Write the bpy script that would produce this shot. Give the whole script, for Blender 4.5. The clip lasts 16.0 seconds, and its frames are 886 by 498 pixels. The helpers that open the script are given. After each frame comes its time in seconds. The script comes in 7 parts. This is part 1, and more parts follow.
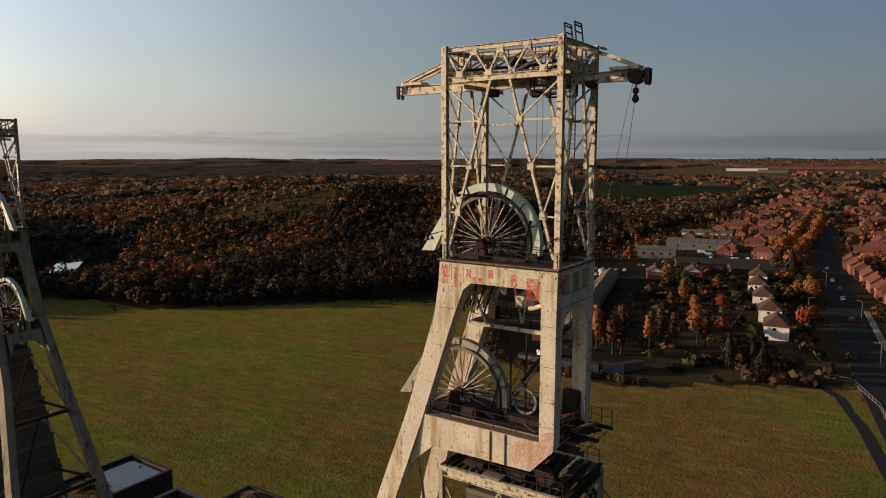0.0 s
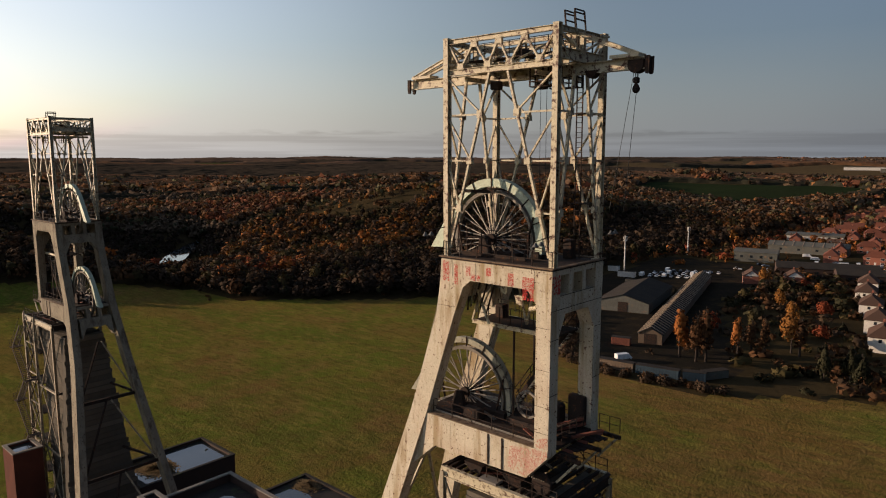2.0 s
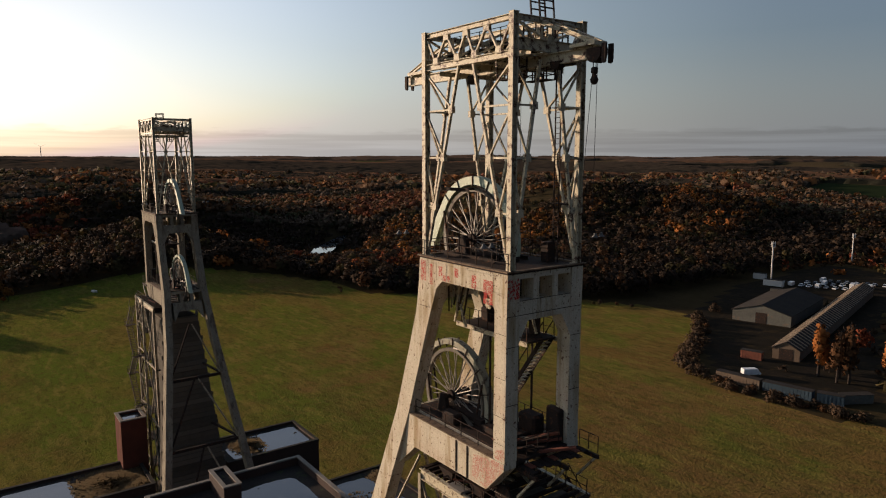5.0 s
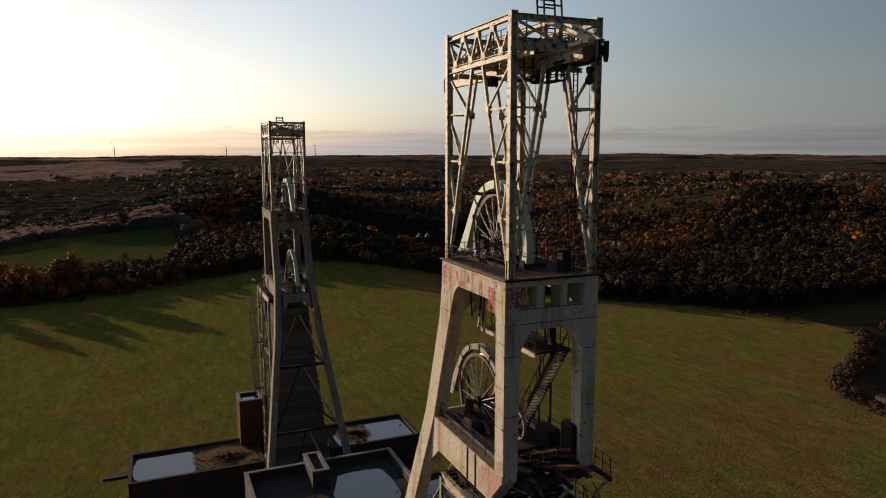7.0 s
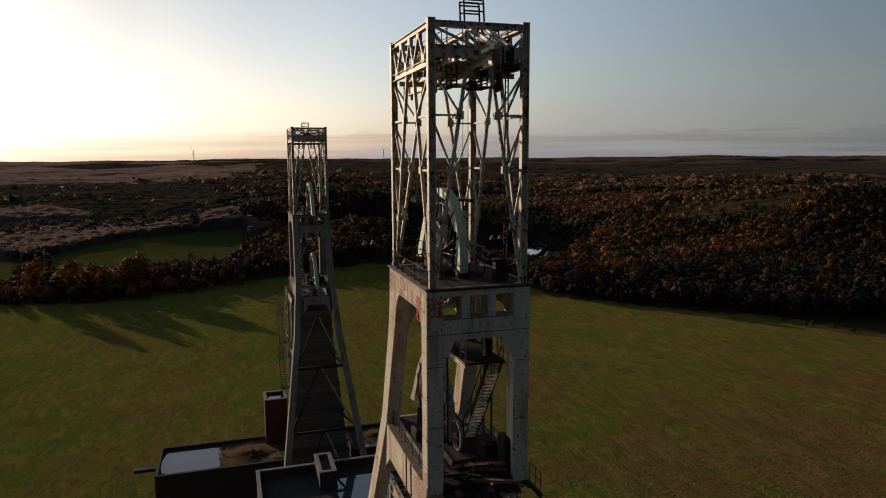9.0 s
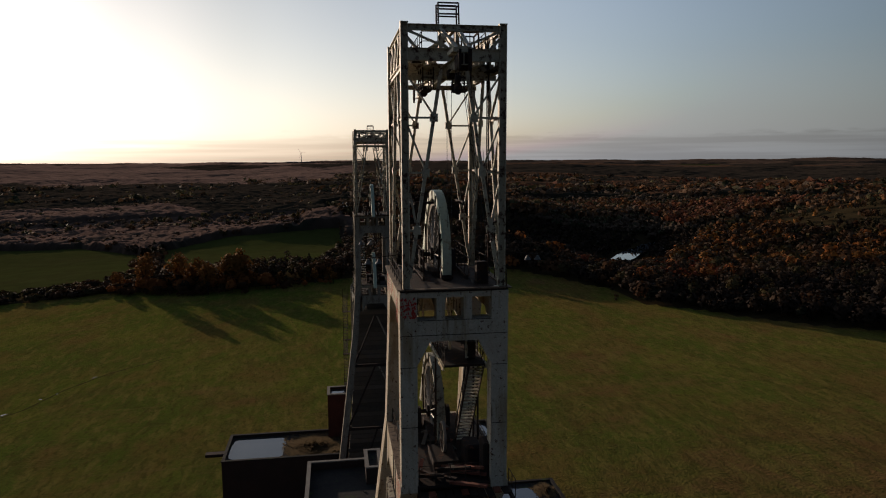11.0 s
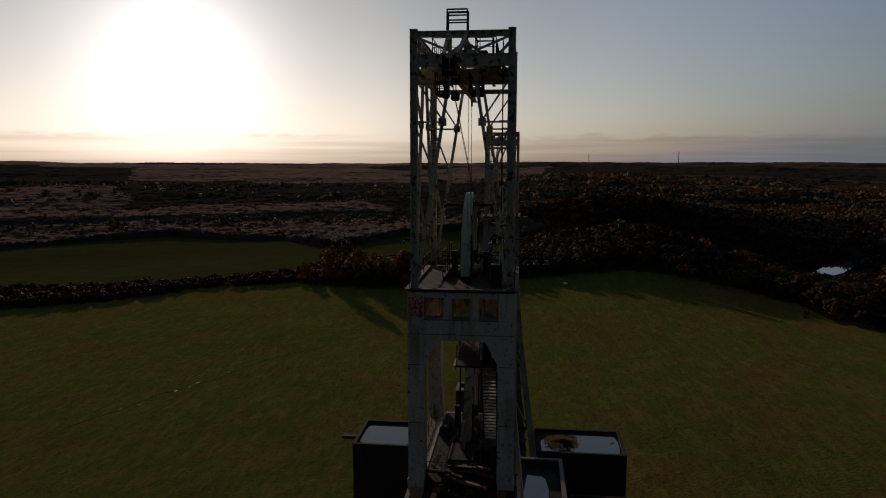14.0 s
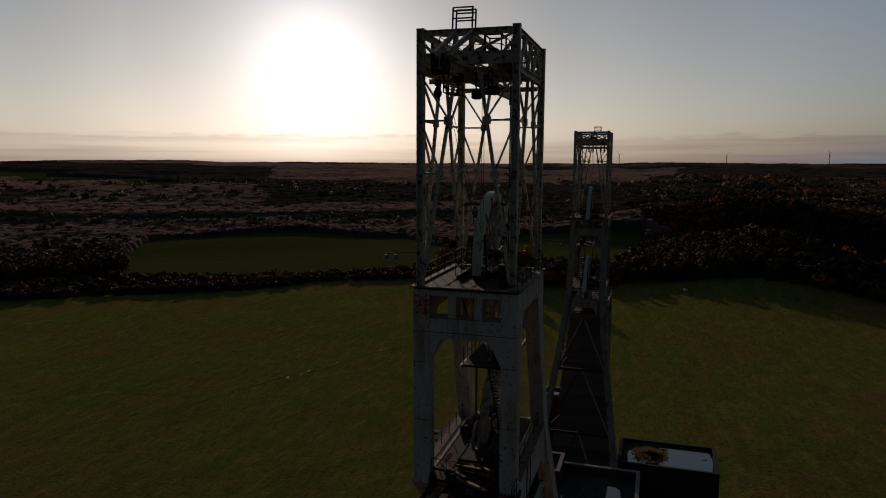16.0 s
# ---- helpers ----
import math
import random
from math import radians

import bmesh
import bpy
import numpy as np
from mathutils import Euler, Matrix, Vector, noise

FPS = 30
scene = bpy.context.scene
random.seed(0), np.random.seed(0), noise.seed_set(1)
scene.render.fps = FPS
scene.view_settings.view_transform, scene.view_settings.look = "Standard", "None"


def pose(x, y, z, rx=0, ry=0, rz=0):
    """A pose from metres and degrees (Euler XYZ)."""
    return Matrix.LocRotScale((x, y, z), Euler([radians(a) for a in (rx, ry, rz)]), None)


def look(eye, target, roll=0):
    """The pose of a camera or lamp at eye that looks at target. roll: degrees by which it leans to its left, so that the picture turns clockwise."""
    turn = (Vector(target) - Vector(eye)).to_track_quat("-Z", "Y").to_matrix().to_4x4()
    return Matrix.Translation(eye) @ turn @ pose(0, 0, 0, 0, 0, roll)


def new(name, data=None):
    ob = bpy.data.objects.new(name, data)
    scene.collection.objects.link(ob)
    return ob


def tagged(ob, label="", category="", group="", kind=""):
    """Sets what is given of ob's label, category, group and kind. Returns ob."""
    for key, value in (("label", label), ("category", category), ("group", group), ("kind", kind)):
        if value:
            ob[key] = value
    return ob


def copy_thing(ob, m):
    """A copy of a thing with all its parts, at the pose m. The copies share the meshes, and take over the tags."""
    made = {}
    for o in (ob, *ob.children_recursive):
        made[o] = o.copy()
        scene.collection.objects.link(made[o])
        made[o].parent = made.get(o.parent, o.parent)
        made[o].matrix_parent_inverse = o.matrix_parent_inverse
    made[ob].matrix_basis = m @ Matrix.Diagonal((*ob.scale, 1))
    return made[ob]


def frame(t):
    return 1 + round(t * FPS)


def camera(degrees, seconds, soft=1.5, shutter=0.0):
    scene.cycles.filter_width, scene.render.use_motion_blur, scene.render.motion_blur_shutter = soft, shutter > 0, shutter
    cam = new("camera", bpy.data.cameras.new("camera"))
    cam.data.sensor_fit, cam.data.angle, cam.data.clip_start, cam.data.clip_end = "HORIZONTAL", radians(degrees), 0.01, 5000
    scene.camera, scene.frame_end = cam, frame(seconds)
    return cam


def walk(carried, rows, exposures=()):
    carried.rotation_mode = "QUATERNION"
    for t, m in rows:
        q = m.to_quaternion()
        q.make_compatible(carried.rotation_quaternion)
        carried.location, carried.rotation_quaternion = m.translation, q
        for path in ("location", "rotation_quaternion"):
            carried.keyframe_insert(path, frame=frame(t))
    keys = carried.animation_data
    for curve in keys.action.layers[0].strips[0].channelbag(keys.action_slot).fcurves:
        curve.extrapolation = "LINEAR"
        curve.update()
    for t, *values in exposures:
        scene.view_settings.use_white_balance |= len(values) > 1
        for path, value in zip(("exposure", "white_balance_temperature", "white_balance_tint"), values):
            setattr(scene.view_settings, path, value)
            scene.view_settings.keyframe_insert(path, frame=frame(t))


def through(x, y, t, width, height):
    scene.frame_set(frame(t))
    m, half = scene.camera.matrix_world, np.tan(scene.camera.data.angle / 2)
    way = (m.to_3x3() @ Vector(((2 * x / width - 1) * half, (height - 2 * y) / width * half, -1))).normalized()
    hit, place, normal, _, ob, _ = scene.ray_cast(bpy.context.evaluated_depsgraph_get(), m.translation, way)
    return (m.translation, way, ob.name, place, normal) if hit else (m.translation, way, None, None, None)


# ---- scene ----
cam = camera(65.6, 16.0, 1.1)
PATH = [
    (0, (0.402, -0.412, 68.623), (-0.703, 1.235, 68.363), -0.1),
    (0.5, (1.435, 0.661, 68.592), (0.274, 2.268, 68.331), -0.1),
    (1, (2.5, 1.707, 68.542), (1.286, 3.274, 68.281), -0.1),
    (1.5, (3.562, 2.844, 68.446), (2.294, 4.368, 68.184), -0.1),
    (2, (4.641, 3.937, 68.373), (3.319, 5.415, 68.109), -0.1),
    (2.5, (5.703, 5.167, 68.338), (4.333, 6.599, 68.072), -0.1),
    (3, (6.812, 6.506, 68.257), (5.393, 7.889, 67.991), -0.1),
    (3.5, (7.926, 7.915, 68.19), (6.458, 9.248, 67.924), -0.1),
    (6, (12.998, 16.013, 68.382), (11.282, 17.004, 68.112), -0.1),
    (6.5, (13.929, 17.888, 68.453), (12.153, 18.769, 68.182), -0.2),
    (7, (14.811, 19.851, 68.55), (12.986, 20.623, 68.279), -0.1),
    (7.5, (15.581, 21.742, 68.664), (13.72, 22.423, 68.396), -0.1),
    (8, (16.206, 23.607, 68.779), (14.319, 24.212, 68.512), -0.1),
    (8.5, (16.686, 25.335, 68.818), (14.798, 25.942, 68.553), -0.2),
    (11, (18.784, 33.251, 68.801), (16.825, 33.56, 68.545), -0.2),
    (11.5, (19.116, 34.619, 68.799), (17.145, 34.841, 68.544), -0.1),
    (12, (19.411, 36.243, 68.796), (17.432, 36.375, 68.541), -0.0),
    (12.5, (19.678, 37.8, 68.765), (17.695, 37.846, 68.511), 0.0),
    (13, (19.699, 39.461, 68.831), (17.716, 39.416, 68.577), 0.1),
    (13.5, (19.833, 40.995, 68.836), (17.854, 40.862, 68.583), 0.1),
    (14, (19.733, 42.556, 68.898), (17.762, 42.329, 68.646), 0.1),
    (14.5, (19.633, 44.068, 68.842), (17.674, 43.75, 68.593), 0.1),
    (15, (19.311, 45.67, 68.884), (17.37, 45.261, 68.632), 0.1),
    (15.5, (18.924, 47.235, 68.836), (17.003, 46.737, 68.585), 0.1),
    (16, (18.487, 48.784, 68.837), (16.59, 48.204, 68.584), 0.3),
]
walk(cam, [(t, look(eye, target, roll)) for t, eye, target, roll in PATH],
     [(0, 0.42, 6350, 15), (3.5, 0.38, 6300, 15), (7, 0.05, 6200, 14), (9, -0.22, 6050, 13), (11, -0.48, 5850, 12), (13, -1.05, 5700, 12), (16, -1.48, 5750, 13)])

# ---- light ----
SUN_AZ, SUN_EL = radians(207.3), radians(8.5)
TO_SUN = Vector((math.cos(SUN_AZ) * math.cos(SUN_EL), math.sin(SUN_AZ) * math.cos(SUN_EL), math.sin(SUN_EL)))
world = bpy.data.worlds.new("sky")
scene.world = world
world.use_nodes = True
wn, wl = world.node_tree.nodes, world.node_tree.links
wn.clear()
w_out, w_bg, w_sky = wn.new("ShaderNodeOutputWorld"), wn.new("ShaderNodeBackground"), wn.new("ShaderNodeTexSky")
w_sky.sky_type, w_sky.sun_disc = "NISHITA", False
w_sky.sun_elevation, w_sky.sun_rotation = SUN_EL, radians(90) - SUN_AZ
w_sky.air_density, w_sky.dust_density, w_sky.ozone_density, w_sky.altitude = 1.0, 2.4, 1.8, 100
w_bg.inputs["Strength"].default_value = 0.205
w_pale = wn.new("ShaderNodeHueSaturation")
w_pale.inputs["Saturation"].default_value = 0.66
wl.new(w_sky.outputs[0], w_pale.inputs["Color"])
# a flat bank of thin cloud low in the sky, with wisps over it
w_co, w_map, w_noise, w_sep = wn.new("ShaderNodeTexCoord"), wn.new("ShaderNodeMapping"), wn.new("ShaderNodeTexNoise"), wn.new("ShaderNodeSeparateXYZ")
w_map.inputs["Scale"].default_value = (3.2, 3.2, 120.0)
w_noise.inputs["Scale"].default_value, w_noise.inputs["Detail"].default_value = 1.0, 6.0
wl.new(w_co.outputs["Generated"], w_map.inputs["Vector"])
wl.new(w_map.outputs["Vector"], w_noise.inputs["Vector"])
wl.new(w_co.outputs["Generated"], w_sep.inputs["Vector"])
w_rise, w_lift, w_top = wn.new("ShaderNodeMapping"), wn.new("ShaderNodeTexNoise"), wn.new("ShaderNodeMath")
w_rise.inputs["Scale"].default_value = (5.0, 5.0, 30.0)
w_lift.inputs["Detail"].default_value = 5.0
wl.new(w_co.outputs["Generated"], w_rise.inputs["Vector"])
wl.new(w_rise.outputs["Vector"], w_lift.inputs["Vector"])
w_top.operation = "MULTIPLY_ADD"
wl.new(w_lift.outputs["Fac"], w_top.inputs[0])
w_top.inputs[1].default_value = -0.028
wl.new(w_sep.outputs["Z"], w_top.inputs[2])
w_hi, w_cl, w_mul, w_mix = wn.new("ShaderNodeMapRange"), wn.new("ShaderNodeMapRange"), wn.new("ShaderNodeMath"), wn.new("ShaderNodeMix")
w_hi.inputs["From Min"].default_value, w_hi.inputs["From Max"].default_value = 0.024, 0.018
wl.new(w_top.outputs[0], w_hi.inputs["Value"])
w_cl.inputs["From Min"].default_value, w_cl.inputs["From Max"].default_value, w_cl.inputs["To Min"].default_value = 0.40, 0.60, 0.10
wl.new(w_noise.outputs["Fac"], w_cl.inputs["Value"])
w_mul.operation = "MULTIPLY"
wl.new(w_hi.outputs["Result"], w_mul.inputs[0])
wl.new(w_cl.outputs["Result"], w_mul.inputs[1])
w_mix.data_type, w_mix.blend_type = "RGBA", "MULTIPLY"
w_mix.inputs["B"].default_value = (0.80, 0.79, 0.785, 1)
wl.new(w_mul.outputs[0], w_mix.inputs["Factor"])
# pale haze along the horizon
w_low, w_haze = wn.new("ShaderNodeMapRange"), wn.new("ShaderNodeMix")
w_low.inputs["From Min"].default_value, w_low.inputs["From Max"].default_value, w_low.inputs["To Max"].default_value = 0.16, 0.0, 0.75
wl.new(w_sep.outputs["Z"], w_low.inputs["Value"])
w_haze.data_type, w_haze.blend_type = "RGBA", "LIGHTEN"
w_haze.inputs["B"].default_value = (3.0, 2.95, 2.82, 1)
wl.new(w_low.outputs["Result"], w_haze.inputs["Factor"])
wl.new(w_pale.outputs[0], w_haze.inputs["A"])
# the sky is brighter and creamier towards the sun, deeper blue away from it
w_dot, w_ang, w_turn, w_ramp, w_glow = wn.new("ShaderNodeVectorMath"), wn.new("ShaderNodeMath"), wn.new("ShaderNodeMath"), wn.new("ShaderNodeValToRGB"), wn.new("ShaderNodeMix")
w_dot.operation = "DOT_PRODUCT"
w_dot.inputs[1].default_value = TO_SUN
wl.new(w_co.outputs["Generated"], w_dot.inputs[0])
w_ang.operation, w_turn.operation = "ARCCOSINE", "DIVIDE"
wl.new(w_dot.outputs["Value"], w_ang.inputs[0])
wl.new(w_ang.outputs[0], w_turn.inputs[0])
w_turn.inputs[1].default_value = math.pi
# degrees from the sun
steps = [(0, (0.36, 0.375, 0.42)), (7, (0.26, 0.272, 0.298)), (14, (0.315, 0.327, 0.347)), (22, (0.46, 0.48, 0.50)), (32, (0.70, 0.708, 0.722)), (42, (0.845, 0.845, 0.85)), (54, (0.815, 0.82, 0.825)),
         (68, (0.66, 0.67, 0.665)), (84, (0.465, 0.49, 0.508)), (104, (0.35, 0.387, 0.432)), (128, (0.22, 0.245, 0.285)), (160, (0.15, 0.17, 0.20))]
while len(w_ramp.color_ramp.elements) < len(steps):
    w_ramp.color_ramp.elements.new(0.5)
for e, (at, c) in zip(w_ramp.color_ramp.elements, steps):
    e.position, e.color = at / 180, (*c, 1)
w_ramp.color_ramp.interpolation = "CARDINAL"
wl.new(w_turn.outputs[0], w_ramp.inputs["Fac"])
w_glow.data_type, w_glow.blend_type = "RGBA", "MULTIPLY"
w_glow.inputs["Factor"].default_value = 1.0
wl.new(w_haze.outputs["Result"], w_glow.inputs["A"])
wl.new(w_ramp.outputs["Color"], w_glow.inputs["B"])
wl.new(w_glow.outputs["Result"], w_mix.inputs["A"])
wl.new(w_mix.outputs["Result"], w_bg.inputs["Color"])
wl.new(w_bg.outputs[0], w_out.inputs["Surface"])

sun_data = bpy.data.lights.new("sun", "SUN")
sun_data.energy, sun_data.angle, sun_data.color = 5.0, radians(0.6), (1.0, 0.74, 0.5)
sun = new("sun", sun_data)
sun.matrix_world = look(TO_SUN * 300, (0, 0, 0))

# ---- materials ----
MATS = {}


def mat(name, base, other=None, rough=0.85, metal=0.0, scale=1.0, bump=0.15, fine=8.0, patch=0.5, third=None, third_amount=0.0, islands=0.0, objects=0.0, spec=0.3):
    """A weathered surface: two colours in patches of the given size (metres), a fine grain, stains of a third colour, relief."""
    m = bpy.data.materials.new(name)
    m.use_nodes = True
    nt = m.node_tree
    n, l = nt.nodes, nt.links
    p = n["Principled BSDF"]
    p.inputs["Roughness"].default_value, p.inputs["Metallic"].default_value = rough, metal
    p.inputs["Specular IOR Level"].default_value = spec
    geo = n.new("ShaderNodeNewGeometry")

    def nz(size, detail=4.0, rough_=0.6):
        t = n.new("ShaderNodeTexNoise")
        t.inputs["Scale"].default_value, t.inputs["Detail"].default_value, t.inputs["Roughness"].default_value = 1.0 / size, detail, rough_
        l.new(geo.outputs["Position"], t.inputs["Vector"])
        return t.outputs["Fac"]

    def ramp(fac, lo, hi):
        r = n.new("ShaderNodeMapRange")
        r.inputs["From Min"].default_value, r.inputs["From Max"].default_value = lo, hi
        l.new(fac, r.inputs["Value"])
        return r.outputs["Result"]

    def mix(fac, a, b, kind="MIX"):
        x = n.new("ShaderNodeMix")
        x.data_type, x.blend_type = "RGBA", kind
        for sock, v in ((x.inputs["Factor"], fac), (x.inputs["A"], a), (x.inputs["B"], b)):
            if isinstance(v, (int, float)):
                sock.default_value = v
            elif isinstance(v, tuple):
                sock.default_value = (*v, 1.0)
            else:
                l.new(v, sock)
        return x.outputs["Result"]

    other = other or tuple(c * 0.7 for c in base)
    col = mix(ramp(nz(scale), 0.5 - 0.25 * (1.2 - patch), 0.5 + 0.25 * (1.2 - patch)), base, other)
    grain = nz(scale / fine, 3.0)
    col = mix(0.35, col, mix(ramp(grain, 0.3, 0.7), tuple(c * 0.6 for c in base), tuple(min(1, c * 1.35) for c in base)))
    if third:
        col = mix(ramp(nz(scale * 0.55, 6.0, 0.7), 0.62 - third_amount * 0.3, 0.72 - third_amount * 0.3), col, third)
    if islands:
        col = mix(islands, col, mix(geo.outputs["Random Per Island"], tuple(c * 0.45 for c in base), tuple(min(1, c * 1.5) for c in base)))
    if objects:
        oi = n.new("ShaderNodeObjectInfo")
        col = mix(objects, col, mix(oi.outputs["Random"], tuple(c * 0.5 for c in base), other))
    l.new(col, p.inputs["Base Color"])
    if bump:
        b = n.new("ShaderNodeBump")
        b.inputs["Strength"].default_value, b.inputs["Distance"].default_value = bump, scale / fine * 0.5
        l.new(grain, b.inputs["Height"])
        l.new(b.outputs["Normal"], p.inputs["Normal"])
    MATS[name] = m
    return m




def weathered(name, base, other, stain, chips, grow):
    """Old painted concrete: broad tone patches, rain streaks that run down, flaked spots and pitting."""
    m = mat(name, base, other, 0.92, scale=1.8, bump=0.4, fine=16, spec=0.15)
    nt = m.node_tree
    n, l = nt.nodes, nt.links
    p = n["Principled BSDF"]
    col = p.inputs["Base Color"].links[0].from_socket
    geo = n.new("ShaderNodeNewGeometry")

    def layer(col, scale, lo, hi, colour, detail=5.0, amount=1.0):
        mp, tx, rg, mx = n.new("ShaderNodeMapping"), n.new("ShaderNodeTexNoise"), n.new("ShaderNodeMapRange"), n.new("ShaderNodeMix")
        mp.inputs["Scale"].default_value = scale
        tx.inputs["Scale"].default_value, tx.inputs["Detail"].default_value, tx.inputs["Roughness"].default_value = 1.0, detail, 0.65
        rg.inputs["From Min"].default_value, rg.inputs["From Max"].default_value, rg.inputs["To Max"].default_value = lo, hi, amount
        mx.data_type = "RGBA"
        mx.inputs["B"].default_value = (*colour, 1)
        l.new(geo.outputs["Position"], mp.inputs["Vector"])
        l.new(mp.outputs["Vector"], tx.inputs["Vector"])
        l.new(tx.outputs["Fac"], rg.inputs["Value"])
        l.new(rg.outputs["Result"], mx.inputs["Factor"])
        l.new(col, mx.inputs["A"])
        return mx.outputs["Result"]
    col = layer(col, (1.1, 1.1, 0.14), 0.51, 0.66, stain, 4.0, 0.8)
    col = layer(col, (2.4, 2.4, 0.26), 0.62, 0.70, tuple(c * 0.45 for c in stain), 4.0, 0.7)
    col = layer(col, (0.5, 0.5, 0.4), 0.50, 0.72, grow, 6.0, 0.55)
    col = layer(col, (4.5, 4.5, 4.5), 0.60, 0.63, chips, 12.0, 0.95)
    col = layer(col, (14.0, 14.0, 14.0), 0.65, 0.675, tuple(c * 0.5 for c in chips), 5.0, 0.8)
    l.new(col, p.inputs["Base Color"])
    return m


concrete_a = weathered("cream_painted_concrete", (0.56, 0.50, 0.385), (0.43, 0.385, 0.29), (0.27, 0.19, 0.09), (0.10, 0.045, 0.03), (0.42, 0.30, 0.21))
concrete_b = weathered("grey_weathered_concrete", (0.28, 0.245, 0.18), (0.16, 0.135, 0.10), (0.075, 0.055, 0.038), (0.06, 0.035, 0.026), (0.12, 0.10, 0.075))
steel_grey = mat("grey_weathered_steel", (0.36, 0.31, 0.22), (0.20, 0.165, 0.12), 0.7, scale=1.0, third=(0.10, 0.05, 0.03), third_amount=0.3, fine=10)
steel_paint = mat("cream_painted_steel", (0.52, 0.46, 0.32), (0.38, 0.33, 0.23), 0.6, scale=0.6, third=(0.075, 0.032, 0.02), third_amount=0.36, bump=0.2, fine=10)
steel_dark = mat("rusty_dark_steel", (0.026, 0.022, 0.020), (0.045, 0.027, 0.020), 0.85, scale=0.7, third=(0.10, 0.045, 0.025), third_amount=0.2, spec=0.1)
rust = mat("red_rusty_steel", (0.22, 0.07, 0.04), (0.12, 0.05, 0.035), 0.8, scale=0.8)
cover_paint = mat("pale_green_paint", (0.44, 0.50, 0.38), (0.34, 0.40, 0.30), 0.55, scale=1.3, third=(0.22, 0.17, 0.1), third_amount=0.12)
cover_dirty = mat("grimy_cream_paint", (0.33, 0.32, 0.24), (0.18, 0.165, 0.12), 0.7, scale=0.9, third=(0.06, 0.045, 0.03), third_amount=0.3)
wheel_steel = mat("worn_wheel_steel", (0.25, 0.225, 0.19), (0.12, 0.10, 0.08), 0.5, scale=0.7, metal=0.3)
red_paint = mat("faded_red_paint", (0.42, 0.035, 0.028), (0.42, 0.065, 0.050), 0.9, scale=0.3, patch=0.6, third=(0.46, 0.22, 0.16), third_amount=0.1)
pink_paint = mat("worn_pink_paint", (0.40, 0.12, 0.09), (0.48, 0.24, 0.18), 0.9, scale=0.10, patch=0.9, third=(0.54, 0.46, 0.35), third_amount=0.5)
boards = mat("dark_boarding", (0.10, 0.088, 0.072), (0.16, 0.14, 0.112), 0.95, scale=1.0, objects=0.6, spec=0.05)
brick_red = mat("red_brick", (0.24, 0.088, 0.056), (0.17, 0.066, 0.047), 0.9, scale=2.0, fine=20)
old_brick = mat("old_red_brick", (0.115, 0.043, 0.030), (0.075, 0.032, 0.025), 0.95, scale=2.0, fine=20, spec=0.05)
brick_dark = mat("sooty_brick", (0.040, 0.026, 0.021), (0.06, 0.032, 0.025), 0.9, scale=2.5, fine=20)
felt = mat("roofing_felt", (0.030, 0.028, 0.027), (0.055, 0.048, 0.042), 0.92, spec=0.08, scale=3.0, third=(0.05, 0.065, 0.03), third_amount=0.2)
coping = mat("concrete_coping", (0.20, 0.18, 0.155), (0.13, 0.118, 0.10), 0.85, scale=1.2)
moss = mat("roof_weeds", (0.105, 0.076, 0.045), (0.075, 0.064, 0.036), 0.95, scale=0.9, islands=0.2, spec=0.0)
water = mat("still_water", (0.03, 0.035, 0.04), (0.04, 0.045, 0.05), 0.03, scale=2.0, bump=0.0, spec=1.0)
cable_mat = mat("cable", (0.03, 0.03, 0.03), rough=0.6)


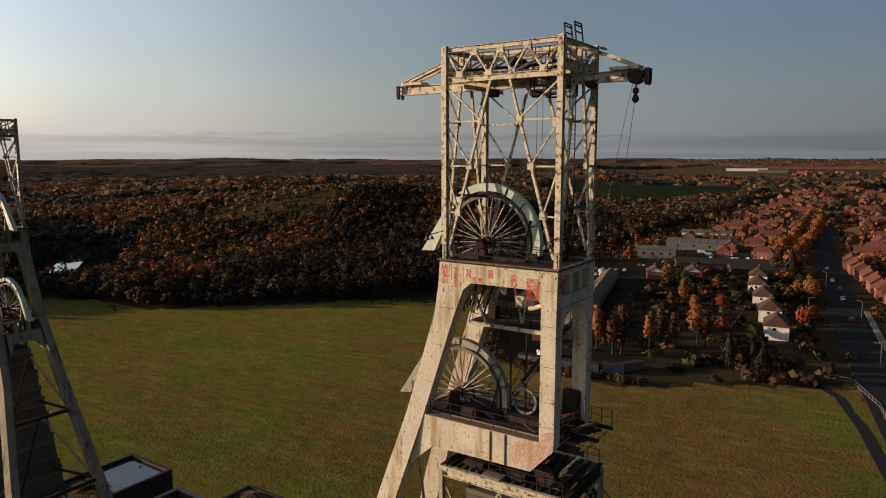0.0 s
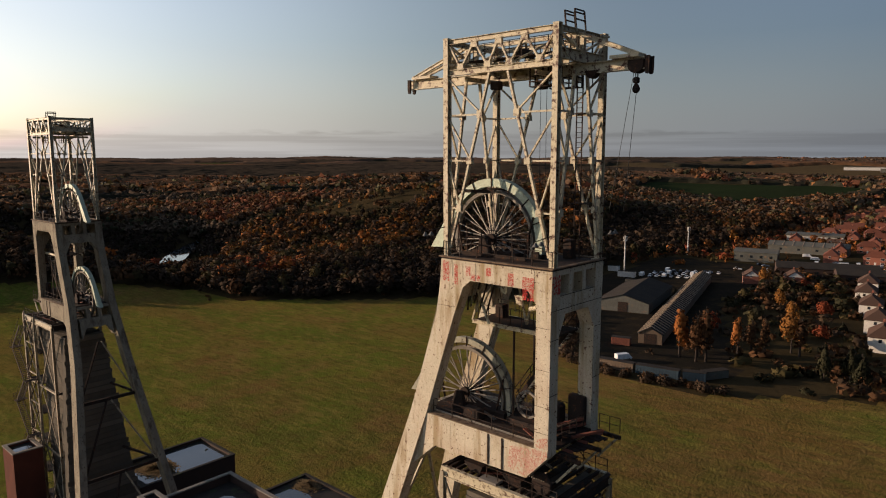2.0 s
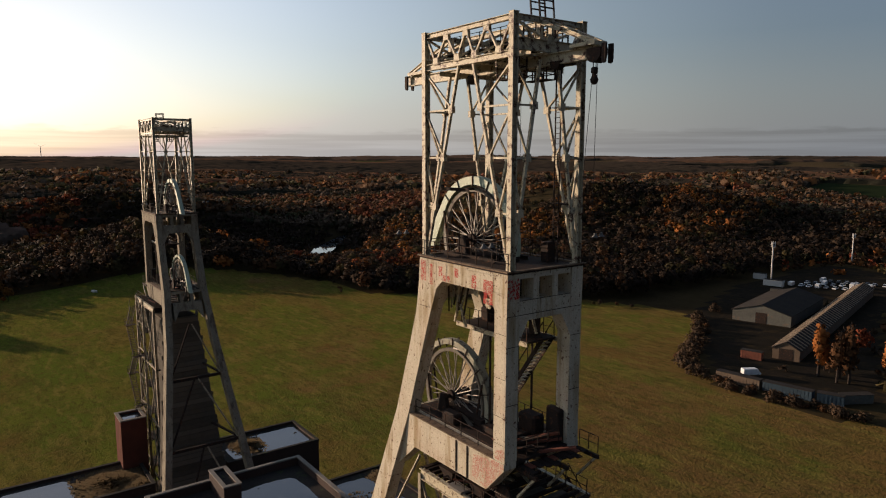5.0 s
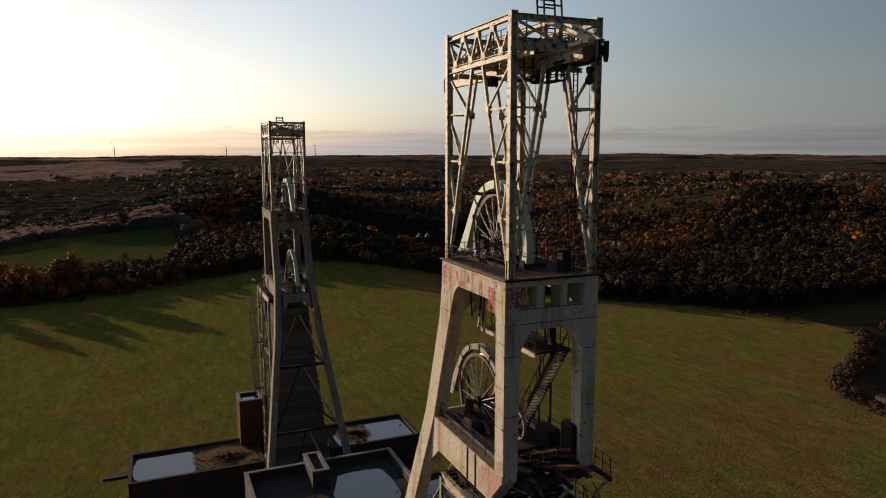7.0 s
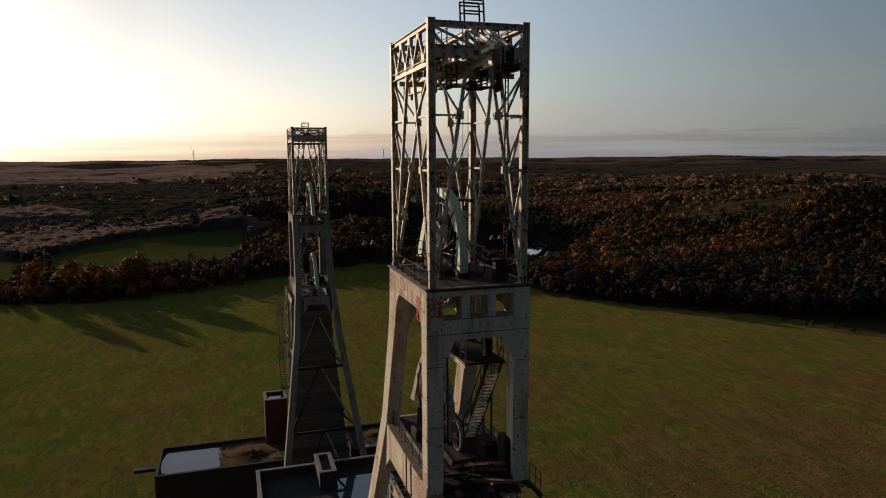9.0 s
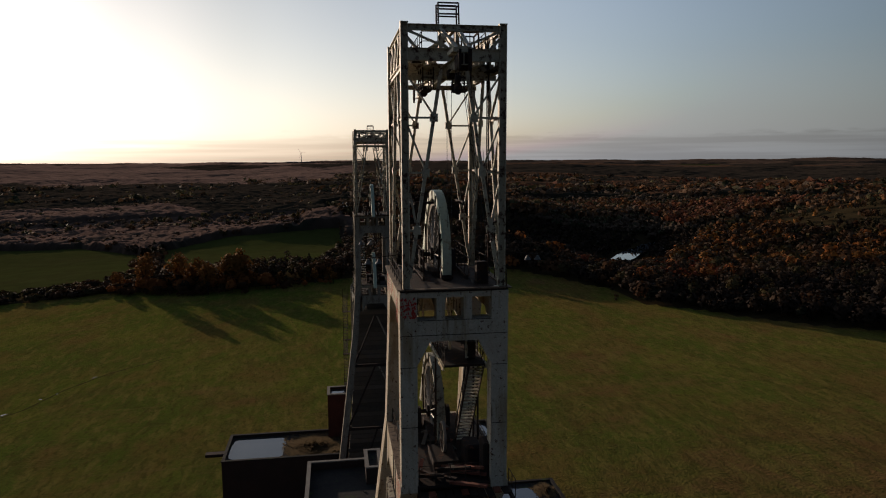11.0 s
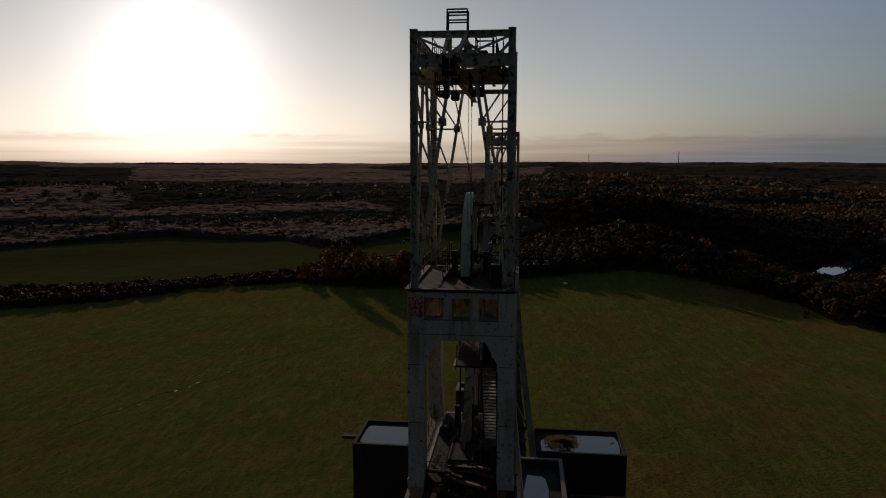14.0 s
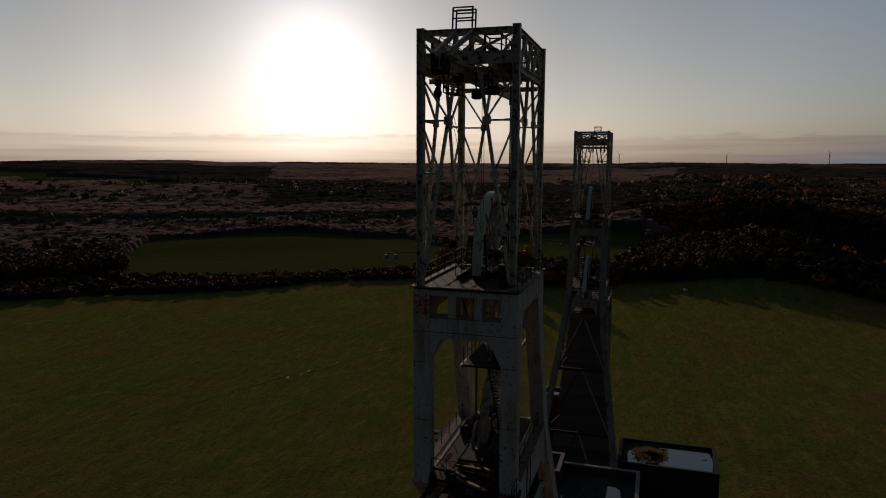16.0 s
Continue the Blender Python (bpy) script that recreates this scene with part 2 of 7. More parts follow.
def meadow_material():
    """Rough grass: green and dead-brown areas, tufts, and faint wheel lines."""
    m = bpy.data.materials.new("meadow_grass")
    m.use_nodes = True
    n, l = m.node_tree.nodes, m.node_tree.links
    p = n["Principled BSDF"]
    p.inputs["Roughness"].default_value, p.inputs["Specular IOR Level"].default_value = 0.95, 0.0
    geo, sep = n.new("ShaderNodeNewGeometry"), n.new("ShaderNodeSeparateXYZ")
    l.new(geo.outputs["Position"], sep.inputs[0])

    def nz(sx, sy, detail=5.0, off=0.0, turn=0.0):
        mp, t = n.new("ShaderNodeMapping"), n.new("ShaderNodeTexNoise")
        mp.inputs["Scale"].default_value, mp.inputs["Location"].default_value, mp.inputs["Rotation"].default_value = (1 / sx, 1 / sy, 0.05), (off, off, 0), (0, 0, turn)
        t.inputs["Scale"].default_value, t.inputs["Detail"].default_value, t.inputs["Roughness"].default_value = 1.0, detail, 0.62
        l.new(geo.outputs["Position"], mp.inputs[0])
        l.new(mp.outputs[0], t.inputs["Vector"])
        return t.outputs["Fac"]

    def rg(v, lo, hi, top=1.0):
        r = n.new("ShaderNodeMapRange")
        r.inputs["From Min"].default_value, r.inputs["From Max"].default_value, r.inputs["To Max"].default_value = lo, hi, top
        l.new(v, r.inputs["Value"])
        return r.outputs[0]

    def mx(f, a, b):
        x = n.new("ShaderNodeMix")
        x.data_type = "RGBA"
        for sock, v in ((x.inputs["Factor"], f), (x.inputs["A"], a), (x.inputs["B"], b)):
            if isinstance(v, tuple):
                sock.default_value = (*v, 1)
            else:
                l.new(v, sock)
        return x.outputs["Result"]

    def add(a, b, kind="ADD"):
        x = n.new("ShaderNodeMath")
        x.operation = kind
        l.new(a, x.inputs[0])
        l.new(b, x.inputs[1])
        return x.outputs[0]
    east = add(rg(sep.outputs["X"], -170, 10, 0.46), rg(sep.outputs["Y"], 60, 190, 0.14))
    brown = rg(add(add(nz(75, 60), east), rg(nz(11, 16, 5.0, 3.0), 0.3, 0.7, 0.34)), 0.70, 0.98)
    green = mx(rg(nz(30, 40, 6.0, 9.0), 0.35, 0.65), (0.046, 0.088, 0.011), (0.096, 0.118, 0.017))
    dead = mx(rg(nz(14, 10, 6.0, 5.0), 0.35, 0.65), (0.092, 0.053, 0.019), (0.135, 0.081, 0.032))
    col = mx(brown, green, dead)
    col = mx(rg(nz(52.0, 30.0, 5.0, 12.0, 0.35), 0.50, 0.60, 0.72), col, (0.112, 0.072, 0.022))
    col = mx(rg(nz(38.0, 20.0, 5.0, 21.0, 0.5), 0.50, 0.62, 0.75), col, (0.052, 0.104, 0.012))
    col = mx(rg(nz(22.0, 9.0, 6.0, 1.0, 0.4), 0.50, 0.70, 0.6), col, (0.036, 0.045, 0.013))
    col = mx(rg(nz(9.0, 3.0, 6.0, 6.0, -0.3), 0.50, 0.64, 0.65), col, (0.150, 0.130, 0.032))
    col = mx(rg(nz(3.4, 1.4, 6.0, 4.0, 0.2), 0.50, 0.62, 0.58), col, (0.030, 0.040, 0.009))
    col = mx(rg(nz(1.1, 40.0, 3.0, 2.0, 0.45), 0.56, 0.70, 0.35), col, (0.120, 0.090, 0.034))
    fine = nz(0.7, 0.7, 4.0)
    col = mx(rg(fine, 0.35, 0.7, 0.38), col, (0.040, 0.034, 0.010))
    l.new(col, p.inputs["Base Color"])
    p.inputs["Sheen Weight"].default_value, p.inputs["Sheen Roughness"].default_value, p.inputs["Sheen Tint"].default_value = 0.10, 0.6, (0.64, 0.43, 0.12, 1)
    b = n.new("ShaderNodeBump")
    b.inputs["Strength"].default_value, b.inputs["Distance"].default_value = 0.8, 0.45
    l.new(add(fine, nz(5.0, 6.0, 4.0)), b.inputs["Height"])
    l.new(b.outputs[0], p.inputs["Normal"])
    return m


grass = meadow_material()
scrub = mat("woodland_floor", (0.040, 0.030, 0.016), (0.060, 0.045, 0.022), 0.95, scale=25.0, fine=12, spec=0.0)
pasture = mat("far_pasture", (0.050, 0.060, 0.016), (0.060, 0.054, 0.020), 0.95, scale=120.0, fine=10, spec=0.0)
plough = mat("stubble_field", (0.095, 0.068, 0.036), (0.07, 0.052, 0.030), 0.95, scale=90.0, fine=10, spec=0.0)
crop_dark = mat("winter_crop", (0.020, 0.030, 0.013), (0.026, 0.033, 0.016), 0.95, scale=90.0, fine=10, spec=0.0)
asphalt = mat("asphalt", (0.024, 0.024, 0.025), (0.034, 0.032, 0.031), 0.95, scale=6.0, fine=20, spec=0.02)
yard = mat("yard_ground", (0.028, 0.023, 0.018), (0.018, 0.017, 0.012), 0.95, scale=9.0, spec=0.0, third=(0.040, 0.030, 0.018), third_amount=0.3)

# ---- helpers for building ----
def thing(name, loc=(0, 0, 0), rz=0, **tags):
    ob = new(name)
    ob.matrix_world = pose(*loc, 0, 0, rz)
    ob.empty_display_size = 0.5
    return tagged(ob, **tags)


def part(name, bm, material, parent=None, label="", smooth=False):
    me = bpy.data.meshes.new(name)
    bm.normal_update()
    bm.to_mesh(me)
    bm.free()
    me.materials.append(material)
    if smooth:
        me.shade_smooth()
    ob = new(name, me)
    ob.parent = parent
    return tagged(ob, label=label)


def B():
    return bmesh.new()


def box(bm, x0, x1, y0, y1, z0, z1):
    v = [bm.verts.new((x, y, z)) for z in (z0, z1) for y in (y0, y1) for x in (x0, x1)]
    for f in ((0, 2, 3, 1), (4, 5, 7, 6), (0, 1, 5, 4), (2, 6, 7, 3), (0, 4, 6, 2), (1, 3, 7, 5)):
        bm.faces.new([v[i] for i in f])
    return v


def bar(bm, p, q, w=0.2, h=None, n=4, up=(0, 0, 1)):
    """A straight member of rectangular (n=4) or round section from p to q."""
    p, q = Vector(p), Vector(q)
    d = (q - p).normalized()
    up = Vector(up)
    if abs(d.dot(up)) > 0.98:
        up = Vector((1, 0, 0))
    side = d.cross(up).normalized()
    top = side.cross(d)
    h = h or w
    if n == 4:
        ring = [(-w / 2, -h / 2), (w / 2, -h / 2), (w / 2, h / 2), (-w / 2, h / 2)]
    else:
        ring = [(w / 2 * math.cos(2 * math.pi * i / n), w / 2 * math.sin(2 * math.pi * i / n)) for i in range(n)]
    a = [bm.verts.new(p + side * u + top * v) for u, v in ring]
    b = [bm.verts.new(q + side * u + top * v) for u, v in ring]
    k = len(ring)
    for i in range(k):
        bm.faces.new((a[i], a[(i + 1) % k], b[(i + 1) % k], b[i]))
    bm.faces.new(a[::-1])
    bm.faces.new(b)


def ibeam(bm, p, q, w=0.2, h=0.4, t=0.03):
    """A rolled section: two flanges and a web."""
    p, q = Vector(p), Vector(q)
    d = (q - p).normalized()
    up = Vector((0, 0, 1)) if abs(d.z) < 0.98 else Vector((0, 1, 0))
    top = (d.cross(up).normalized()).cross(d)
    side = d.cross(top).normalized()
    ring = [(-w / 2, -h / 2), (w / 2, -h / 2), (w / 2, t - h / 2), (t / 2, t - h / 2), (t / 2, h / 2 - t), (w / 2, h / 2 - t), (w / 2, h / 2), (-w / 2, h / 2),
            (-w / 2, h / 2 - t), (-t / 2, h / 2 - t), (-t / 2, t - h / 2), (-w / 2, t - h / 2)]
    loft(bm, [[e + side * u + top * v for u, v in ring] for e in (p, q)])


def prism(bm, outline, a, b, axis="y"):
    """An outline (u, v) extruded from a to b. axis y: (x, z); axis x: (y, z); axis z: (x, y)."""
    def at(u, v, w):
        return {"y": (u, w, v), "x": (w, u, v), "z": (u, v, w)}[axis]
    lo = [bm.verts.new(at(u, v, a)) for u, v in outline]
    hi = [bm.verts.new(at(u, v, b)) for u, v in outline]
    k = len(outline)
    bm.faces.new(lo)
    bm.faces.new(hi[::-1])
    for i in range(k):
        bm.faces.new((lo[i], hi[i], hi[(i + 1) % k], lo[(i + 1) % k]))
    bmesh.ops.recalc_face_normals(bm, faces=bm.faces[:])


def loft(bm, rings):
    vs = [[bm.verts.new(p) for p in r] for r in rings]
    k = len(vs[0])
    for a, b in zip(vs, vs[1:]):
        for i in range(k):
            bm.faces.new((a[i], a[(i + 1) % k], b[(i + 1) % k], b[i]))
    bm.faces.new(vs[0][::-1])
    bm.faces.new(vs[-1])
    bmesh.ops.recalc_face_normals(bm, faces=bm.faces[:])


def bevelled(bm, w=0.03):
    bmesh.ops.bevel(bm, geom=bm.edges[:], offset=w, segments=1, affect="EDGES")
    return bm


def railing(bm, pts, height=1.0, step=1.8, d=0.05, rails=2):
    """Posts and rails along a line of points on a floor."""
    for a, b in zip(pts, pts[1:]):
        a, b = Vector(a), Vector(b)
        k = max(1, round((b - a).length / step))
        for i in range(k + 1):
            p = a.lerp(b, i / k)
            bar(bm, p, p + Vector((0, 0, height)), d, d)
        for r in range(1, rails + 1):
            o = Vector((0, 0, height * r / rails))
            bar(bm, a + o, b + o, d * 0.8, d * 0.8)

# ---- ground ----
def smooth(a, b, x):
    t = min(1.0, max(0.0, (x - a) / (b - a)))
    return t * t * (3 - 2 * t)


def terrain(x, y):
    d = math.hypot(x + 20, y - 40)
    z = 0.7 + 0.022 * max(-200, min(240, y + 50)) + 1.2 * smooth(-60, 20, x)
    z -= 21 * math.exp(-(((x + 640) / 260) ** 2 + ((y - 330) / 210) ** 2))
    u, v = -(x + 646) * 0.8 + (y - 338) * 0.6, (x + 646) * 0.6 + (y - 338) * 0.8
    z -= 9 * math.exp(-((u / 110) ** 2 + (v / 34) ** 2))
    z += 21 * math.exp(-(((x + 475) / 115) ** 2 + ((y - 118) / 52) ** 2))
    u, v = (x + 800) * -0.45 + (y - 160) * 0.89, (x + 800) * 0.89 + (y - 160) * 0.45
    z += 33 * math.exp(-((u / 170) ** 2 + (v / 75) ** 2))
    z += 34 * math.exp(-(((x + 545) / 190) ** 2 + ((y - 640) / 150) ** 2))
    z -= 8 * smooth(360, 620, d) * smooth(100, -300, x) * (1 - smooth(900, 1800, d))
    z += 50 * smooth(650, 4200, d) ** 1.1
    n = noise.noise(Vector((x / 900, y / 900, 0.3))) + 0.5 * noise.noise(Vector((x / 380, y / 380, 4.3)))
    z += n * 20 * smooth(480, 1500, d) * (1 - 0.5 * smooth(2500, 4200, d)) + 3.0 * noise.noise(Vector((x / 160, y / 160, 9.1))) * smooth(420, 700, d)
    z += 9 * noise.noise(Vector((x / 500, y / 500, 7.7))) * smooth(2800, 4200, d)
    u, v = -(x + 646) * 0.8 + (y - 338) * 0.6, (x + 646) * 0.6 + (y - 338) * 0.8
    basin = 1 - smooth(0.8, 1.5, math.hypot(u / 104, v / 13))
    return z + (min(z, -28.5) - z) * basin


def inside(poly, x, y):
    c, j = False, len(poly) - 1
    for i in range(len(poly)):
        (xi, yi), (xj, yj) = poly[i], poly[j]
        if (yi > y) != (yj > y) and x < (xj - xi) * (y - yi) / (yj - yi) + xi:
            c = not c
        j = i
    return c


MEADOW = [(-372, 45), (-366, 100), (-338, 150), (-300, 172), (-270, 170), (-228, 205), (-200, 236), (-166, 252), (-142, 246), (-126, 220), (-112, 190), (-88, 178), (-58, 183), (-38, 196),
          (-18, 206), (-8, 214), (0, 196), (20, 120), (60, 40), (90, -60), (60, -200), (-60, -330), (-220, -310), (-262, -250), (-305, -160), (-342, -130), (-362, -82), (-356, -20)]
FIELDS = [
    (pasture, [(-402, -70), (-600, -115), (-680, -70), (-690, 40), (-560, 45), (-415, 25)]),
    (pasture, [(-395, -100), (-352, -175), (-330, -260), (-420, -360), (-560, -440), (-690, -340), (-660, -200), (-540, -95)]),
    (crop_dark, [(-330, 1000), (-560, 1080), (-700, 1500), (-380, 1560), (-180, 1250)]),
    (plough, [(-450, 1900), (-1000, 2300), (-600, 2700), (100, 2500), (150, 1950)]),
    (plough, [(-60, 1250), (300, 1250), (320, 1500), (-30, 1480)]),
    (pasture, [(-1260, 1400), (-1080, 1270), (-980, 1330), (-1160, 1500)]),
]
def parcel(x, y):
    """A number from 0 to 1 for each far field or plantation: irregular strips with straight edges."""
    u, v = 0.86 * x + 0.5 * y, -0.5 * x + 0.86 * y
    u += 60 * noise.noise(Vector((x / 400, y / 400, 12.0)))
    v += 40 * noise.noise(Vector((x / 300, y / 300, 13.0)))
    row = math.floor(v / 330)
    col = math.floor((u + 210 * (row % 3)) / 520)
    return 0.5 + 0.5 * math.sin(row * 12.9898 + col * 78.233 + 4.1) * math.cos(row * 39.425 - col * 11.135)


YARDS = [(yard, [(-150, 250), (-96, 186), (-66, 190), (-60, 205), (-100, 300), (-90, 420), (-180, 430), (-175, 330)])]


def axis(fine0, fine1, step, far):
    v = list(np.arange(fine0, fine1 + 0.1, step))
    s, lo, hi = step, v[0], v[-1]
    while lo > -far or hi < far:
        s *= 1.07
        if lo > -far:
            lo -= s
            v.insert(0, lo)
        if hi < far:
            hi += s
            v.append(hi)
    return v


gx, gy = axis(-745, 60, 5.0, 4700), axis(-340, 430, 5.0, 4700)
verts = [(x, y, terrain(x, y)) for y in gy for x in gx]
nx = len(gx)
faces, slots = [], []
GROUND_MATS = [scrub, grass, pasture, plough, crop_dark, yard]
for j in range(len(gy) - 1):
    for i in range(nx - 1):
        cx, cy = (gx[i] + gx[i + 1]) / 2, (gy[j] + gy[j + 1]) / 2
        faces.append((j * nx + i, j * nx + i + 1, (j + 1) * nx + i + 1, (j + 1) * nx + i))
        m = scrub
        if inside(MEADOW, cx, cy):
            m = grass
        else:
            for material, poly in YARDS + FIELDS:
                if inside(poly, cx, cy):
                    m = material
                    break
            else:
                far = math.hypot(cx + 20, cy - 40)
                if far > 1500 and parcel(cx, cy) > 0.80:
                    m = pasture if parcel(cx, cy) > 0.9 else plough
        slots.append(GROUND_MATS.index(m))
me = bpy.data.meshes.new("ground")
me.from_pydata(verts, [], faces)
for m in GROUND_MATS:
    me.materials.append(m)
me.polygons.foreach_set("material_index", slots)
me.shade_smooth()
ground = tagged(new("ground", me), "autumn meadow with patchy green and brown grass among woods", "ground", kind="structure")

# ---- headframes ----
def arc(cx, cz, r, a0, a1, k):
    return [(cx + r * math.cos(radians(a0 + (a1 - a0) * i / k)), cz + r * math.sin(radians(a0 + (a1 - a0) * i / k))) for i in range(k + 1)]


def winding_wheel(top, cx, cz, ends, paint, label, outside=3.9, within=3.42):
    """A spoked sheave on pedestals under a curved sheet cover with a straight tail."""
    bm = B()
    prof = [(2.98, -0.15), (3.2, -0.19), (3.2, -0.12), (3.1, -0.06), (3.1, 0.06), (3.2, 0.12), (3.2, 0.19), (2.98, 0.15)]
    vs = [[bm.verts.new((cx + r * math.cos(2 * math.pi * i / 48), y, cz + r * math.sin(2 * math.pi * i / 48))) for r, y in prof] for i in range(48)]
    for i in range(48):
        for j in range(8):
            bm.faces.new((vs[i][j], vs[i][(j + 1) % 8], vs[(i + 1) % 48][(j + 1) % 8], vs[(i + 1) % 48][j]))
    bmesh.ops.recalc_face_normals(bm, faces=bm.faces[:])
    wheel = part("wheel", bm, wheel_steel, top, "spoked steel winding wheel")
    for i in range(36):
        a = 2 * math.pi * i / 36 + 0.06
        y = 0.2 if i % 2 else -0.2
        bm = B()
        bar(bm, (cx + 0.3 * math.cos(a), y, cz + 0.3 * math.sin(a)), (cx + 2.97 * math.cos(a), y * 0.4, cz + 2.99 * math.sin(a)), 0.085, 0.085, 5)
        part("spoke", bm, wheel_steel, wheel)
    bm = B()
    bar(bm, (cx, -0.42, cz), (cx, 0.42, cz), 0.75, n=16)
    bar(bm, (cx, -1.1, cz), (cx, 1.1, cz), 0.26, n=12)
    part("hub", bm, steel_dark, wheel)
    for y in (-0.95, 0.95):
        bm = B()
        prism(bm, [(cx - 0.55, cz - 1.0), (cx + 0.55, cz - 1.0), (cx + 0.35, cz + 0.1), (cx + 0.2, cz + 0.3), (cx - 0.2, cz + 0.3), (cx - 0.35, cz + 0.1)], y - 0.14, y + 0.14)
        part("bearing_pedestal", bm, steel_dark, top)
    # the cover: two side plates and an outer sheet
    tail = math.radians(146)
    ux, uz = -math.sin(tail), math.cos(tail)
    bm = B()
    outer = arc(cx, cz, outside, ends, 146, 30)
    inner = arc(cx, cz, within, ends, 146, 30)
    ox, oz = outer[-1]
    ix, iz = inner[-1]
    outer.append((ox + ux * 3.75, oz + uz * 3.75))
    inner.append((ix + ux * 3.0 + 0.25, iz + uz * 3.35))
    for y0, y1 in ((-0.25, -0.22), (0.22, 0.25)):
        for (a, b), (c, d) in zip(zip(outer, outer[1:]), zip(inner, inner[1:])):
            lo = [bm.verts.new((p[0], y0, p[1])) for p in (a, b, d, c)]
            hi = [bm.verts.new((p[0], y1, p[1])) for p in (a, b, d, c)]
            bm.faces.new(lo)
            bm.faces.new(hi[::-1])
            for i in range(4):
                bm.faces.new((lo[i], lo[(i + 1) % 4], hi[(i + 1) % 4], hi[i]))
    for a, b in zip(outer, outer[1:]):
        lo = [bm.verts.new((p[0], y, p[1])) for p, y in ((a, -0.25), (b, -0.25), (b, 0.25), (a, 0.25))]
        c = Vector((cx, 0, cz))
        hi = [bm.verts.new(v.co + (v.co - c).normalized() * 0.03) for v in lo]
        bm.faces.new(hi)
        bm.faces.new(lo[::-1])
        for i in range(4):
            bm.faces.new((lo[i], lo[(i + 1) % 4], hi[(i + 1) % 4], hi[i]))
    bmesh.ops.recalc_face_normals(bm, faces=bm.faces[:])
    cover = part("wheel_cover", bm, paint, top, label)
    for i in range(7):
        a = radians(ends + 6 + (146 - ends) * i / 6.6)
        for y in (-0.27, 0.27):
            bm = B()
            bar(bm, (cx + 3.26 * math.cos(a), y, cz + 3.26 * math.sin(a)), (cx + 3.95 * math.cos(a), y, cz + 3.95 * math.sin(a)), 0.07, 0.06)
            part("cover_strap", bm, steel_dark, cover)
    for y in (-0.3, 0.3):
        for u in (-2.4, 2.6):
            bm = B()
            bar(bm, (cx + u, y, cz - 1.05), (cx + u * 1.25, y, cz + 1.6), 0.1)
            part("cover_stay", bm, steel_dark, cover)


HX, HY = 4.0, 2.53           # steel columns, half width and half depth
CX, CY = 4.2, 2.9            # concrete frame
TOP, CHORD, DECK, LOW = 72.57, 70.55, 59.07, 48.3


def lattice_face(top, name, a, b, gap, ups, lows, mids, knees=False, chord=CHORD, deep=0.36):
    """One side of the steel top: chords, a web of diagonals, and two tapering laced legs. a, b: feet of the columns at deck level."""
    a, b = Vector(a), Vector(b)

    def at(s, z):
        p = a.lerp(b, s)
        return Vector((p.x, p.y, z))
    bm = B()
    ibeam(bm, at(0, TOP - 0.17), at(1, TOP - 0.17), 0.26, 0.30)
    part("top_chord", bm, steel_paint, top)
    bm = B()
    ibeam(bm, at(0, chord), at(1, chord), 0.26, deep)
    part("bottom_chord", bm, steel_paint, top)
    web = []
    ups_, lows_ = list(ups), list(lows)
    for i, s in enumerate(lows_):
        web += [(at(ups_[i], TOP - 0.3), at(s, chord + 0.2)), (at(s, chord + 0.2), at(ups_[i + 1], TOP - 0.3))]
    for p, q in web:
        bm = B()
        bar(bm, p, q, 0.15, 0.11)
        part("web_diagonal", bm, steel_paint, top)
    for s, z in [(s, TOP - 0.42) for s in ups_[1:-1]] + [(s, chord + 0.3) for s in lows_]:
        bm = B()
        p = at(s, z)
        d = (b - a).normalized() * 0.26
        n = Vector((-d.y, d.x, 0)).normalized() * 0.10
        vs = [p - d - Vector((0, 0, 0.2)), p + d - Vector((0, 0, 0.2)), p + d * 0.8 + Vector((0, 0, 0.2)), p - d * 0.8 + Vector((0, 0, 0.2))]
        lo, hi = [bm.verts.new(v - n) for v in vs], [bm.verts.new(v + n) for v in vs]
        bm.faces.new(lo), bm.faces.new(hi[::-1])
        for i in range(4):
            bm.faces.new((lo[i], lo[(i + 1) % 4], hi[(i + 1) % 4], hi[i]))
        bmesh.ops.recalc_face_normals(bm, faces=bm.faces[:])
        part("gusset_plate", bm, steel_paint, top)
    for side in (0, 1):
        def s_at(s):
            return s if side == 0 else 1 - s
        head, foot = (gap, CHORD - 0.2), (0.035, DECK + 0.6)

        def leg(z):
            t = (head[1] - z) / (head[1] - foot[1])
            return head[0] + (foot[0] - head[0]) * t
        bm = B()
        bar(bm, at(s_at(head[0]), head[1]), at(s_at(foot[0]), foot[1]), 0.17, 0.15)
        part("raking_strut", bm, steel_paint, top)
        z_prev = CHORD - 0.2
        for z in mids:
            bm = B()
            bar(bm, at(s_at(0.0), z), at(s_at(leg(z)), z), 0.10, 0.10)
            part("lacing_strut", bm, steel_paint, top)
            bm = B()
            bar(bm, at(s_at(0.01), z_prev - 0.15), at(s_at(leg(z)), z + 0.1), 0.12, 0.09)
            part("lacing_diagonal", bm, steel_paint, top)
            bm = B()
            p = at(s_at(leg(z)), z)
            d = (b - a).normalized() * 0.2
            n = Vector((-d.y, d.x, 0)).normalized() * 0.12
            box(bm, -1, 1, -1, 1, -1, 1)
            for v in bm.verts:
                v.co = p + d * v.co.x + n * v.co.y + Vector((0, 0, 0.2 * v.co.z))
            part("gusset_plate", bm, steel_paint, top)
            z_prev = z
    if knees:
        for side in (0.0, 1.0):
            bm = B()
            s2 = 0.2 if side == 0 else 0.8
            bar(bm, at(side, TOP - 0.5), at(s2, TOP - 1.6), 0.16, 0.14)
            part("knee_brace", bm, steel_paint, top)


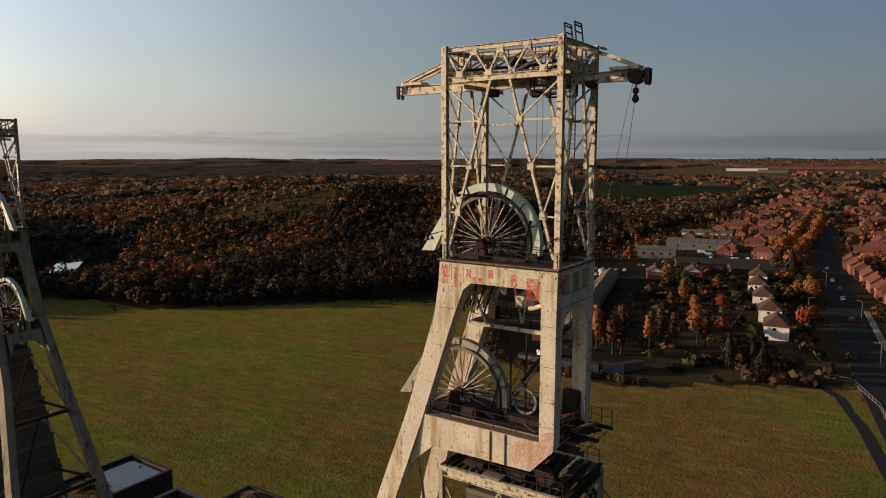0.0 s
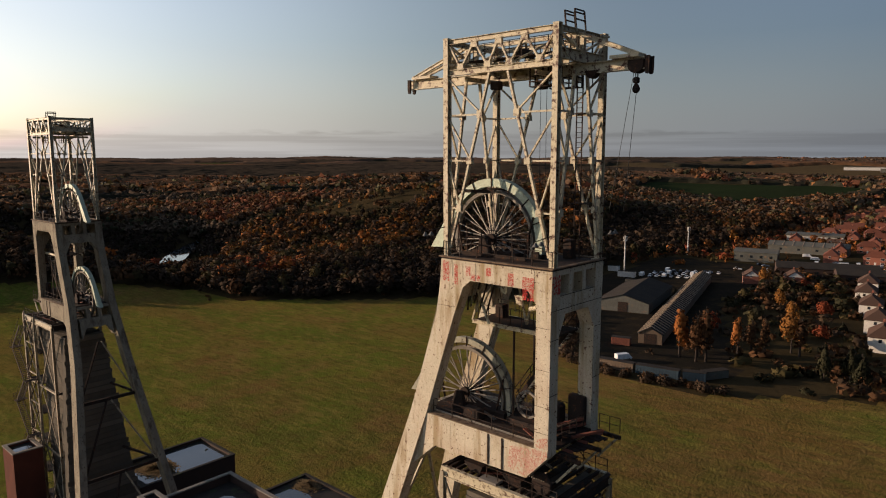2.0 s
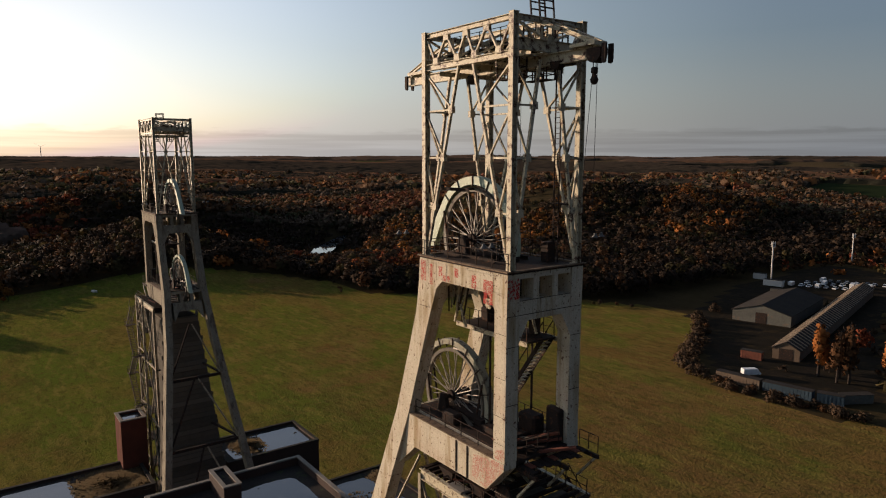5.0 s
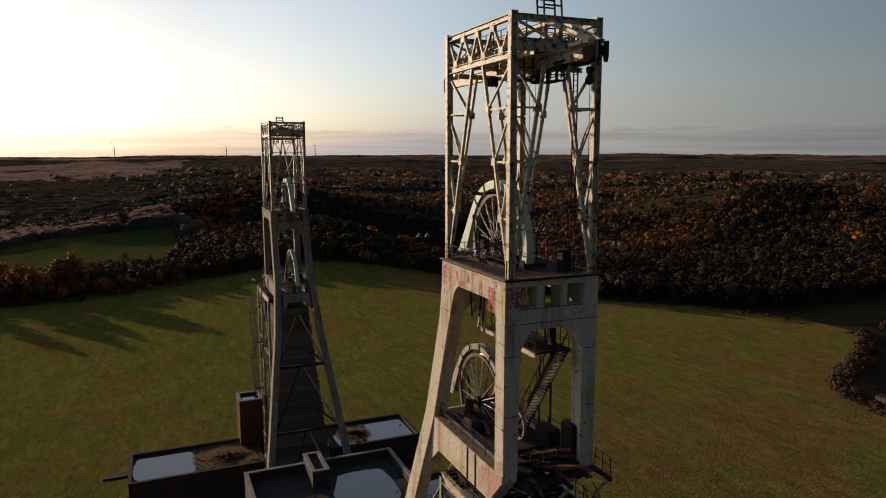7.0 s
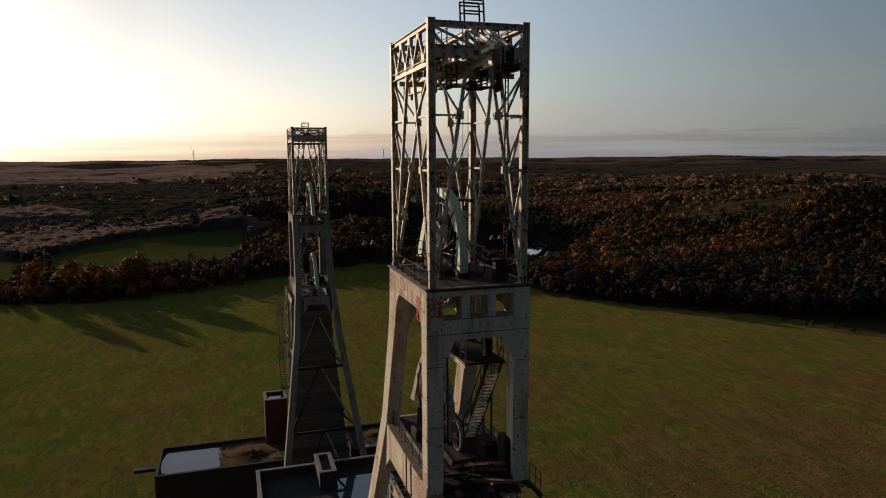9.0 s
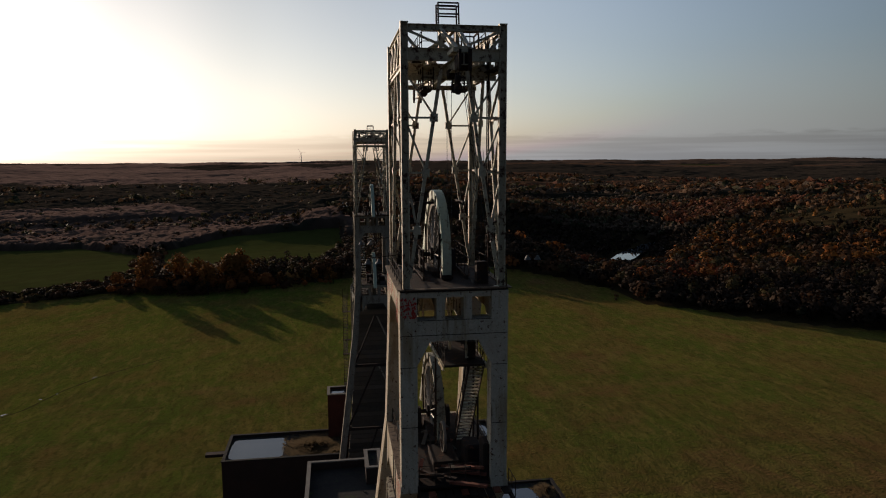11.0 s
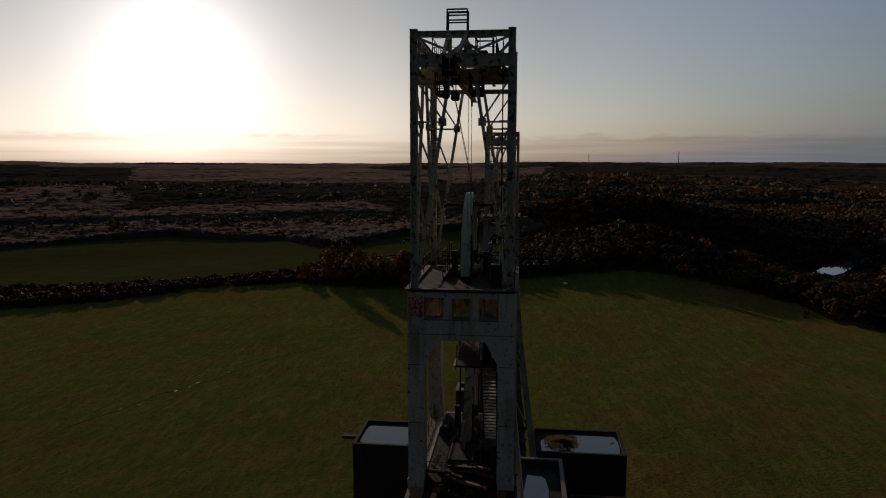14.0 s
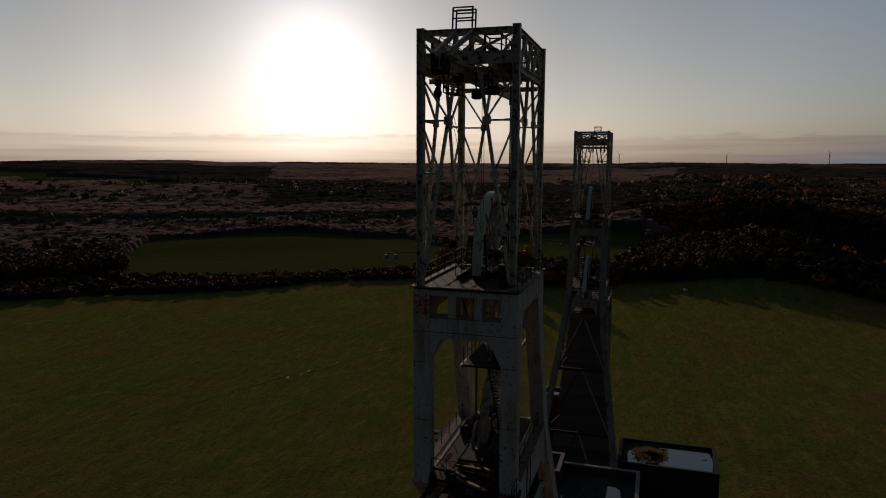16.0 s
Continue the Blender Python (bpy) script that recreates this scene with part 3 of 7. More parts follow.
def headframe(loc, rz, label, jib):
    concrete = concrete_a if jib else concrete_b
    tower = thing("headframe", loc, rz, label=label, category="headframe", group="pit headframes")
    for sy in (-1, 1):
        # raking back leg, in stations of height, outer x, inner x, splay
        st = [(59.0, -CX, -1.7, 0), (57.75, -CX - 0.05, -1.75, 0), (57.25, -CX - 0.14, -2.4, 0), (55.3, -4.66, -3.18, 0), (LOW, -6.92, -5.5, 0.1), (40.9, -9.45, -7.9, 0.75), (0, -22.0, -20.2, 6.4)]
        rings = []
        for h, xo, xi, spl in st[2:]:
            yo, yi = sy * (CY + spl), sy * (CY - 0.9 + spl)
            rings.append([(xo, yo, h), (xi, yo, h), (xi, yi, h), (xo, yi, h)])
        bm = B()
        loft(bm, rings)
        part("raking_leg", bm, concrete, tower, "raking concrete leg with stained flaking paint")
        y0, y1 = sorted((sy * CY, sy * (CY - 0.9)))
        bm = B()
        prism(bm, [(-CX, DECK - 0.12), (-CX - 0.14, 57.25), (-2.4, 57.25), (-1.8, 57.75), (2.5, 57.75), (3.14, 56.9), (3.14, 56.3), (CX - 0.06, 56.3), (CX, DECK - 0.12)], y0, y1)
        part("top_beam", bm, concrete, tower, "cream painted concrete beam")
        bm = B()
        prism(bm, [(3.14, 56.3), (3.14, LOW), (4.12, LOW), (CX - 0.06, 56.3)], y0, y1)
        part("upright_leg", bm, concrete, tower)
        yl0, yl1 = sorted((sy * (CY + 0.06), sy * (CY - 0.86)))
        bm = B()
        prism(bm, [(-5.5, LOW), (-6.98, 44.2), (-4.8, 46.15), (2.6, 46.25), (4.12, 47.9), (4.12, LOW)], yl0, yl1)
        part("lower_beam", bm, concrete, tower, "stained concrete lower beam")
        for x in (-0.25, 0.84):
            bm = B()
            box(bm, x - 0.05, x + 0.05, yl0 - 0.05 * (sy < 0), yl1 + 0.05 * (sy > 0), 46.26, LOW - 0.05)
            part("pilaster", bm, steel_dark, tower)
    # end portals with three openings
    for sx, lower in ((1, False), (-1, False), (-1, True)):
        def put(outline, name, w0=3.15, w1=4.12):
            bm = B()
            prism(bm, outline, w0, w1, "x")
            for v in bm.verts:
                v.co.x *= sx
                if lower:
                    v.co.x += -2.72 + (v.co.z - LOW) * 0.36
                elif sx < 0:
                    v.co.x += -0.05 + min(0, (v.co.z - 57.0) * 0.3)
            bmesh.ops.recalc_face_normals(bm, faces=bm.faces[:])
            part(name, bm, concrete, tower)
        t0 = LOW - 0.12 if lower else DECK - 0.13
        yi = CY - 0.9
        put([(-yi, t0 - 0.30), (-yi, t0), (yi, t0), (yi, t0 - 0.30)], "portal_rail")
        for y in (-0.72, 0.72):
            put([(y - 0.22, t0 - 1.5), (y - 0.22, t0 - 0.30), (y + 0.22, t0 - 0.30), (y + 0.22, t0 - 1.5)], "portal_post")
        put([(-yi, t0 - 1.5), (yi, t0 - 1.5), (yi, t0 - 3.95), (1.3, t0 - 2.65), (-1.3, t0 - 2.65), (-yi, t0 - 3.95)], "portal_beam")
    # decks
    bm = B()
    box(bm, -CX + 0.02, CX - 0.02, -CY + 0.02, CY - 0.02, DECK - 0.11, DECK)
    part("upper_deck", bm, steel_dark, tower, "dark plated upper deck")
    bm = B()
    box(bm, -6.4, CX - 0.02, -CY + 0.95, CY - 0.95, LOW - 0.18, LOW - 0.02)
    part("lower_deck", bm, steel_dark, tower, "dark plated lower deck")
    for k, (pts, step) in enumerate((([(-CX + 0.1, -CY + 0.1, DECK), (CX - 0.1, -CY + 0.1, DECK)], 1.35), ([(-CX + 0.1, CY - 0.1, DECK), (CX - 0.1, CY - 0.1, DECK)], 1.35), ([(-CX + 0.1, -CY + 0.1, DECK), (-CX + 0.1, CY - 0.1, DECK)], 1.4),
                                     ([(-5.2, -CY + 0.3, LOW), (3.05, -CY + 0.3, LOW)], 1.6), ([(-5.2, CY - 0.3, LOW), (3.05, CY - 0.3, LOW)], 1.6))):
        bm = B()
        railing(bm, pts, 1.0, step, 0.045)
        part("guard_rail", bm, steel_dark, tower)
    # steel top
    for x in (-HX, HX):
        for y in (-HY, HY):
            bm = B()
            ibeam(bm, (x, y, DECK), (x, y, TOP + 0.03), 0.36, 0.38, 0.06)
            col = part("column", bm, steel_paint, tower, "cream painted riveted steel column")
            for z0, z1, e in ((DECK, DECK + 0.06, 0.3), (TOP + 0.03, TOP + 0.08, 0.20)):
                bm = B()
                box(bm, x - e, x + e, y - e, y + e, z0, z1)
                part("end_plate", bm, steel_paint, col)
    ups, lows = (0.02, 0.27, 0.5, 0.73, 0.98), (0.14, 0.40, 0.60, 0.86)
    mids = (67.95, 65.17, 62.2)
    for y in (-HY, HY):
        lattice_face(tower, "side", (-HX, y, DECK), (HX, y, DECK), 0.415, ups, lows, mids)
    for x in (HX, -HX):
        lattice_face(tower, "end", (x, -HY, DECK), (x, HY, DECK), 0.37, (0.02, 0.98), (0.5,), mids, True, 71.08, 0.62)
    winding_wheel(tower, -2.2, DECK + 1.03, -10, cover_paint, "pale green curved sheet-metal wheel cover")
    winding_wheel(tower, -4.35, LOW + 1.0, -14, cover_dirty if jib else cover_paint, "grimy cream curved sheet-metal wheel cover" if jib else "pale green curved sheet-metal wheel cover", 3.8, 3.46)
    deck_gear(tower)
    if jib:
        jib_crane(tower)
        faded_paint(tower)
    plate_work(tower, concrete)
    shaft_frame(tower, concrete, *((-4.0, 4.9) if jib else (-1.0, 9.8)))
    return tower


def rivet_rows(tower, name, rows, normal, material):
    """Rivet heads along straight lines on a plate face."""
    bm = B()
    n = Vector(normal)
    side = n.cross(Vector((0, 0, 1))).normalized()
    up = side.cross(n)
    for a, b, step in rows:
        a, b = Vector(a), Vector(b)
        k = int((b - a).length / step)
        for i in range(k + 1):
            p = a.lerp(b, (i + 0.5) / (k + 1))
            base = [bm.verts.new(p + side * u + up * v) for u, v in ((-0.028, -0.028), (0.028, -0.028), (0.028, 0.028), (-0.028, 0.028))]
            top = [bm.verts.new(p + n * 0.02 + side * u + up * v) for u, v in ((-0.013, -0.013), (0.013, -0.013), (0.013, 0.013), (-0.013, 0.013))]
            bm.faces.new(top)
            for j in range(4):
                bm.faces.new((base[j], base[(j + 1) % 4], top[(j + 1) % 4], top[j]))
    return tagged(part(name, bm, material, tower), kind="stuff")


def plate_work(tower, concrete):
    """Seams, cover straps and rivets of the plated legs and beams, and the worn edge of the upper deck."""
    for sy in (-1, 1):
        y = sy * (CY + 0.002)
        rows = []
        # rows of rivets along the edges of the raking leg, the upright leg and the beams
        for k in (0.1, 1.3):
            rows += [((-4.32 + k, y, 57.0), (-6.92 + 0.02 + k * 1.05, y, LOW + 0.1), 0.17)]
        for x in (3.26, 4.0):
            rows.append(((x, y, 57.3), (x, y, LOW + 0.1), 0.16))
        for z in (58.8, 57.88):
            rows.append(((-3.9, y, z), (4.0, y, z), 0.17))
        for x in (-3.2, -2.4, -1.3, 0.2, 1.9, 3.0):
            rows.append(((x, y, 57.9), (x, y, 58.8), 0.15))
        yl = sy * (CY + 0.062)
        for z in (48.15, 46.45):
            rows.append(((-5.0, yl, z), (4.0, yl, z), 0.17))
        for x in (-3.4, -1.9, 2.1):
            rows.append(((x, yl, 46.5), (x, yl, 48.1), 0.15))
        rivet_rows(tower, "rivets", rows, (0, sy, 0), concrete)
        for z in (55.9, 53.4, 51.2, 49.6):
            xo = -4.66 + (z - 55.3) * 0.323
            block("plate_joint", steel_dark, tower, xo + 0.03, xo + 1.4, *sorted((y, y + sy * 0.006)), z, z + 0.022)
            block("plate_joint", steel_dark, tower, 3.16, 4.1, *sorted((y, y + sy * 0.006)), z - 0.3, z - 0.278)
        for x in (-3.28, -1.38, 2.98):
            block("plate_joint", steel_dark, tower, x, x + 0.02, *sorted((y, y + sy * 0.006)), 57.8, DECK - 0.16)
        block("deck_edge", rust_edge, tower, -CX - 0.12, CX + 0.12, *sorted((sy * (CY - 0.2), sy * (CY + 0.13))), DECK + 0.004, DECK + 0.075, "rusty worn deck edge")
        block("lower_deck_edge", rust_edge, tower, -5.3, 3.1, *sorted((sy * (CY - 0.5), sy * (CY + 0.1))), LOW + 0.004, LOW + 0.06)
    for sx in (-1, 1):
        block("deck_edge", rust_edge, tower, *sorted((sx * (CX - 0.2), sx * (CX + 0.13))), -CY + 0.21, CY - 0.21, DECK + 0.004, DECK + 0.075, "rusty worn deck edge")
    for z in (57.42, 56.62, 54.9, 51.6):
        for y0, y1 in ((-CY + 0.02, CY - 0.02),) if z > 56 else ((-CY + 0.02, -CY + 0.88), (CY - 0.88, CY - 0.02)):
            block("plate_joint", steel_dark, tower, 4.122, 4.15, y0, y1, z, z + 0.03)
    rows = []
    for y in (-2.8, -2.1, 2.1, 2.8):
        rows.append(((4.13, y, 56.0), (4.13, y, LOW + 0.2), 0.17))
    for z in (57.2, 56.4):
        rows.append(((4.13, -1.9, z), (4.13, 1.9, z), 0.17))
    rivet_rows(tower, "rivets", rows, (1, 0, 0), concrete)
    # chutes, flaps, pipes and loose gear under the upper deck
    r = random.Random(12)
    for i in range(7):
        x = -2.9 + i * 0.36
        one("loose_pipe", steel_paint if i % 2 else steel_dark, tower, (x, -1.6 + 0.2 * (i % 3), 57.9), (x - 0.5 - 0.1 * i, -1.2, 55.4 + 0.25 * (i % 3)), 0.09, 0.07)
    for x, z, w, h in ((-0.15, 57.35, 0.3, 0.42), (1.0, 56.7, 0.34, 0.3)):
        bm = B()
        prism(bm, [(x - w, z + h), (x + w, z + h), (x + w * 0.6, z - h), (x - w * 0.5, z - h * 0.8)], -1.62, -1.56)
        part("chute_flap", bm, steel_paint, tower)
    for i in range(5):
        one("sagging_cable", cable_mat, tower, (-2.6 + i * 1.1, 0.9, 57.6), (-2.1 + i * 1.1, 0.9, 55.2), 0.04, n=5)
    for x, y, w, d, h in ((-2.4, 1.2, 0.35, 0.3, 0.9), (1.9, 1.3, 0.3, 0.25, 1.0)):
        block("switch_box", steel_dark, tower, x - w, x + w, y - d, y + d, 54.65, 54.65 + h, bev=0.05)
    for i in range(12):
        x, y = r.uniform(-4.8, 2.6), r.uniform(-1.8, 1.8)
        a, l = r.uniform(0, 3.1), r.uniform(0.5, 1.3)
        one("loose_plank", rust if i % 3 == 0 else boards, tower, (x - l * math.cos(a), y - 0.4 * l * math.sin(a), LOW + 0.06), (x + l * math.cos(a), y + 0.4 * l * math.sin(a), LOW + 0.1 + 0.3 * r.random()), 0.24, 0.06)
    block("wheel_pit", steel_dark, tower, -5.0, -0.8, -0.6, 0.6, LOW, LOW + 0.4, "dark girder box under the winding wheel", 0.04)
    block("wheel_pit", steel_dark, tower, -3.6, 0.0, -0.6, 0.6, DECK + 0.01, DECK + 0.3, "dark girder box under the winding wheel", 0.04)


def one(name, material, parent, p, q, w, h=None, n=4, label=""):
    bm = B()
    bar(bm, p, q, w, h, n)
    return part(name, bm, material, parent, label)


def block(name, material, parent, x0, x1, y0, y1, z0, z1, label="", bev=0.0):
    bm = B()
    box(bm, x0, x1, y0, y1, z0, z1)
    if bev:
        bevelled(bm, bev)
    return part(name, bm, material, parent, label)


def deck_gear(tower):
    """Galleries, ladders, lamps and machinery that both headframes carry."""
    # floor beams under the upper deck, and the gallery below it
    for i in range(6):
        x = -3.0 + i * 1.12
        bm = B()
        ibeam(bm, (x, -CY + 0.92, DECK - 0.36), (x, CY - 0.92, DECK - 0.36), 0.22, 0.46)
        part("floor_beam", bm, steel_dark, tower)
    block("gallery_floor", steel_dark, tower, -3.4, 3.1, -0.4, 1.9, 54.52, 54.64, "dark plated gallery under the upper deck")
    for y in (-0.45, 1.95):
        bm = B()
        ibeam(bm, (-3.6, y, 54.50), (3.14, y, 54.50), 0.14, 0.26)
        part("gallery_beam", bm, steel_paint, tower)
    bm = B()
    railing(bm, [(-3.2, 1.85, 54.64), (3.0, 1.85, 54.64)], 1.05, 0.9, 0.04)
    part("gallery_rail", bm, steel_dark, tower)
    bm = B()
    railing(bm, [(-3.2, -0.35, 54.64), (3.0, -0.35, 54.64)], 1.05, 0.9, 0.04)
    part("gallery_rail", bm, steel_dark, tower)
    for x, y in ((-0.2, 1.9), (1.1, 1.9), (-0.2, -0.4)):
        one("hanger", steel_dark, tower, (x, y, LOW), (x, y, 54.40), 0.1, 0.1)
    for p, q in (((-2.9, -1.2, 57.6), (-1.6, -1.2, 54.70)), ((-2.3, -0.8, 57.7), (-3.3, -0.8, 54.70)), ((-0.6, 0.4, 57.8), (0.2, 0.4, 54.70)), ((0.9, 0.4, 57.8), (0.2, 0.4, 54.70)), ((1.2, 1.0, 57.8), (2.4, 1.0, 54.80))):
        one("brace", steel_paint, tower, p, q, 0.14, 0.12)
    one("pipe", steel_paint, tower, (3.0, -1.7, 56.7), (1.4, -0.9, 56.1), 0.3, n=10, label="short pale pipe catching the light")
    # stairs from the lower deck to the gallery
    a, b = Vector((-1.6, 1.45, LOW)), Vector((2.9, 1.45, 54.60))
    for y in (-0.42, 0.42):
        one("stringer", steel_dark, tower, a + Vector((0, y, 0)), b + Vector((0, y, 0)), 0.06, 0.26)
        one("stair_rail", steel_dark, tower, a + Vector((0, y, 1.0)), b + Vector((0, y, 1.0)), 0.05)
        for i in range(6):
            p = a.lerp(b, (i + 0.3) / 6) + Vector((0, y, 0))
            one("baluster", steel_dark, tower, p, p + Vector((0, 0, 1.0)), 0.04)
    for i in range(24):
        p = a.lerp(b, (i + 0.5) / 24)
        block("tread", steel_paint, tower, p.x - 0.12, p.x + 0.12, p.y - 0.4, p.y + 0.4, p.z - 0.02, p.z + 0.02)
    # machinery on the lower deck
    bm = B()
    ring_ = [[bm.verts.new((0.75 + q * math.cos(6.283 * i / 24), y, LOW + 1.3 + q * math.sin(6.283 * i / 24))) for q, y in ((0.76, -0.2), (0.9, -0.2), (0.9, -0.04), (0.76, -0.04))] for i in range(24)]
    for i in range(24):
        for j in range(4):
            bm.faces.new((ring_[i][j], ring_[i][(j + 1) % 4], ring_[(i + 1) % 24][(j + 1) % 4], ring_[(i + 1) % 24][j]))
    bmesh.ops.recalc_face_normals(bm, faces=bm.faces[:])
    gear = part("small_sheave", bm, wheel_steel, tower, "small spoked sheave")
    for i in range(8):
        t = i * math.pi / 4
        one("spoke", steel_dark, gear, (0.75, -0.24, LOW + 1.3), (0.75 + 0.85 * math.cos(t), -0.24, LOW + 1.3 + 0.85 * math.sin(t)), 0.045)
    block("machine_bed", steel_dark, tower, -0.4, 2.2, -0.9, 0.6, LOW, LOW + 0.4, bev=0.03)
    block("motor_housing", steel_dark, tower, 2.6, 3.8, 1.65, 2.2, LOW, LOW + 2.0, "dark upright motor housing", 0.1)
    block("tank", steel_dark, tower, 0.9, 2.4, 0.9, 1.9, LOW, LOW + 1.3, "dark steel tank", 0.15)
    block("winch", steel_dark, tower, -3.3, -1.9, -1.9, -1.2, LOW, LOW + 0.7, bev=0.1)
    # outer platform on the upright side, with loose rusty steel on it
    for i in range(11):
        y = -1.9 + i * 0.445
        block("platform_plank", rust if i % 4 == 1 else steel_dark, tower, 4.16, 5.35 - 0.2 * (i * 7 % 4), y, y + 0.38, LOW - 0.42, LOW - 0.34)
    for y in (-1.9, 0.5, 3.0):
        one("platform_bracket", steel_paint, tower, (4.14, y, LOW - 2.2), (5.6, y, LOW - 0.5), 0.14)
        one("platform_beam", steel_dark, tower, (3.2, y, LOW - 0.55), (5.7, y, LOW - 0.55), 0.16, 0.24)
    bm = B()
    railing(bm, [(4.2, 3.0, LOW - 0.3), (5.65, 3.0, LOW - 0.3)], 1.0, 0.8, 0.04)
    part("platform_rail", bm, steel_dark, tower)
    r = random.Random(4)
    for i in range(9):
        x, y = r.uniform(2.4, 5.0), r.uniform(-1.6, 1.4)
        t = r.uniform(0.2, 1.2)
        l = r.uniform(0.7, 1.5)
        one("loose_beam", rust if i % 2 else steel_dark, tower, (x - l * math.cos(t), y - l * math.sin(t), LOW + 0.08), (x + l * math.cos(t) * 0.6, y + l * math.sin(t) * 0.6, LOW + r.uniform(0.15, 0.7)), 0.22, 0.14)
    bm = B()
    railing(bm, [(3.9, -1.9, LOW), (3.9, 1.5, LOW)], 1.0, 0.9, 0.04)
    part("guard_rail", bm, steel_dark, tower)
    # machinery on the upper deck
    block("switch_cabinet", steel_dark, tower, 2.1, 2.7, 1.5, 2.1, DECK, DECK + 1.2, bev=0.03)
    block("motor", steel_dark, tower, 0.9, 1.6, -0.3, 0.4, DECK, DECK + 0.6, bev=0.12)
    for y in (-1.3, 1.3):
        bm = B()
        ibeam(bm, (-3.9, y, DECK + 0.12), (1.2, y, DECK + 0.12), 0.2, 0.24)
        part("bed_beam", bm, steel_dark, tower)
        bm = B()
        railing(bm, [(-3.4, y, DECK + 0.24), (1.4, y, DECK + 0.24)], 1.5, 1.2, 0.045, 3)
        part("wheel_rail", bm, steel_dark, tower)
    for y in (-1.5, 1.5):
        bm = B()
        ibeam(bm, (-HX, y, 63.25), (-1.0, y, 63.25), 0.14, 0.2)
        part("cover_bearer", bm, steel_dark, tower)
    one("cover_bearer", steel_dark, tower, (-2.2, -1.5, 63.25), (-2.2, 1.5, 63.25), 0.14)
    # ladder in a cage, from the upper deck to the crane gallery
    for u in (2.55, 2.95):
        one("ladder_rail", steel_dark, tower, (u, 2.05, DECK), (u, 2.05, TOP - 0.4), 0.06)
    for i in range(44):
        z = DECK + 0.3 + i * 0.3
        one("rung", steel_dark, tower, (2.55, 2.05, z), (2.95, 2.05, z), 0.035)
    for z in (62.5, 65.2, 68.0, 70.4):
        block("ladder_landing", steel_dark, tower, 2.4, 3.6, 1.9, 2.5, z, z + 0.05)
    # floodlights on arms
    for sx, sy in ((-1, -1), (1, 1), (1, -1), (-1, 1)):
        x, y = sx * 4.0, sy * 2.8
        arm = one("lamp_arm", steel_dark, tower, (x, y, DECK + 1.9), (x + 0.1 * sx, y + sy * 1.75, DECK + 1.75), 0.06, n=6)
        for k in (0.75, 1.3):
            bm = B()
            px, py, pz = x + 0.1 * sx, y + sy * (k + 0.4), DECK + 1.6
            rings = [[(px + q * math.cos(6.283 * i / 10), py + q * math.sin(6.283 * i / 10), pz + dz) for i in range(10)] for dz, q in ((0.10, 0.06), (0.0, 0.10), (-0.13, 0.19))]
            loft(bm, rings)
            part("floodlight", bm, tin_lamp, tower, "bell-shaped grey floodlight")
    # hanging inspection cages beside the crane beam
    for y0, y1, x0, x1 in ((-1.50, -0.95, 1.5, 3.3), (0.33, 0.98, 1.7, 3.5)):
        block("cage_floor", steel_dark, tower, x0, x1, y0, y1, 69.42, 69.48)
        for x in (x0, (x0 + x1) / 2, x1):
            for y in (y0, y1):
                one("cage_post", steel_dark, tower, (x, y, 69.45), (x, y, CHORD), 0.07)
        for z in (69.75, 70.05):
            for y in (y0, y1):
                one("cage_rail", steel_dark, tower, (x0, y, z), (x1, y, z), 0.05)
            for x in (x0, x1):
                one("cage_rail", steel_dark, tower, (x, y0, z), (x, y1, z), 0.05)
    for x in (-2.6, 2.6):
        bm = B()
        ibeam(bm, (x, -HY, 70.12), (x, HY, 70.12), 0.18, 0.26)
        part("runway_girder", bm, steel_paint, tower)
    for s in (-1, 1):
        bm = B()
        ibeam(bm, (-HX, s * 1.3, CHORD + 0.2), (HX, s * 1.3, CHORD + 0.2), 0.2, 0.36)
        part("gallery_girder", bm, steel_paint, tower)
    for x in (-2.0, 0.0, 2.0):
        bm = B()
        ibeam(bm, (x, -HY, CHORD + 0.15), (x, HY, CHORD + 0.15), 0.2, 0.4)
        part("cross_girder", bm, steel_paint, tower)
    for a_, b_ in (((-4, -2.58), (4, 2.58)), ((-4, 2.58), (4, -2.58))):
        one("plan_brace", steel_paint, tower, (a_[0], a_[1], CHORD + 0.5), (b_[0], b_[1], CHORD + 0.5), 0.12)
    for x0 in (-3.4, -1.2, 1.0):
        for s in (-1, 1):
            one("roof_brace", steel_paint, tower, (x0, s * 2.4, CHORD + 0.3), (x0 + 1.3, 0, TOP - 0.3), 0.13)
    for y in (-1.6, 1.7):
        bm = B()
        railing(bm, [(-3.6, y, CHORD + 0.75), (3.7, y, CHORD + 0.75)], 0.95, 0.9, 0.04)
        part("gallery_rail", bm, steel_dark, tower)
    bm = B()
    railing(bm, [(3.75, -1.6, CHORD + 0.75), (3.75, 1.7, CHORD + 0.75)], 0.95, 0.8, 0.04)
    part("gallery_rail", bm, steel_dark, tower)
    block("gallery_plate", steel_dark, tower, -3.7, 3.8, -1.7, -0.7, CHORD + 0.68, CHORD + 0.74)
    block("gallery_plate", steel_dark, tower, -3.7, 3.8, 0.7, 1.75, CHORD + 0.68, CHORD + 0.74)
    block("winch_motor", steel_dark, tower, 1.9, 2.5, 0.7, 1.2, CHORD + 0.76, CHORD + 1.25, bev=0.06)
    for x, y in ((1.7, 0.6), (2.9, 0.6), (1.7, 1.5), (2.9, 1.5)):
        one("winch_frame_post", steel_dark, tower, (x, y, CHORD + 0.75), (x, y, CHORD + 1.85), 0.07)
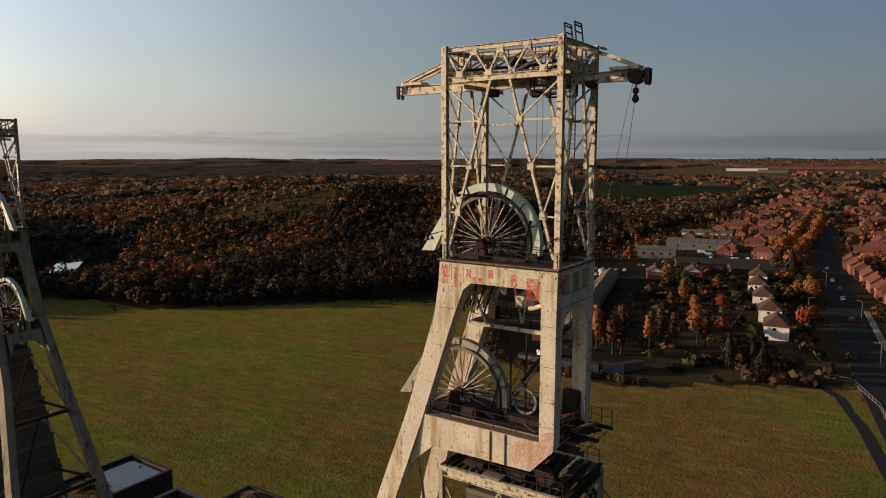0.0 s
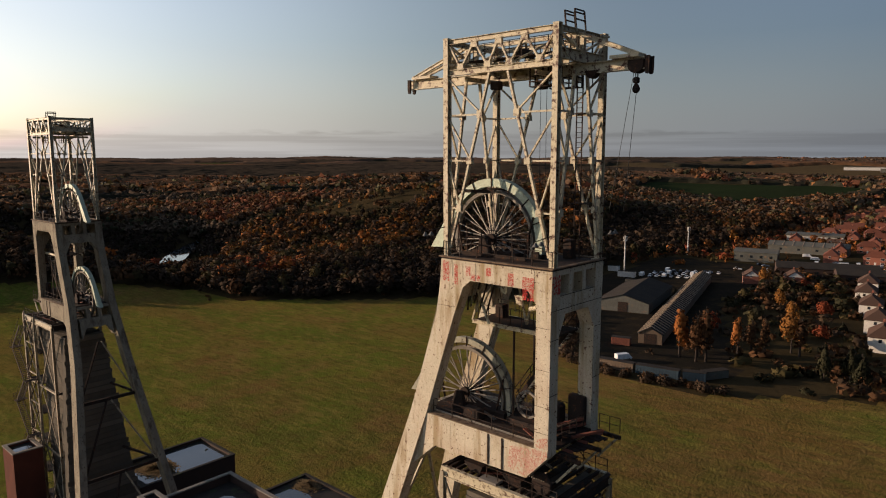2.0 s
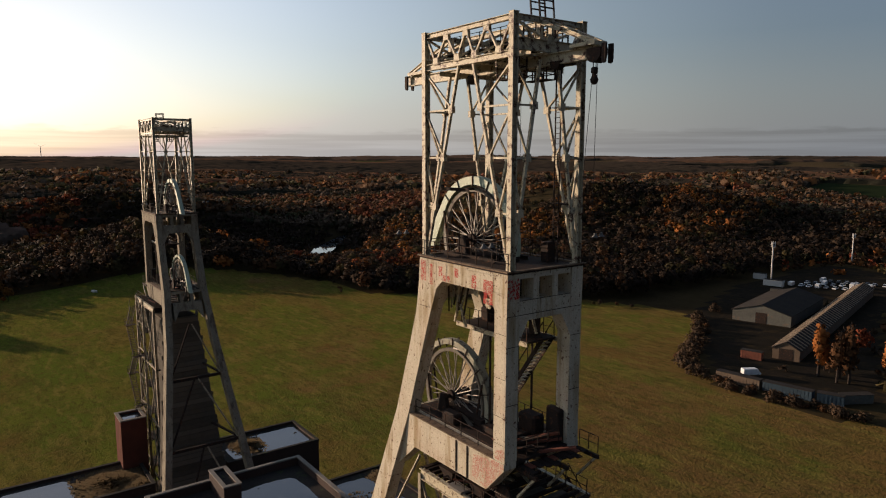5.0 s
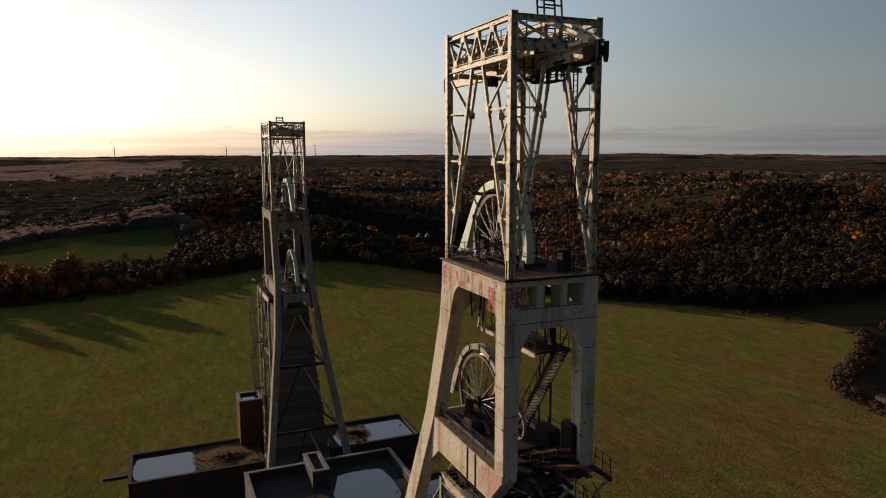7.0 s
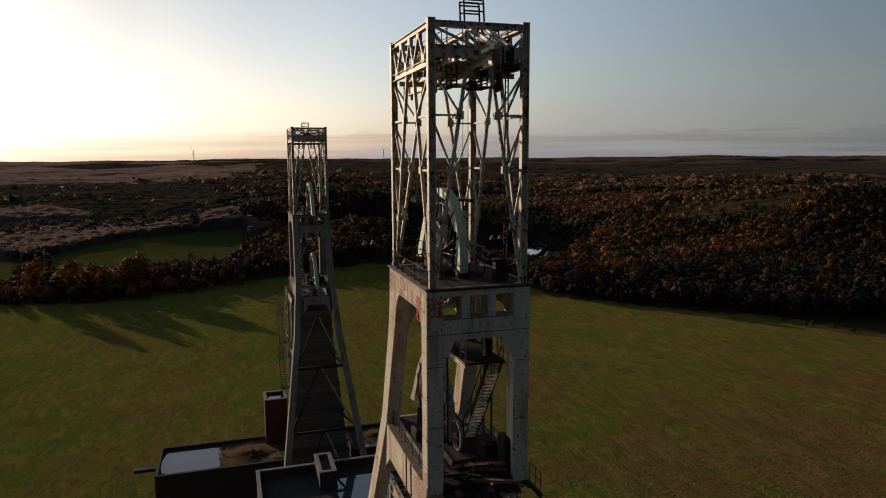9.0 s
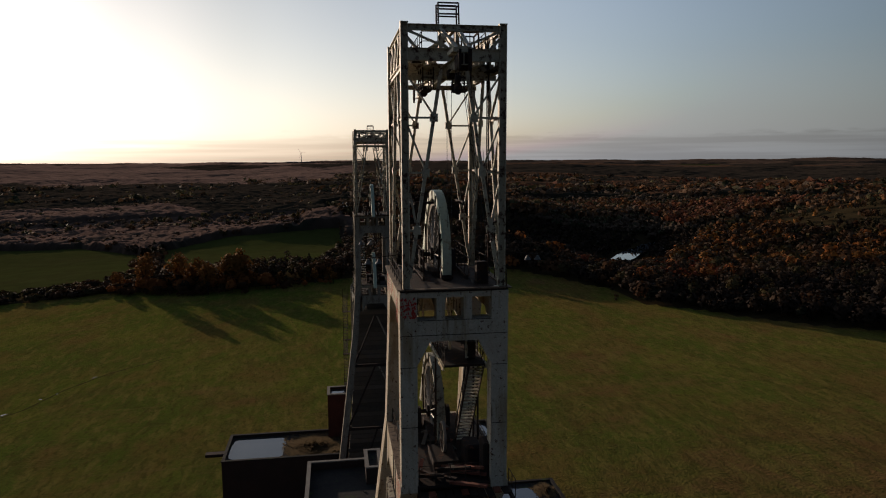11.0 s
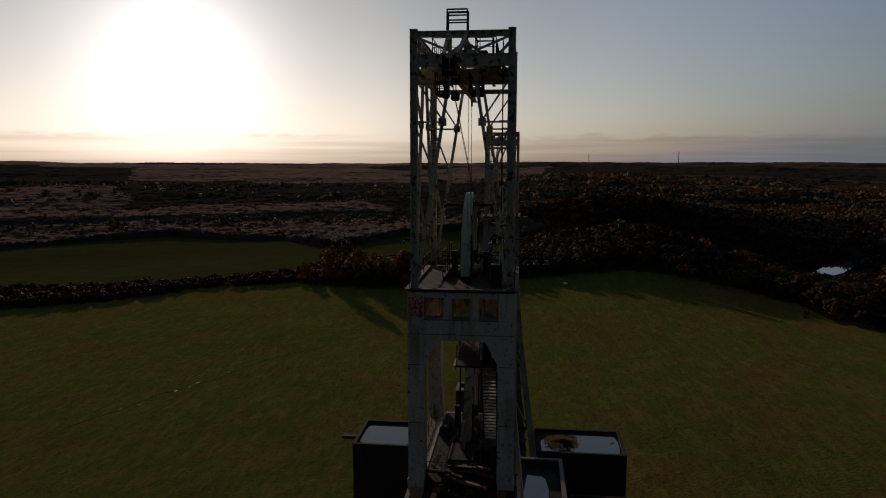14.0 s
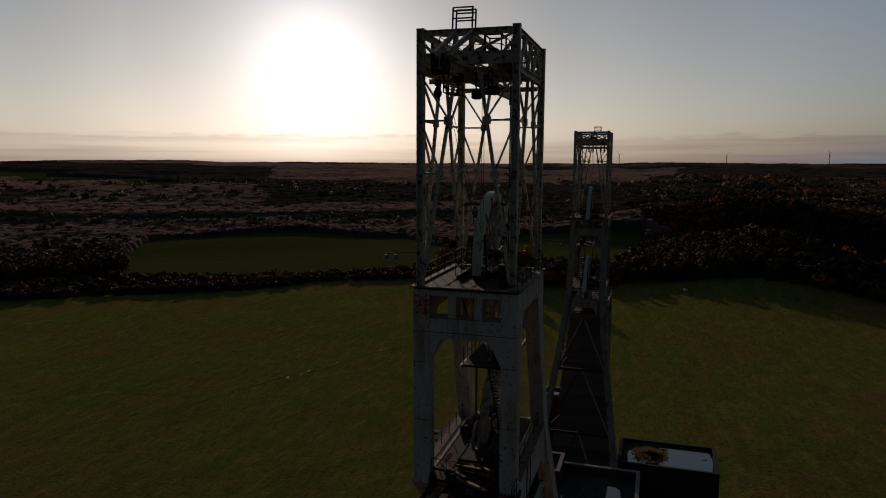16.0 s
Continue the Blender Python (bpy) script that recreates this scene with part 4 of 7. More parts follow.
    for y in (0.6, 1.5):
        one("winch_frame_rail", steel_dark, tower, (1.7, y, CHORD + 1.85), (2.9, y, CHORD + 1.85), 0.07)
    for x in (1.7, 2.9):
        one("winch_frame_rail", steel_dark, tower, (x, 0.6, CHORD + 1.85), (x, 1.5, CHORD + 1.85), 0.07)
    bm = B()
    bar(bm, (0.0, -0.5, CHORD + 1.1), (0.0, 0.5, CHORD + 1.1), 0.56, n=14)
    part("winch_drum", bm, steel_dark, tower)
    for y in (-0.62, 0.62):
        bm = B()
        prism(bm, [(-0.4, CHORD + 0.75), (0.4, CHORD + 0.75), (0.15, CHORD + 1.25), (-0.15, CHORD + 1.25)], y - 0.04, y + 0.04)
        part("drum_bearing", bm, steel_dark, tower)
    # access hoops on the roof
    for x in (3.45, 4.1):
        for y in (-0.8, 0.24):
            one("hoop_post", steel_dark, tower, (x, y, TOP), (x - 0.12, y, TOP + 1.05), 0.075)
        for z in (0.5, 0.88, 1.05):
            one("hoop_rail", steel_dark, tower, (x - 0.12 * z, -0.8, TOP + z), (x - 0.12 * z, 0.24, TOP + z), 0.07)
    bm = B()
    ibeam(bm, (-HX, 0, TOP - 0.2), (HX, 0, TOP - 0.2), 0.2, 0.28)
    part("ridge_beam", bm, steel_paint, tower)
    # ropes hanging inside
    for x, y in ((1.2, 0.1), (1.5, 0.3)):
        one("hanging_rope", cable_mat, tower, (x, y, 62.0), (x, y, 70.0), 0.03, n=5)


def jib_crane(tower):
    """The travelling beam that reaches out on both sides, its ties, trolley and hook."""
    c = -0.25                # the beam runs a little off the middle
    bm = B()
    ibeam(bm, (-9.4, c, 70.35), (8.1, c, 70.35), 0.34, 0.62, 0.05)
    part("crane_beam", bm, steel_paint, tower, "long cream crane beam with red rust")
    for s, e in ((1, 7.85), (-1, -8.9)):
        for y in (-0.3, 0.3):
            bm = B()
            ibeam(bm, (s * 3.9, c + y * 1.6, TOP - 0.2), (e, c + y, 70.75), 0.16, 0.24)
            part("beam_tie", bm, steel_paint, tower)
        block("tie_saddle", steel_paint, tower, *sorted((e - s * 1.7, e)), c - 0.45, c + 0.45, 70.68, 70.86)
        for y in (c - 0.24, c + 0.24):
            block("end_stop", steel_dark, tower, *sorted((e + s * 0.3, e + s * 0.55)), y - 0.07, y + 0.07, 69.95, 70.7)
            bm = B()
            prism(bm, arc(e + s * 0.42, 69.88, 0.12, 0, 360, 12)[:-1], y - 0.06, y + 0.06)
            part("end_lug", bm, steel_dark, tower)
        one("cross_tie", steel_paint, tower, (s * 5.6, c - 0.42, 72.0), (s * 5.6, c + 0.42, 72.0), 0.12)
        for y in (-0.42, 0.42):
            block("saddle_plate", steel_paint, tower, *sorted((s * 3.75, s * 4.1)), c + y - 0.1, c + y + 0.1, 71.42, TOP - 0.05)
    bm = B()
    prism(bm, arc(7.6, 70.3, 0.46, 180, 360, 12) + [(8.05, 70.55), (7.15, 70.55)], c - 0.27, c + 0.27)
    part("trolley", bm, steel_dark, tower, "dark rusty hoist trolley")
    h = c - 0.2
    for y in (-0.1, 0.1):
        one("hoist_rope", cable_mat, tower, (7.66, h + y, 69.9), (7.66, h + y, 69.5), 0.05, n=5)
    block("hook_block", steel_dark, tower, 7.5, 7.82, h - 0.14, h + 0.14, 69.3, 69.62, bev=0.06)
    bm = B()
    rings = [[(7.66 + q * math.cos(6.283 * i / 12), h + q * math.sin(6.283 * i / 12), z) for i in range(12)] for z, q in ((69.34, 0.05), (69.2, 0.13), (69.02, 0.21), (68.88, 0.18), (68.78, 0.08))]
    loft(bm, rings)
    part("hook_weight", bm, steel_dark, tower, "black pear-shaped hook weight")
    for dx in (0.0, 0.9):
        one("slack_rope", cable_mat, tower, (7.4 + 0.3 * dx, c, 69.9), (5.4 + dx, 1.2, 62.2), 0.03, n=5)
    # a second block hangs inside the frame
    bm = B()
    prism(bm, arc(4.9, 70.1, 0.34, 180, 360, 10) + [(5.3, 70.2), (4.5, 70.2)], c - 0.22, c + 0.22)
    part("trolley", bm, steel_dark, tower, "dark hoist block under the beam")
    one("hoist_rope", cable_mat, tower, (4.9, c, 69.8), (4.9, c, 69.35), 0.06, n=5)
    for x, y, z in ((-1.4, -0.9, 69.75), (0.9, 0.7, 69.75)):
        block("hoist_unit", steel_dark, tower, x - 0.35, x + 0.35, y - 0.25, y + 0.25, z - 0.25, z + 0.25, bev=0.08)


def faded_paint(tower):
    """Worn red lettering, flaked past reading, on the top beam, and a pink patch on the lower beam."""
    for x0, x1, z0, z1 in ((-4.05, -3.45, 57.55, 58.85), (-3.1, -2.75, 57.4, 58.7), (-2.15, -1.75, 58.05, 58.7), (-1.75, -1.0, 57.8, 58.2), (-0.55, -0.15, 58.2, 58.75), (1.08, 1.55, 57.82, 58.62), (2.15, 3.0, 57.1, 58.5)):
        r = random.Random(int(x0 * 100))
        bm = B()
        k = 0
        solid = 1.1 if x0 == 1.08 else 0.95
        cell = 0.075
        for a in range(int((x1 - x0) / cell)):
            for b in range(int((z1 - z0) / cell)):
                # strokes of the lost letters: dense along some columns and bars, flaked elsewhere
                u, v = (a + 0.5) * cell / (x1 - x0), (b + 0.5) * cell / (z1 - z0)
                stroke = 1.0 if (abs(u - 0.2) < 0.16 or abs(v - 0.5) < 0.14 or abs(v - 0.88) < 0.12 or abs(u - 0.8) < 0.15) else 0.25
                flake = 0.5 + 0.9 * noise.noise(Vector((x0 + a * 0.31, b * 0.31, 3.0)))
                if r.random() > 1.5 * solid * stroke * (0.4 + flake):
                    continue
                cx, cz, w = x0 + (a + r.uniform(0.3, 0.7)) * cell, z0 + (b + r.uniform(0.3, 0.7)) * cell, cell * r.uniform(0.4, 0.72)
                pts = [(cx + w * math.cos(6.283 * i / 5 + k) * r.uniform(0.6, 1.1), cz + w * math.sin(6.283 * i / 5 + k) * r.uniform(0.6, 1.1)) for i in range(5)]
                k += 1
                d = 0.005 + 0.00011 * (k % 40)
                bm.faces.new([bm.verts.new((px, -CY - d, pz)) for px, pz in pts])
        bmesh.ops.recalc_face_normals(bm, faces=bm.faces[:])
        tagged(part("painted_mark", bm, red_paint, tower, "flaked red painted mark"), kind="stuff")
    patch = [(1.3, 46.6), (2.6, 46.36), (4.05, 47.9), (4.1, 49.1), (3.4, 48.9), (3.2, 48.25), (2.4, 48.1), (1.4, 48.0)]
    r = random.Random(31)
    bm = B()
    for k in range(2600):
        cx, cz, w = r.uniform(1.2, 4.1), r.uniform(46.3, 49.1), r.uniform(0.025, 0.075)
        if not inside(patch, cx, cz) or r.random() > 0.55 + 0.9 * noise.noise(Vector((cx * 1.6, cz * 1.6, 5.0))) + 0.25 * (cx > 2.6):
            continue
        if cz > LOW - 0.06 and (cx < 3.22 or cz < LOW + 0.1):
            continue
        face = -CY - (0.066 if cz < LOW - 0.05 else 0.006) - 0.00008 * (k % 60)
        bm.faces.new([bm.verts.new((cx + w * math.cos(6.283 * i / 5 + k) * r.uniform(0.6, 1.2), face, cz + w * math.sin(6.283 * i / 5 + k) * r.uniform(0.6, 1.2))) for i in range(5)])
    bmesh.ops.recalc_face_normals(bm, faces=bm.faces[:])
    tagged(part("painted_mark", bm, pink_paint, tower, "worn pink painted patch"), kind="stuff")
    for y0, y1 in ((-2.85, -2.05),):
        bm = B()
        r = random.Random(77)
        for k in range(70):
            cy, cz, w = r.uniform(y0, y1), r.uniform(57.6, 58.65), r.uniform(0.03, 0.07)
            bm.faces.new([bm.verts.new((CX + 0.005 + 0.0001 * k, cy + w * math.cos(6.283 * i / 5 + k) * r.uniform(0.6, 1.1), cz + 1.3 * w * math.sin(6.283 * i / 5 + k))) for i in range(5)])
        tagged(part("painted_mark", bm, red_paint, tower, "faded red painted mark"), kind="stuff")


def shaft_frame(tower, concrete, x0, x1):
    """The steel shaft tower under the lower deck: collar girders, posts, bracing, boarding, stairs."""
    y0, y1, z1 = -3.0, 3.2, 44.7
    frame_paint = steel_grey
    far = x1 > 6
    cx0, cx1 = (-2.6, 5.2) if far else (-2.4, 3.0)
    for y in (y0, y1):
        bm = B()
        ibeam(bm, (x0, y, z1), (x1, y, z1), 0.3, 0.7, 0.06)
        part("collar_girder", bm, steel_paint, tower)
        for z in (35.5, 26.5, 17.5):
            one("frame_rail", frame_paint, tower, (x0, y, z), (x1, y, z), 0.2, 0.24)
        for za, zb in ((44.3, 35.6), (35.4, 26.6), (26.4, 17.6), (17.4, 8.0)):
            xm = (x0 + x1) / 2
            for a_, b_ in ((x0, xm), (xm, x0), (xm, x1), (x1, xm)):
                one("frame_brace", frame_paint, tower, (a_, y + 0.02, za), (b_, y + 0.02, zb), 0.14, 0.12)
    for x in (x0, x1):
        bm = B()
        ibeam(bm, (x, y0, z1), (x, y1, z1), 0.3, 0.7, 0.06)
        part("collar_girder", bm, steel_dark, tower)
        for z in (35.5, 26.5, 17.5):
            one("frame_rail", steel_dark, tower, (x, y0, z), (x, y1, z), 0.2, 0.24)
        for y in (y0, y1):
            bm = B()
            ibeam(bm, (x, y, 0), (x, y, z1), 0.3, 0.34, 0.05)
            part("frame_post", bm, frame_paint, tower)
    bm = B()
    box(bm, cx0, cx1, -2.45, 2.45, 4.0, 43.6)
    shaft = part("shaft_casing", bm, boards, tower, "dark boarded shaft casing")
    for i in range(34):
        z = 6.0 + i * 1.1
        for s in (-1, 1):
            block("board", boards, shaft, cx0 - 0.02, cx1 + 0.02, *sorted((s * 2.46, s * 2.53)), z, z + 0.98)
            block("board", boards, shaft, *sorted(((cx0 - 0.01, cx0 - 0.08) if s < 0 else (cx1 + 0.01, cx1 + 0.08))), -2.44, 2.44, z, z + 0.98)
    if far:
        # the sloping boarded skirt that widens towards the pit bank, and the denser bracing beside the casing
        def half(z):
            return 2.5 + (44.0 - z) * 0.092

        def front(z):
            return -3.2 - (44.0 - z) * 0.15
        bm = B()
        loft(bm, [[(front(z) + 0.1, -half(z) + 0.1, z), (front(z) + 0.1, half(z) - 0.1, z), (front(z) + 1.4, half(z) - 0.1, z), (front(z) + 1.4, -half(z) + 0.1, z)] for z in (43.6, 6.0)])
        skirt = part("boarded_skirt", bm, boards, tower, "sloping boarded skirt")
        r = random.Random(15)
        for i in range(52):
            z = 6.6 + i * 0.71
            e = r.uniform(-0.25, 0.12)
            if i % 17 == 9:
                continue
            block("board", boards, skirt, front(z) - 0.02 + 0.04 * r.random(), front(z) + 0.09, -half(z) - e, half(z) + r.uniform(-0.25, 0.12), z, z + 0.64)
        for y in (y0 - 0.1, y1 + 0.1):
            for xa in (5.6, 9.6):
                one("lattice_post", frame_paint, tower, (xa, y, 0), (xa, y, z1 + 0.6), 0.3, 0.3)
            z = 6.0
            while z < 43:
                one("lattice_rail", frame_paint, tower, (5.6, y, z), (9.6, y, z), 0.16, 0.16)
                one("lattice_brace", frame_paint, tower, (5.6, y, z), (9.6, y, z + 4.4), 0.14, 0.12)
                one("lattice_brace", steel_dark, tower, (9.6, y, z), (5.6, y, z + 4.4), 0.14, 0.12)
                z += 4.4
        for i in range(8):
            z = 9.0 + i * 4.4
            block("platform", steel_dark, tower, 5.6, 9.6, y0 + 0.2, y1 - 0.2, z, z + 0.12)
            bm = B()
            railing(bm, [(9.5, y0, z + 0.12), (9.5, y1, z + 0.12)], 1.0, 1.2, 0.05)
            part("platform_rail", bm, steel_dark, tower)
        block("collar_store", boards, tower, 5.4, 9.9, -2.6, 2.8, 40.6, 44.3, "dark boarded cabin under the collar")
        for i in range(9):
            block("cabin_slat", steel_grey, tower, 5.5 + i * 0.5, 5.7 + i * 0.5, *sorted((2.81, 2.87)), 41.6, 43.8)
    # plating and hoppers round the collar
    x = x0 + 0.5
    k = 0
    while x < x1 - 0.4:
        one("bearer", steel_dark, tower, (x, y0 + 0.2, z1 + 0.3), (x, y1 - 0.2, z1 + 0.3), 0.16, 0.22)
        if k % 3:
            block("deck_plank", boards if k % 2 else steel_dark, tower, x + 0.05, x + 0.5, y0 + 0.5 + 0.4 * (k % 4), y1 - 0.4 - 0.7 * (k % 3), z1 + 0.43, z1 + 0.48)
        x += 0.55
        k += 1
    r = random.Random(8)
    for i in range(10):
        xx, yy = r.uniform(x0 + 1.2, x1 - 0.8), r.uniform(y0 + 0.4, y1 - 0.6)
        a, l = r.uniform(0, 3.1), r.uniform(0.5, 1.4)
        one("scrap_beam", (steel_dark, rust, steel_grey)[i % 3], tower, (xx - l * math.cos(a), yy - l * 0.5 * math.sin(a), z1 + 0.56), (xx + l * math.cos(a), yy + l * 0.5 * math.sin(a), z1 + 0.6 + r.uniform(0, 0.6)), 0.16, 0.1)
    bm = B()
    loft(bm, [[(x1 - 1.6 + q * math.cos(6.283 * i / 18), yq, z1 + 1.15 + q * math.sin(6.283 * i / 18)) for i in range(18)] for q, yq in ((0.62, -2.3), (0.7, -2.26), (0.7, -2.14), (0.62, -2.1))])
    part("guide_pulley", bm, steel_dark, tower, "dark guide pulley under the lower deck")
    for yy in (y0 + 0.1, y1 - 0.1):
        bm = B()
        railing(bm, [(x0 + 3.6, yy, z1 + 0.36), (x1 - 0.1, yy, z1 + 0.36)], 0.95, 0.9, 0.045)
        part("collar_rail", bm, steel_dark, tower)
    for k, (x, y) in enumerate(((-1.6, -2.3), (1.4, -2.2))):
        bm = B()
        loft(bm, [[(x - w, y - d, z), (x + w, y - d, z), (x + w, y + d, z), (x - w, y + d, z)] for z, w, d in ((z1 + 0.44, 0.4, 0.3), (z1 + 1.1, 0.75, 0.5))])
        part("hopper", bm, steel_dark, tower, "open dark hopper")
    block("collar_hatch", coping, tower, -0.75, 0.6, y0 - 0.25, y0 + 0.5, z1 + 0.44, z1 + 0.6)
    # struts and diagonals between the raking legs
    for h, xo, sp in ((36.2, -9.9, 1.15), (27.2, -12.9, 2.45), (17.0, -16.2, 3.9)):
        one("leg_strut", steel_dark if far else concrete, tower, (xo, -CY - sp + 0.3, h), (xo, CY + sp - 0.3, h), 0.3 if far else 0.55, 0.4)
        one("leg_strut", steel_dark, tower, (xo + 0.8, -CY - sp + 0.5, h), (cx0, -2.3, h + 0.4), 0.25)
        one("leg_strut", steel_dark, tower, (xo + 0.8, CY + sp - 0.5, h), (cx0, 2.3, h + 0.4), 0.25)
    for (ha, xa, sa), (hb, xb, sb) in (((36.2, -9.9, 0.0), (27.2, -12.9, 2.3)), ((27.2, -12.9, 0.0), (10.0, -18.8, 4.6)), ((43.6, -8.3, 0.0), (36.2, -9.9, 1.1))):
        for s in (-1, 1):
            one("leg_brace", steel_dark if far and s > 0 else frame_paint, tower, (xa, 0.2 * s, ha), (xb, s * (CY + sb - 0.5), hb), 0.2, 0.16)
    # outside stairs that zigzag down beside the frame
    zz = z1 - 0.4
    side = 1
    for k in range(5):
        xa, xb = (x1 - 3.4, x1 + 0.6) if side > 0 else (x1 + 0.6, x1 - 3.4)
        a_, b_ = Vector((xa, y1 + 1.3, zz)), Vector((xb, y1 + 1.3, zz - 4.0))
        for y in (-0.4, 0.4):
            one("stringer", steel_dark, tower, a_ + Vector((0, y, 0)), b_ + Vector((0, y, 0)), 0.06, 0.24)
            one("stair_rail", steel_dark, tower, a_ + Vector((0, y, 1)), b_ + Vector((0, y, 1)), 0.05)
        for i in range(18):
            p = a_.lerp(b_, (i + 0.5) / 18)
            block("tread", steel_dark, tower, p.x - 0.12, p.x + 0.12, p.y - 0.38, p.y + 0.38, p.z - 0.02, p.z + 0.02)
        block("landing", steel_dark, tower, min(xb, xb + side), max(xb, xb + side), y1 + 0.2, y1 + 1.8, zz - 4.06, zz - 4.0)
        bm = B()
        railing(bm, [(xb + side, y1 + 0.3, zz - 4.0), (xb + side, y1 + 1.75, zz - 4.0), (xb, y1 + 1.75, zz - 4.0)], 1.0, 0.8, 0.04)
        part("landing_rail", bm, steel_dark, tower)
        zz -= 4.0
        side = -side


rust_edge = mat("rusty_deck_edge", (0.11, 0.07, 0.045), (0.22, 0.16, 0.10), 0.9, scale=0.6, third=(0.05, 0.03, 0.02), third_amount=0.3)
tin_lamp = mat("grey_lamp_housing", (0.11, 0.11, 0.105), rough=0.6)
tower_a = headframe((-20.41, 39.39, 3.0), 0, "tall cream concrete and steel pit headframe with two winding wheels", True)
tower_b = headframe((-95.5, 39.22, 1.0), 180, "weathered grey pit headframe with two winding wheels", False)

# ---- colliery buildings ----
def flat_block(name, x0, x1, y0, y1, base, roof, label, wall, parapet=0.5, puddles=(), edge=None):
    b = thing(name, ((x0 + x1) / 2, (y0 + y1) / 2, base), label=label, category="building")
    w, d, h = (x1 - x0) / 2, (y1 - y0) / 2, roof - base
    for s in (-1, 1):
        bm = B()
        box(bm, -w, w, *sorted((s * d, s * (d - 0.35))), 0, h)
        part("wall", bm, wall, b)
        bm = B()
        box(bm, *sorted((s * w, s * (w - 0.35))), -d + 0.351, d - 0.351, 0, h)
        part("wall", bm, wall, b)
        bm = B()
        box(bm, -w - 0.08, w + 0.08, *sorted((s * (d + 0.08), s * (d - 0.43))), h + 0.002, h + 0.16)
        part("coping", bm, edge or coping, b)
        bm = B()
        box(bm, *sorted((s * (w + 0.08), s * (w - 0.43))), -d + 0.432, d - 0.432, h + 0.002, h + 0.16)
        part("coping", bm, edge or coping, b)
    bm = B()
    box(bm, -w + 0.352, w - 0.352, -d + 0.352, d - 0.352, h - parapet - 0.25, h - parapet)
    part("roof", bm, felt, b, "wet black felt roof")
    for k, (px, py, pw, pd) in enumerate(puddles):
        bm = B()
        r = random.Random(k + int(x0))
        ring = []
        for i in range(36):
            t = 6.283 * i / 36
            m = max(abs(math.cos(t)), abs(math.sin(t)))
            q = (0.75 / m + 0.25) * (1 + 0.05 * noise.noise(Vector((3 * math.cos(t), 3 * math.sin(t), k + x0))) + r.uniform(-0.03, 0.02))
            ring.append((px - (x0 + x1) / 2 + pw * math.cos(t) * q, py - (y0 + y1) / 2 + pd * math.sin(t) * q))
        prism(bm, ring, h - parapet + 0.004, h - parapet + 0.03, "z")
        part("puddle", bm, water, b, "shallow rain water that mirrors the sky")
    r = random.Random(int(x0 * 7 + y0))
    bm = B()
    for _ in range(max(4, int(w * d / 9))):
        u, v, q = r.uniform(-w + 0.6, w - 0.6), r.uniform(-d + 0.6, d - 0.6), r.uniform(0.06, 0.22)
        n = 6
        prism(bm, [(u + q * math.cos(6.283 * i / n) * r.uniform(0.6, 1.3), v + q * math.sin(6.283 * i / n) * r.uniform(0.6, 1.3)) for i in range(n)], h - parapet + 0.002, h - parapet + r.uniform(0.06, 0.16), "z")
    tagged(part("roof_debris", bm, felt, b, "scattered stones and moss on the roof"), kind="stuff")
    return b


def weeds(x, y, z, w, d, n, seed):
    """Moss and dead weeds grown over a roof."""
    rs = np.random.RandomState(seed)
    t = thing("roof_weeds", (x, y, z), label="brown dead weeds and moss on a wet roof", category="weeds", group="roof weeds")
    bm = B()
    for _ in range(n):
        u, v = np.clip(rs.randn(2) * 0.42, -1.0, 1.0)
        px, py, a, h = u * w, v * d, rs.rand() * 6.28, (0.1 + 0.55 * rs.rand()) * max(0.25, 1 - 0.8 * (abs(u) + abs(v)))
        c, q, l, b = math.cos(a), math.sin(a), 0.25 + 0.3 * rs.rand(), 0.05 + 0.06 * rs.rand()
        bm.faces.new([bm.verts.new(p) for p in ((px + q * b, py - c * b, 0), (px + c * l + q * b, py + q * l - c * b, h), (px + c * l - q * b, py + q * l + c * b, h), (px - q * b, py + c * b, 0))])
    me = part("stems", bm, moss, t, smooth=True)
    me.data.normals_split_custom_set_from_vertices([(-0.2, -0.2, 0.95)] * len(me.data.vertices))
    tagged(me, kind="stuff")


flat_block("pit_bank_wing", -101.3, -90.3, 14.4, 34.0, 1.8, 20.9, "dark brick wing with a flooded flat roof", brick_dark, 0.35, [(-95.8, 19.5, 4.4, 4.6)], felt)
flat_block("pit_bank_wing", -101.6, -91.2, 45.0, 60.4, 2.4, 20.7, "dark brick wing with a flooded flat roof", brick_dark, 0.35, [(-96.3, 55.4, 4.3, 4.4), (-95.0, 48.0, 2.5, 1.6)], felt)
flat_block("lift_tower", -103.0, -98.6, 31.3, 35.0, 1.8, 28.2, "narrow red brick lift tower with a flat roof", old_brick, 0.3, [(-100.6, 33.1, 1.3, 1.1)])
flat_block("winding_house", -72.2, -46.0, 28.9, 48.5, 2.5, 28.0, "large dark brick winding house with a wet flat roof", brick_dark, 1.0, [(-64.5, 42.5, 4.6, 4.0), (-55, 35, 6, 3.5)])
flat_block("winding_house_annexe", -80.0, -58.0, 50.5, 66.0, 2.8, 19.0, "low dark annexe with a patched wet roof", brick_dark, 0.2, [(-75, 58.5, 3.2, 3.8), (-66, 61, 4.2, 2.6)], felt)
flat_block("penthouse", -72.2, -66.5, 36.5, 38.6, 27.0, 29.2, "small dark plant room on the winding house roof", brick_dark, 0.2)
flat_block("pit_bank_link", -90.2, -72.3, 30.5, 33.5, 1.8, 19.6, "narrow brick link building", brick_dark, 0.2, (), felt)
flat_block("pit_bank_link", -90.2, -72.3, 45.5, 47.8, 1.8, 18.6, "narrow brick link building", brick_dark, 0.2, (), felt)
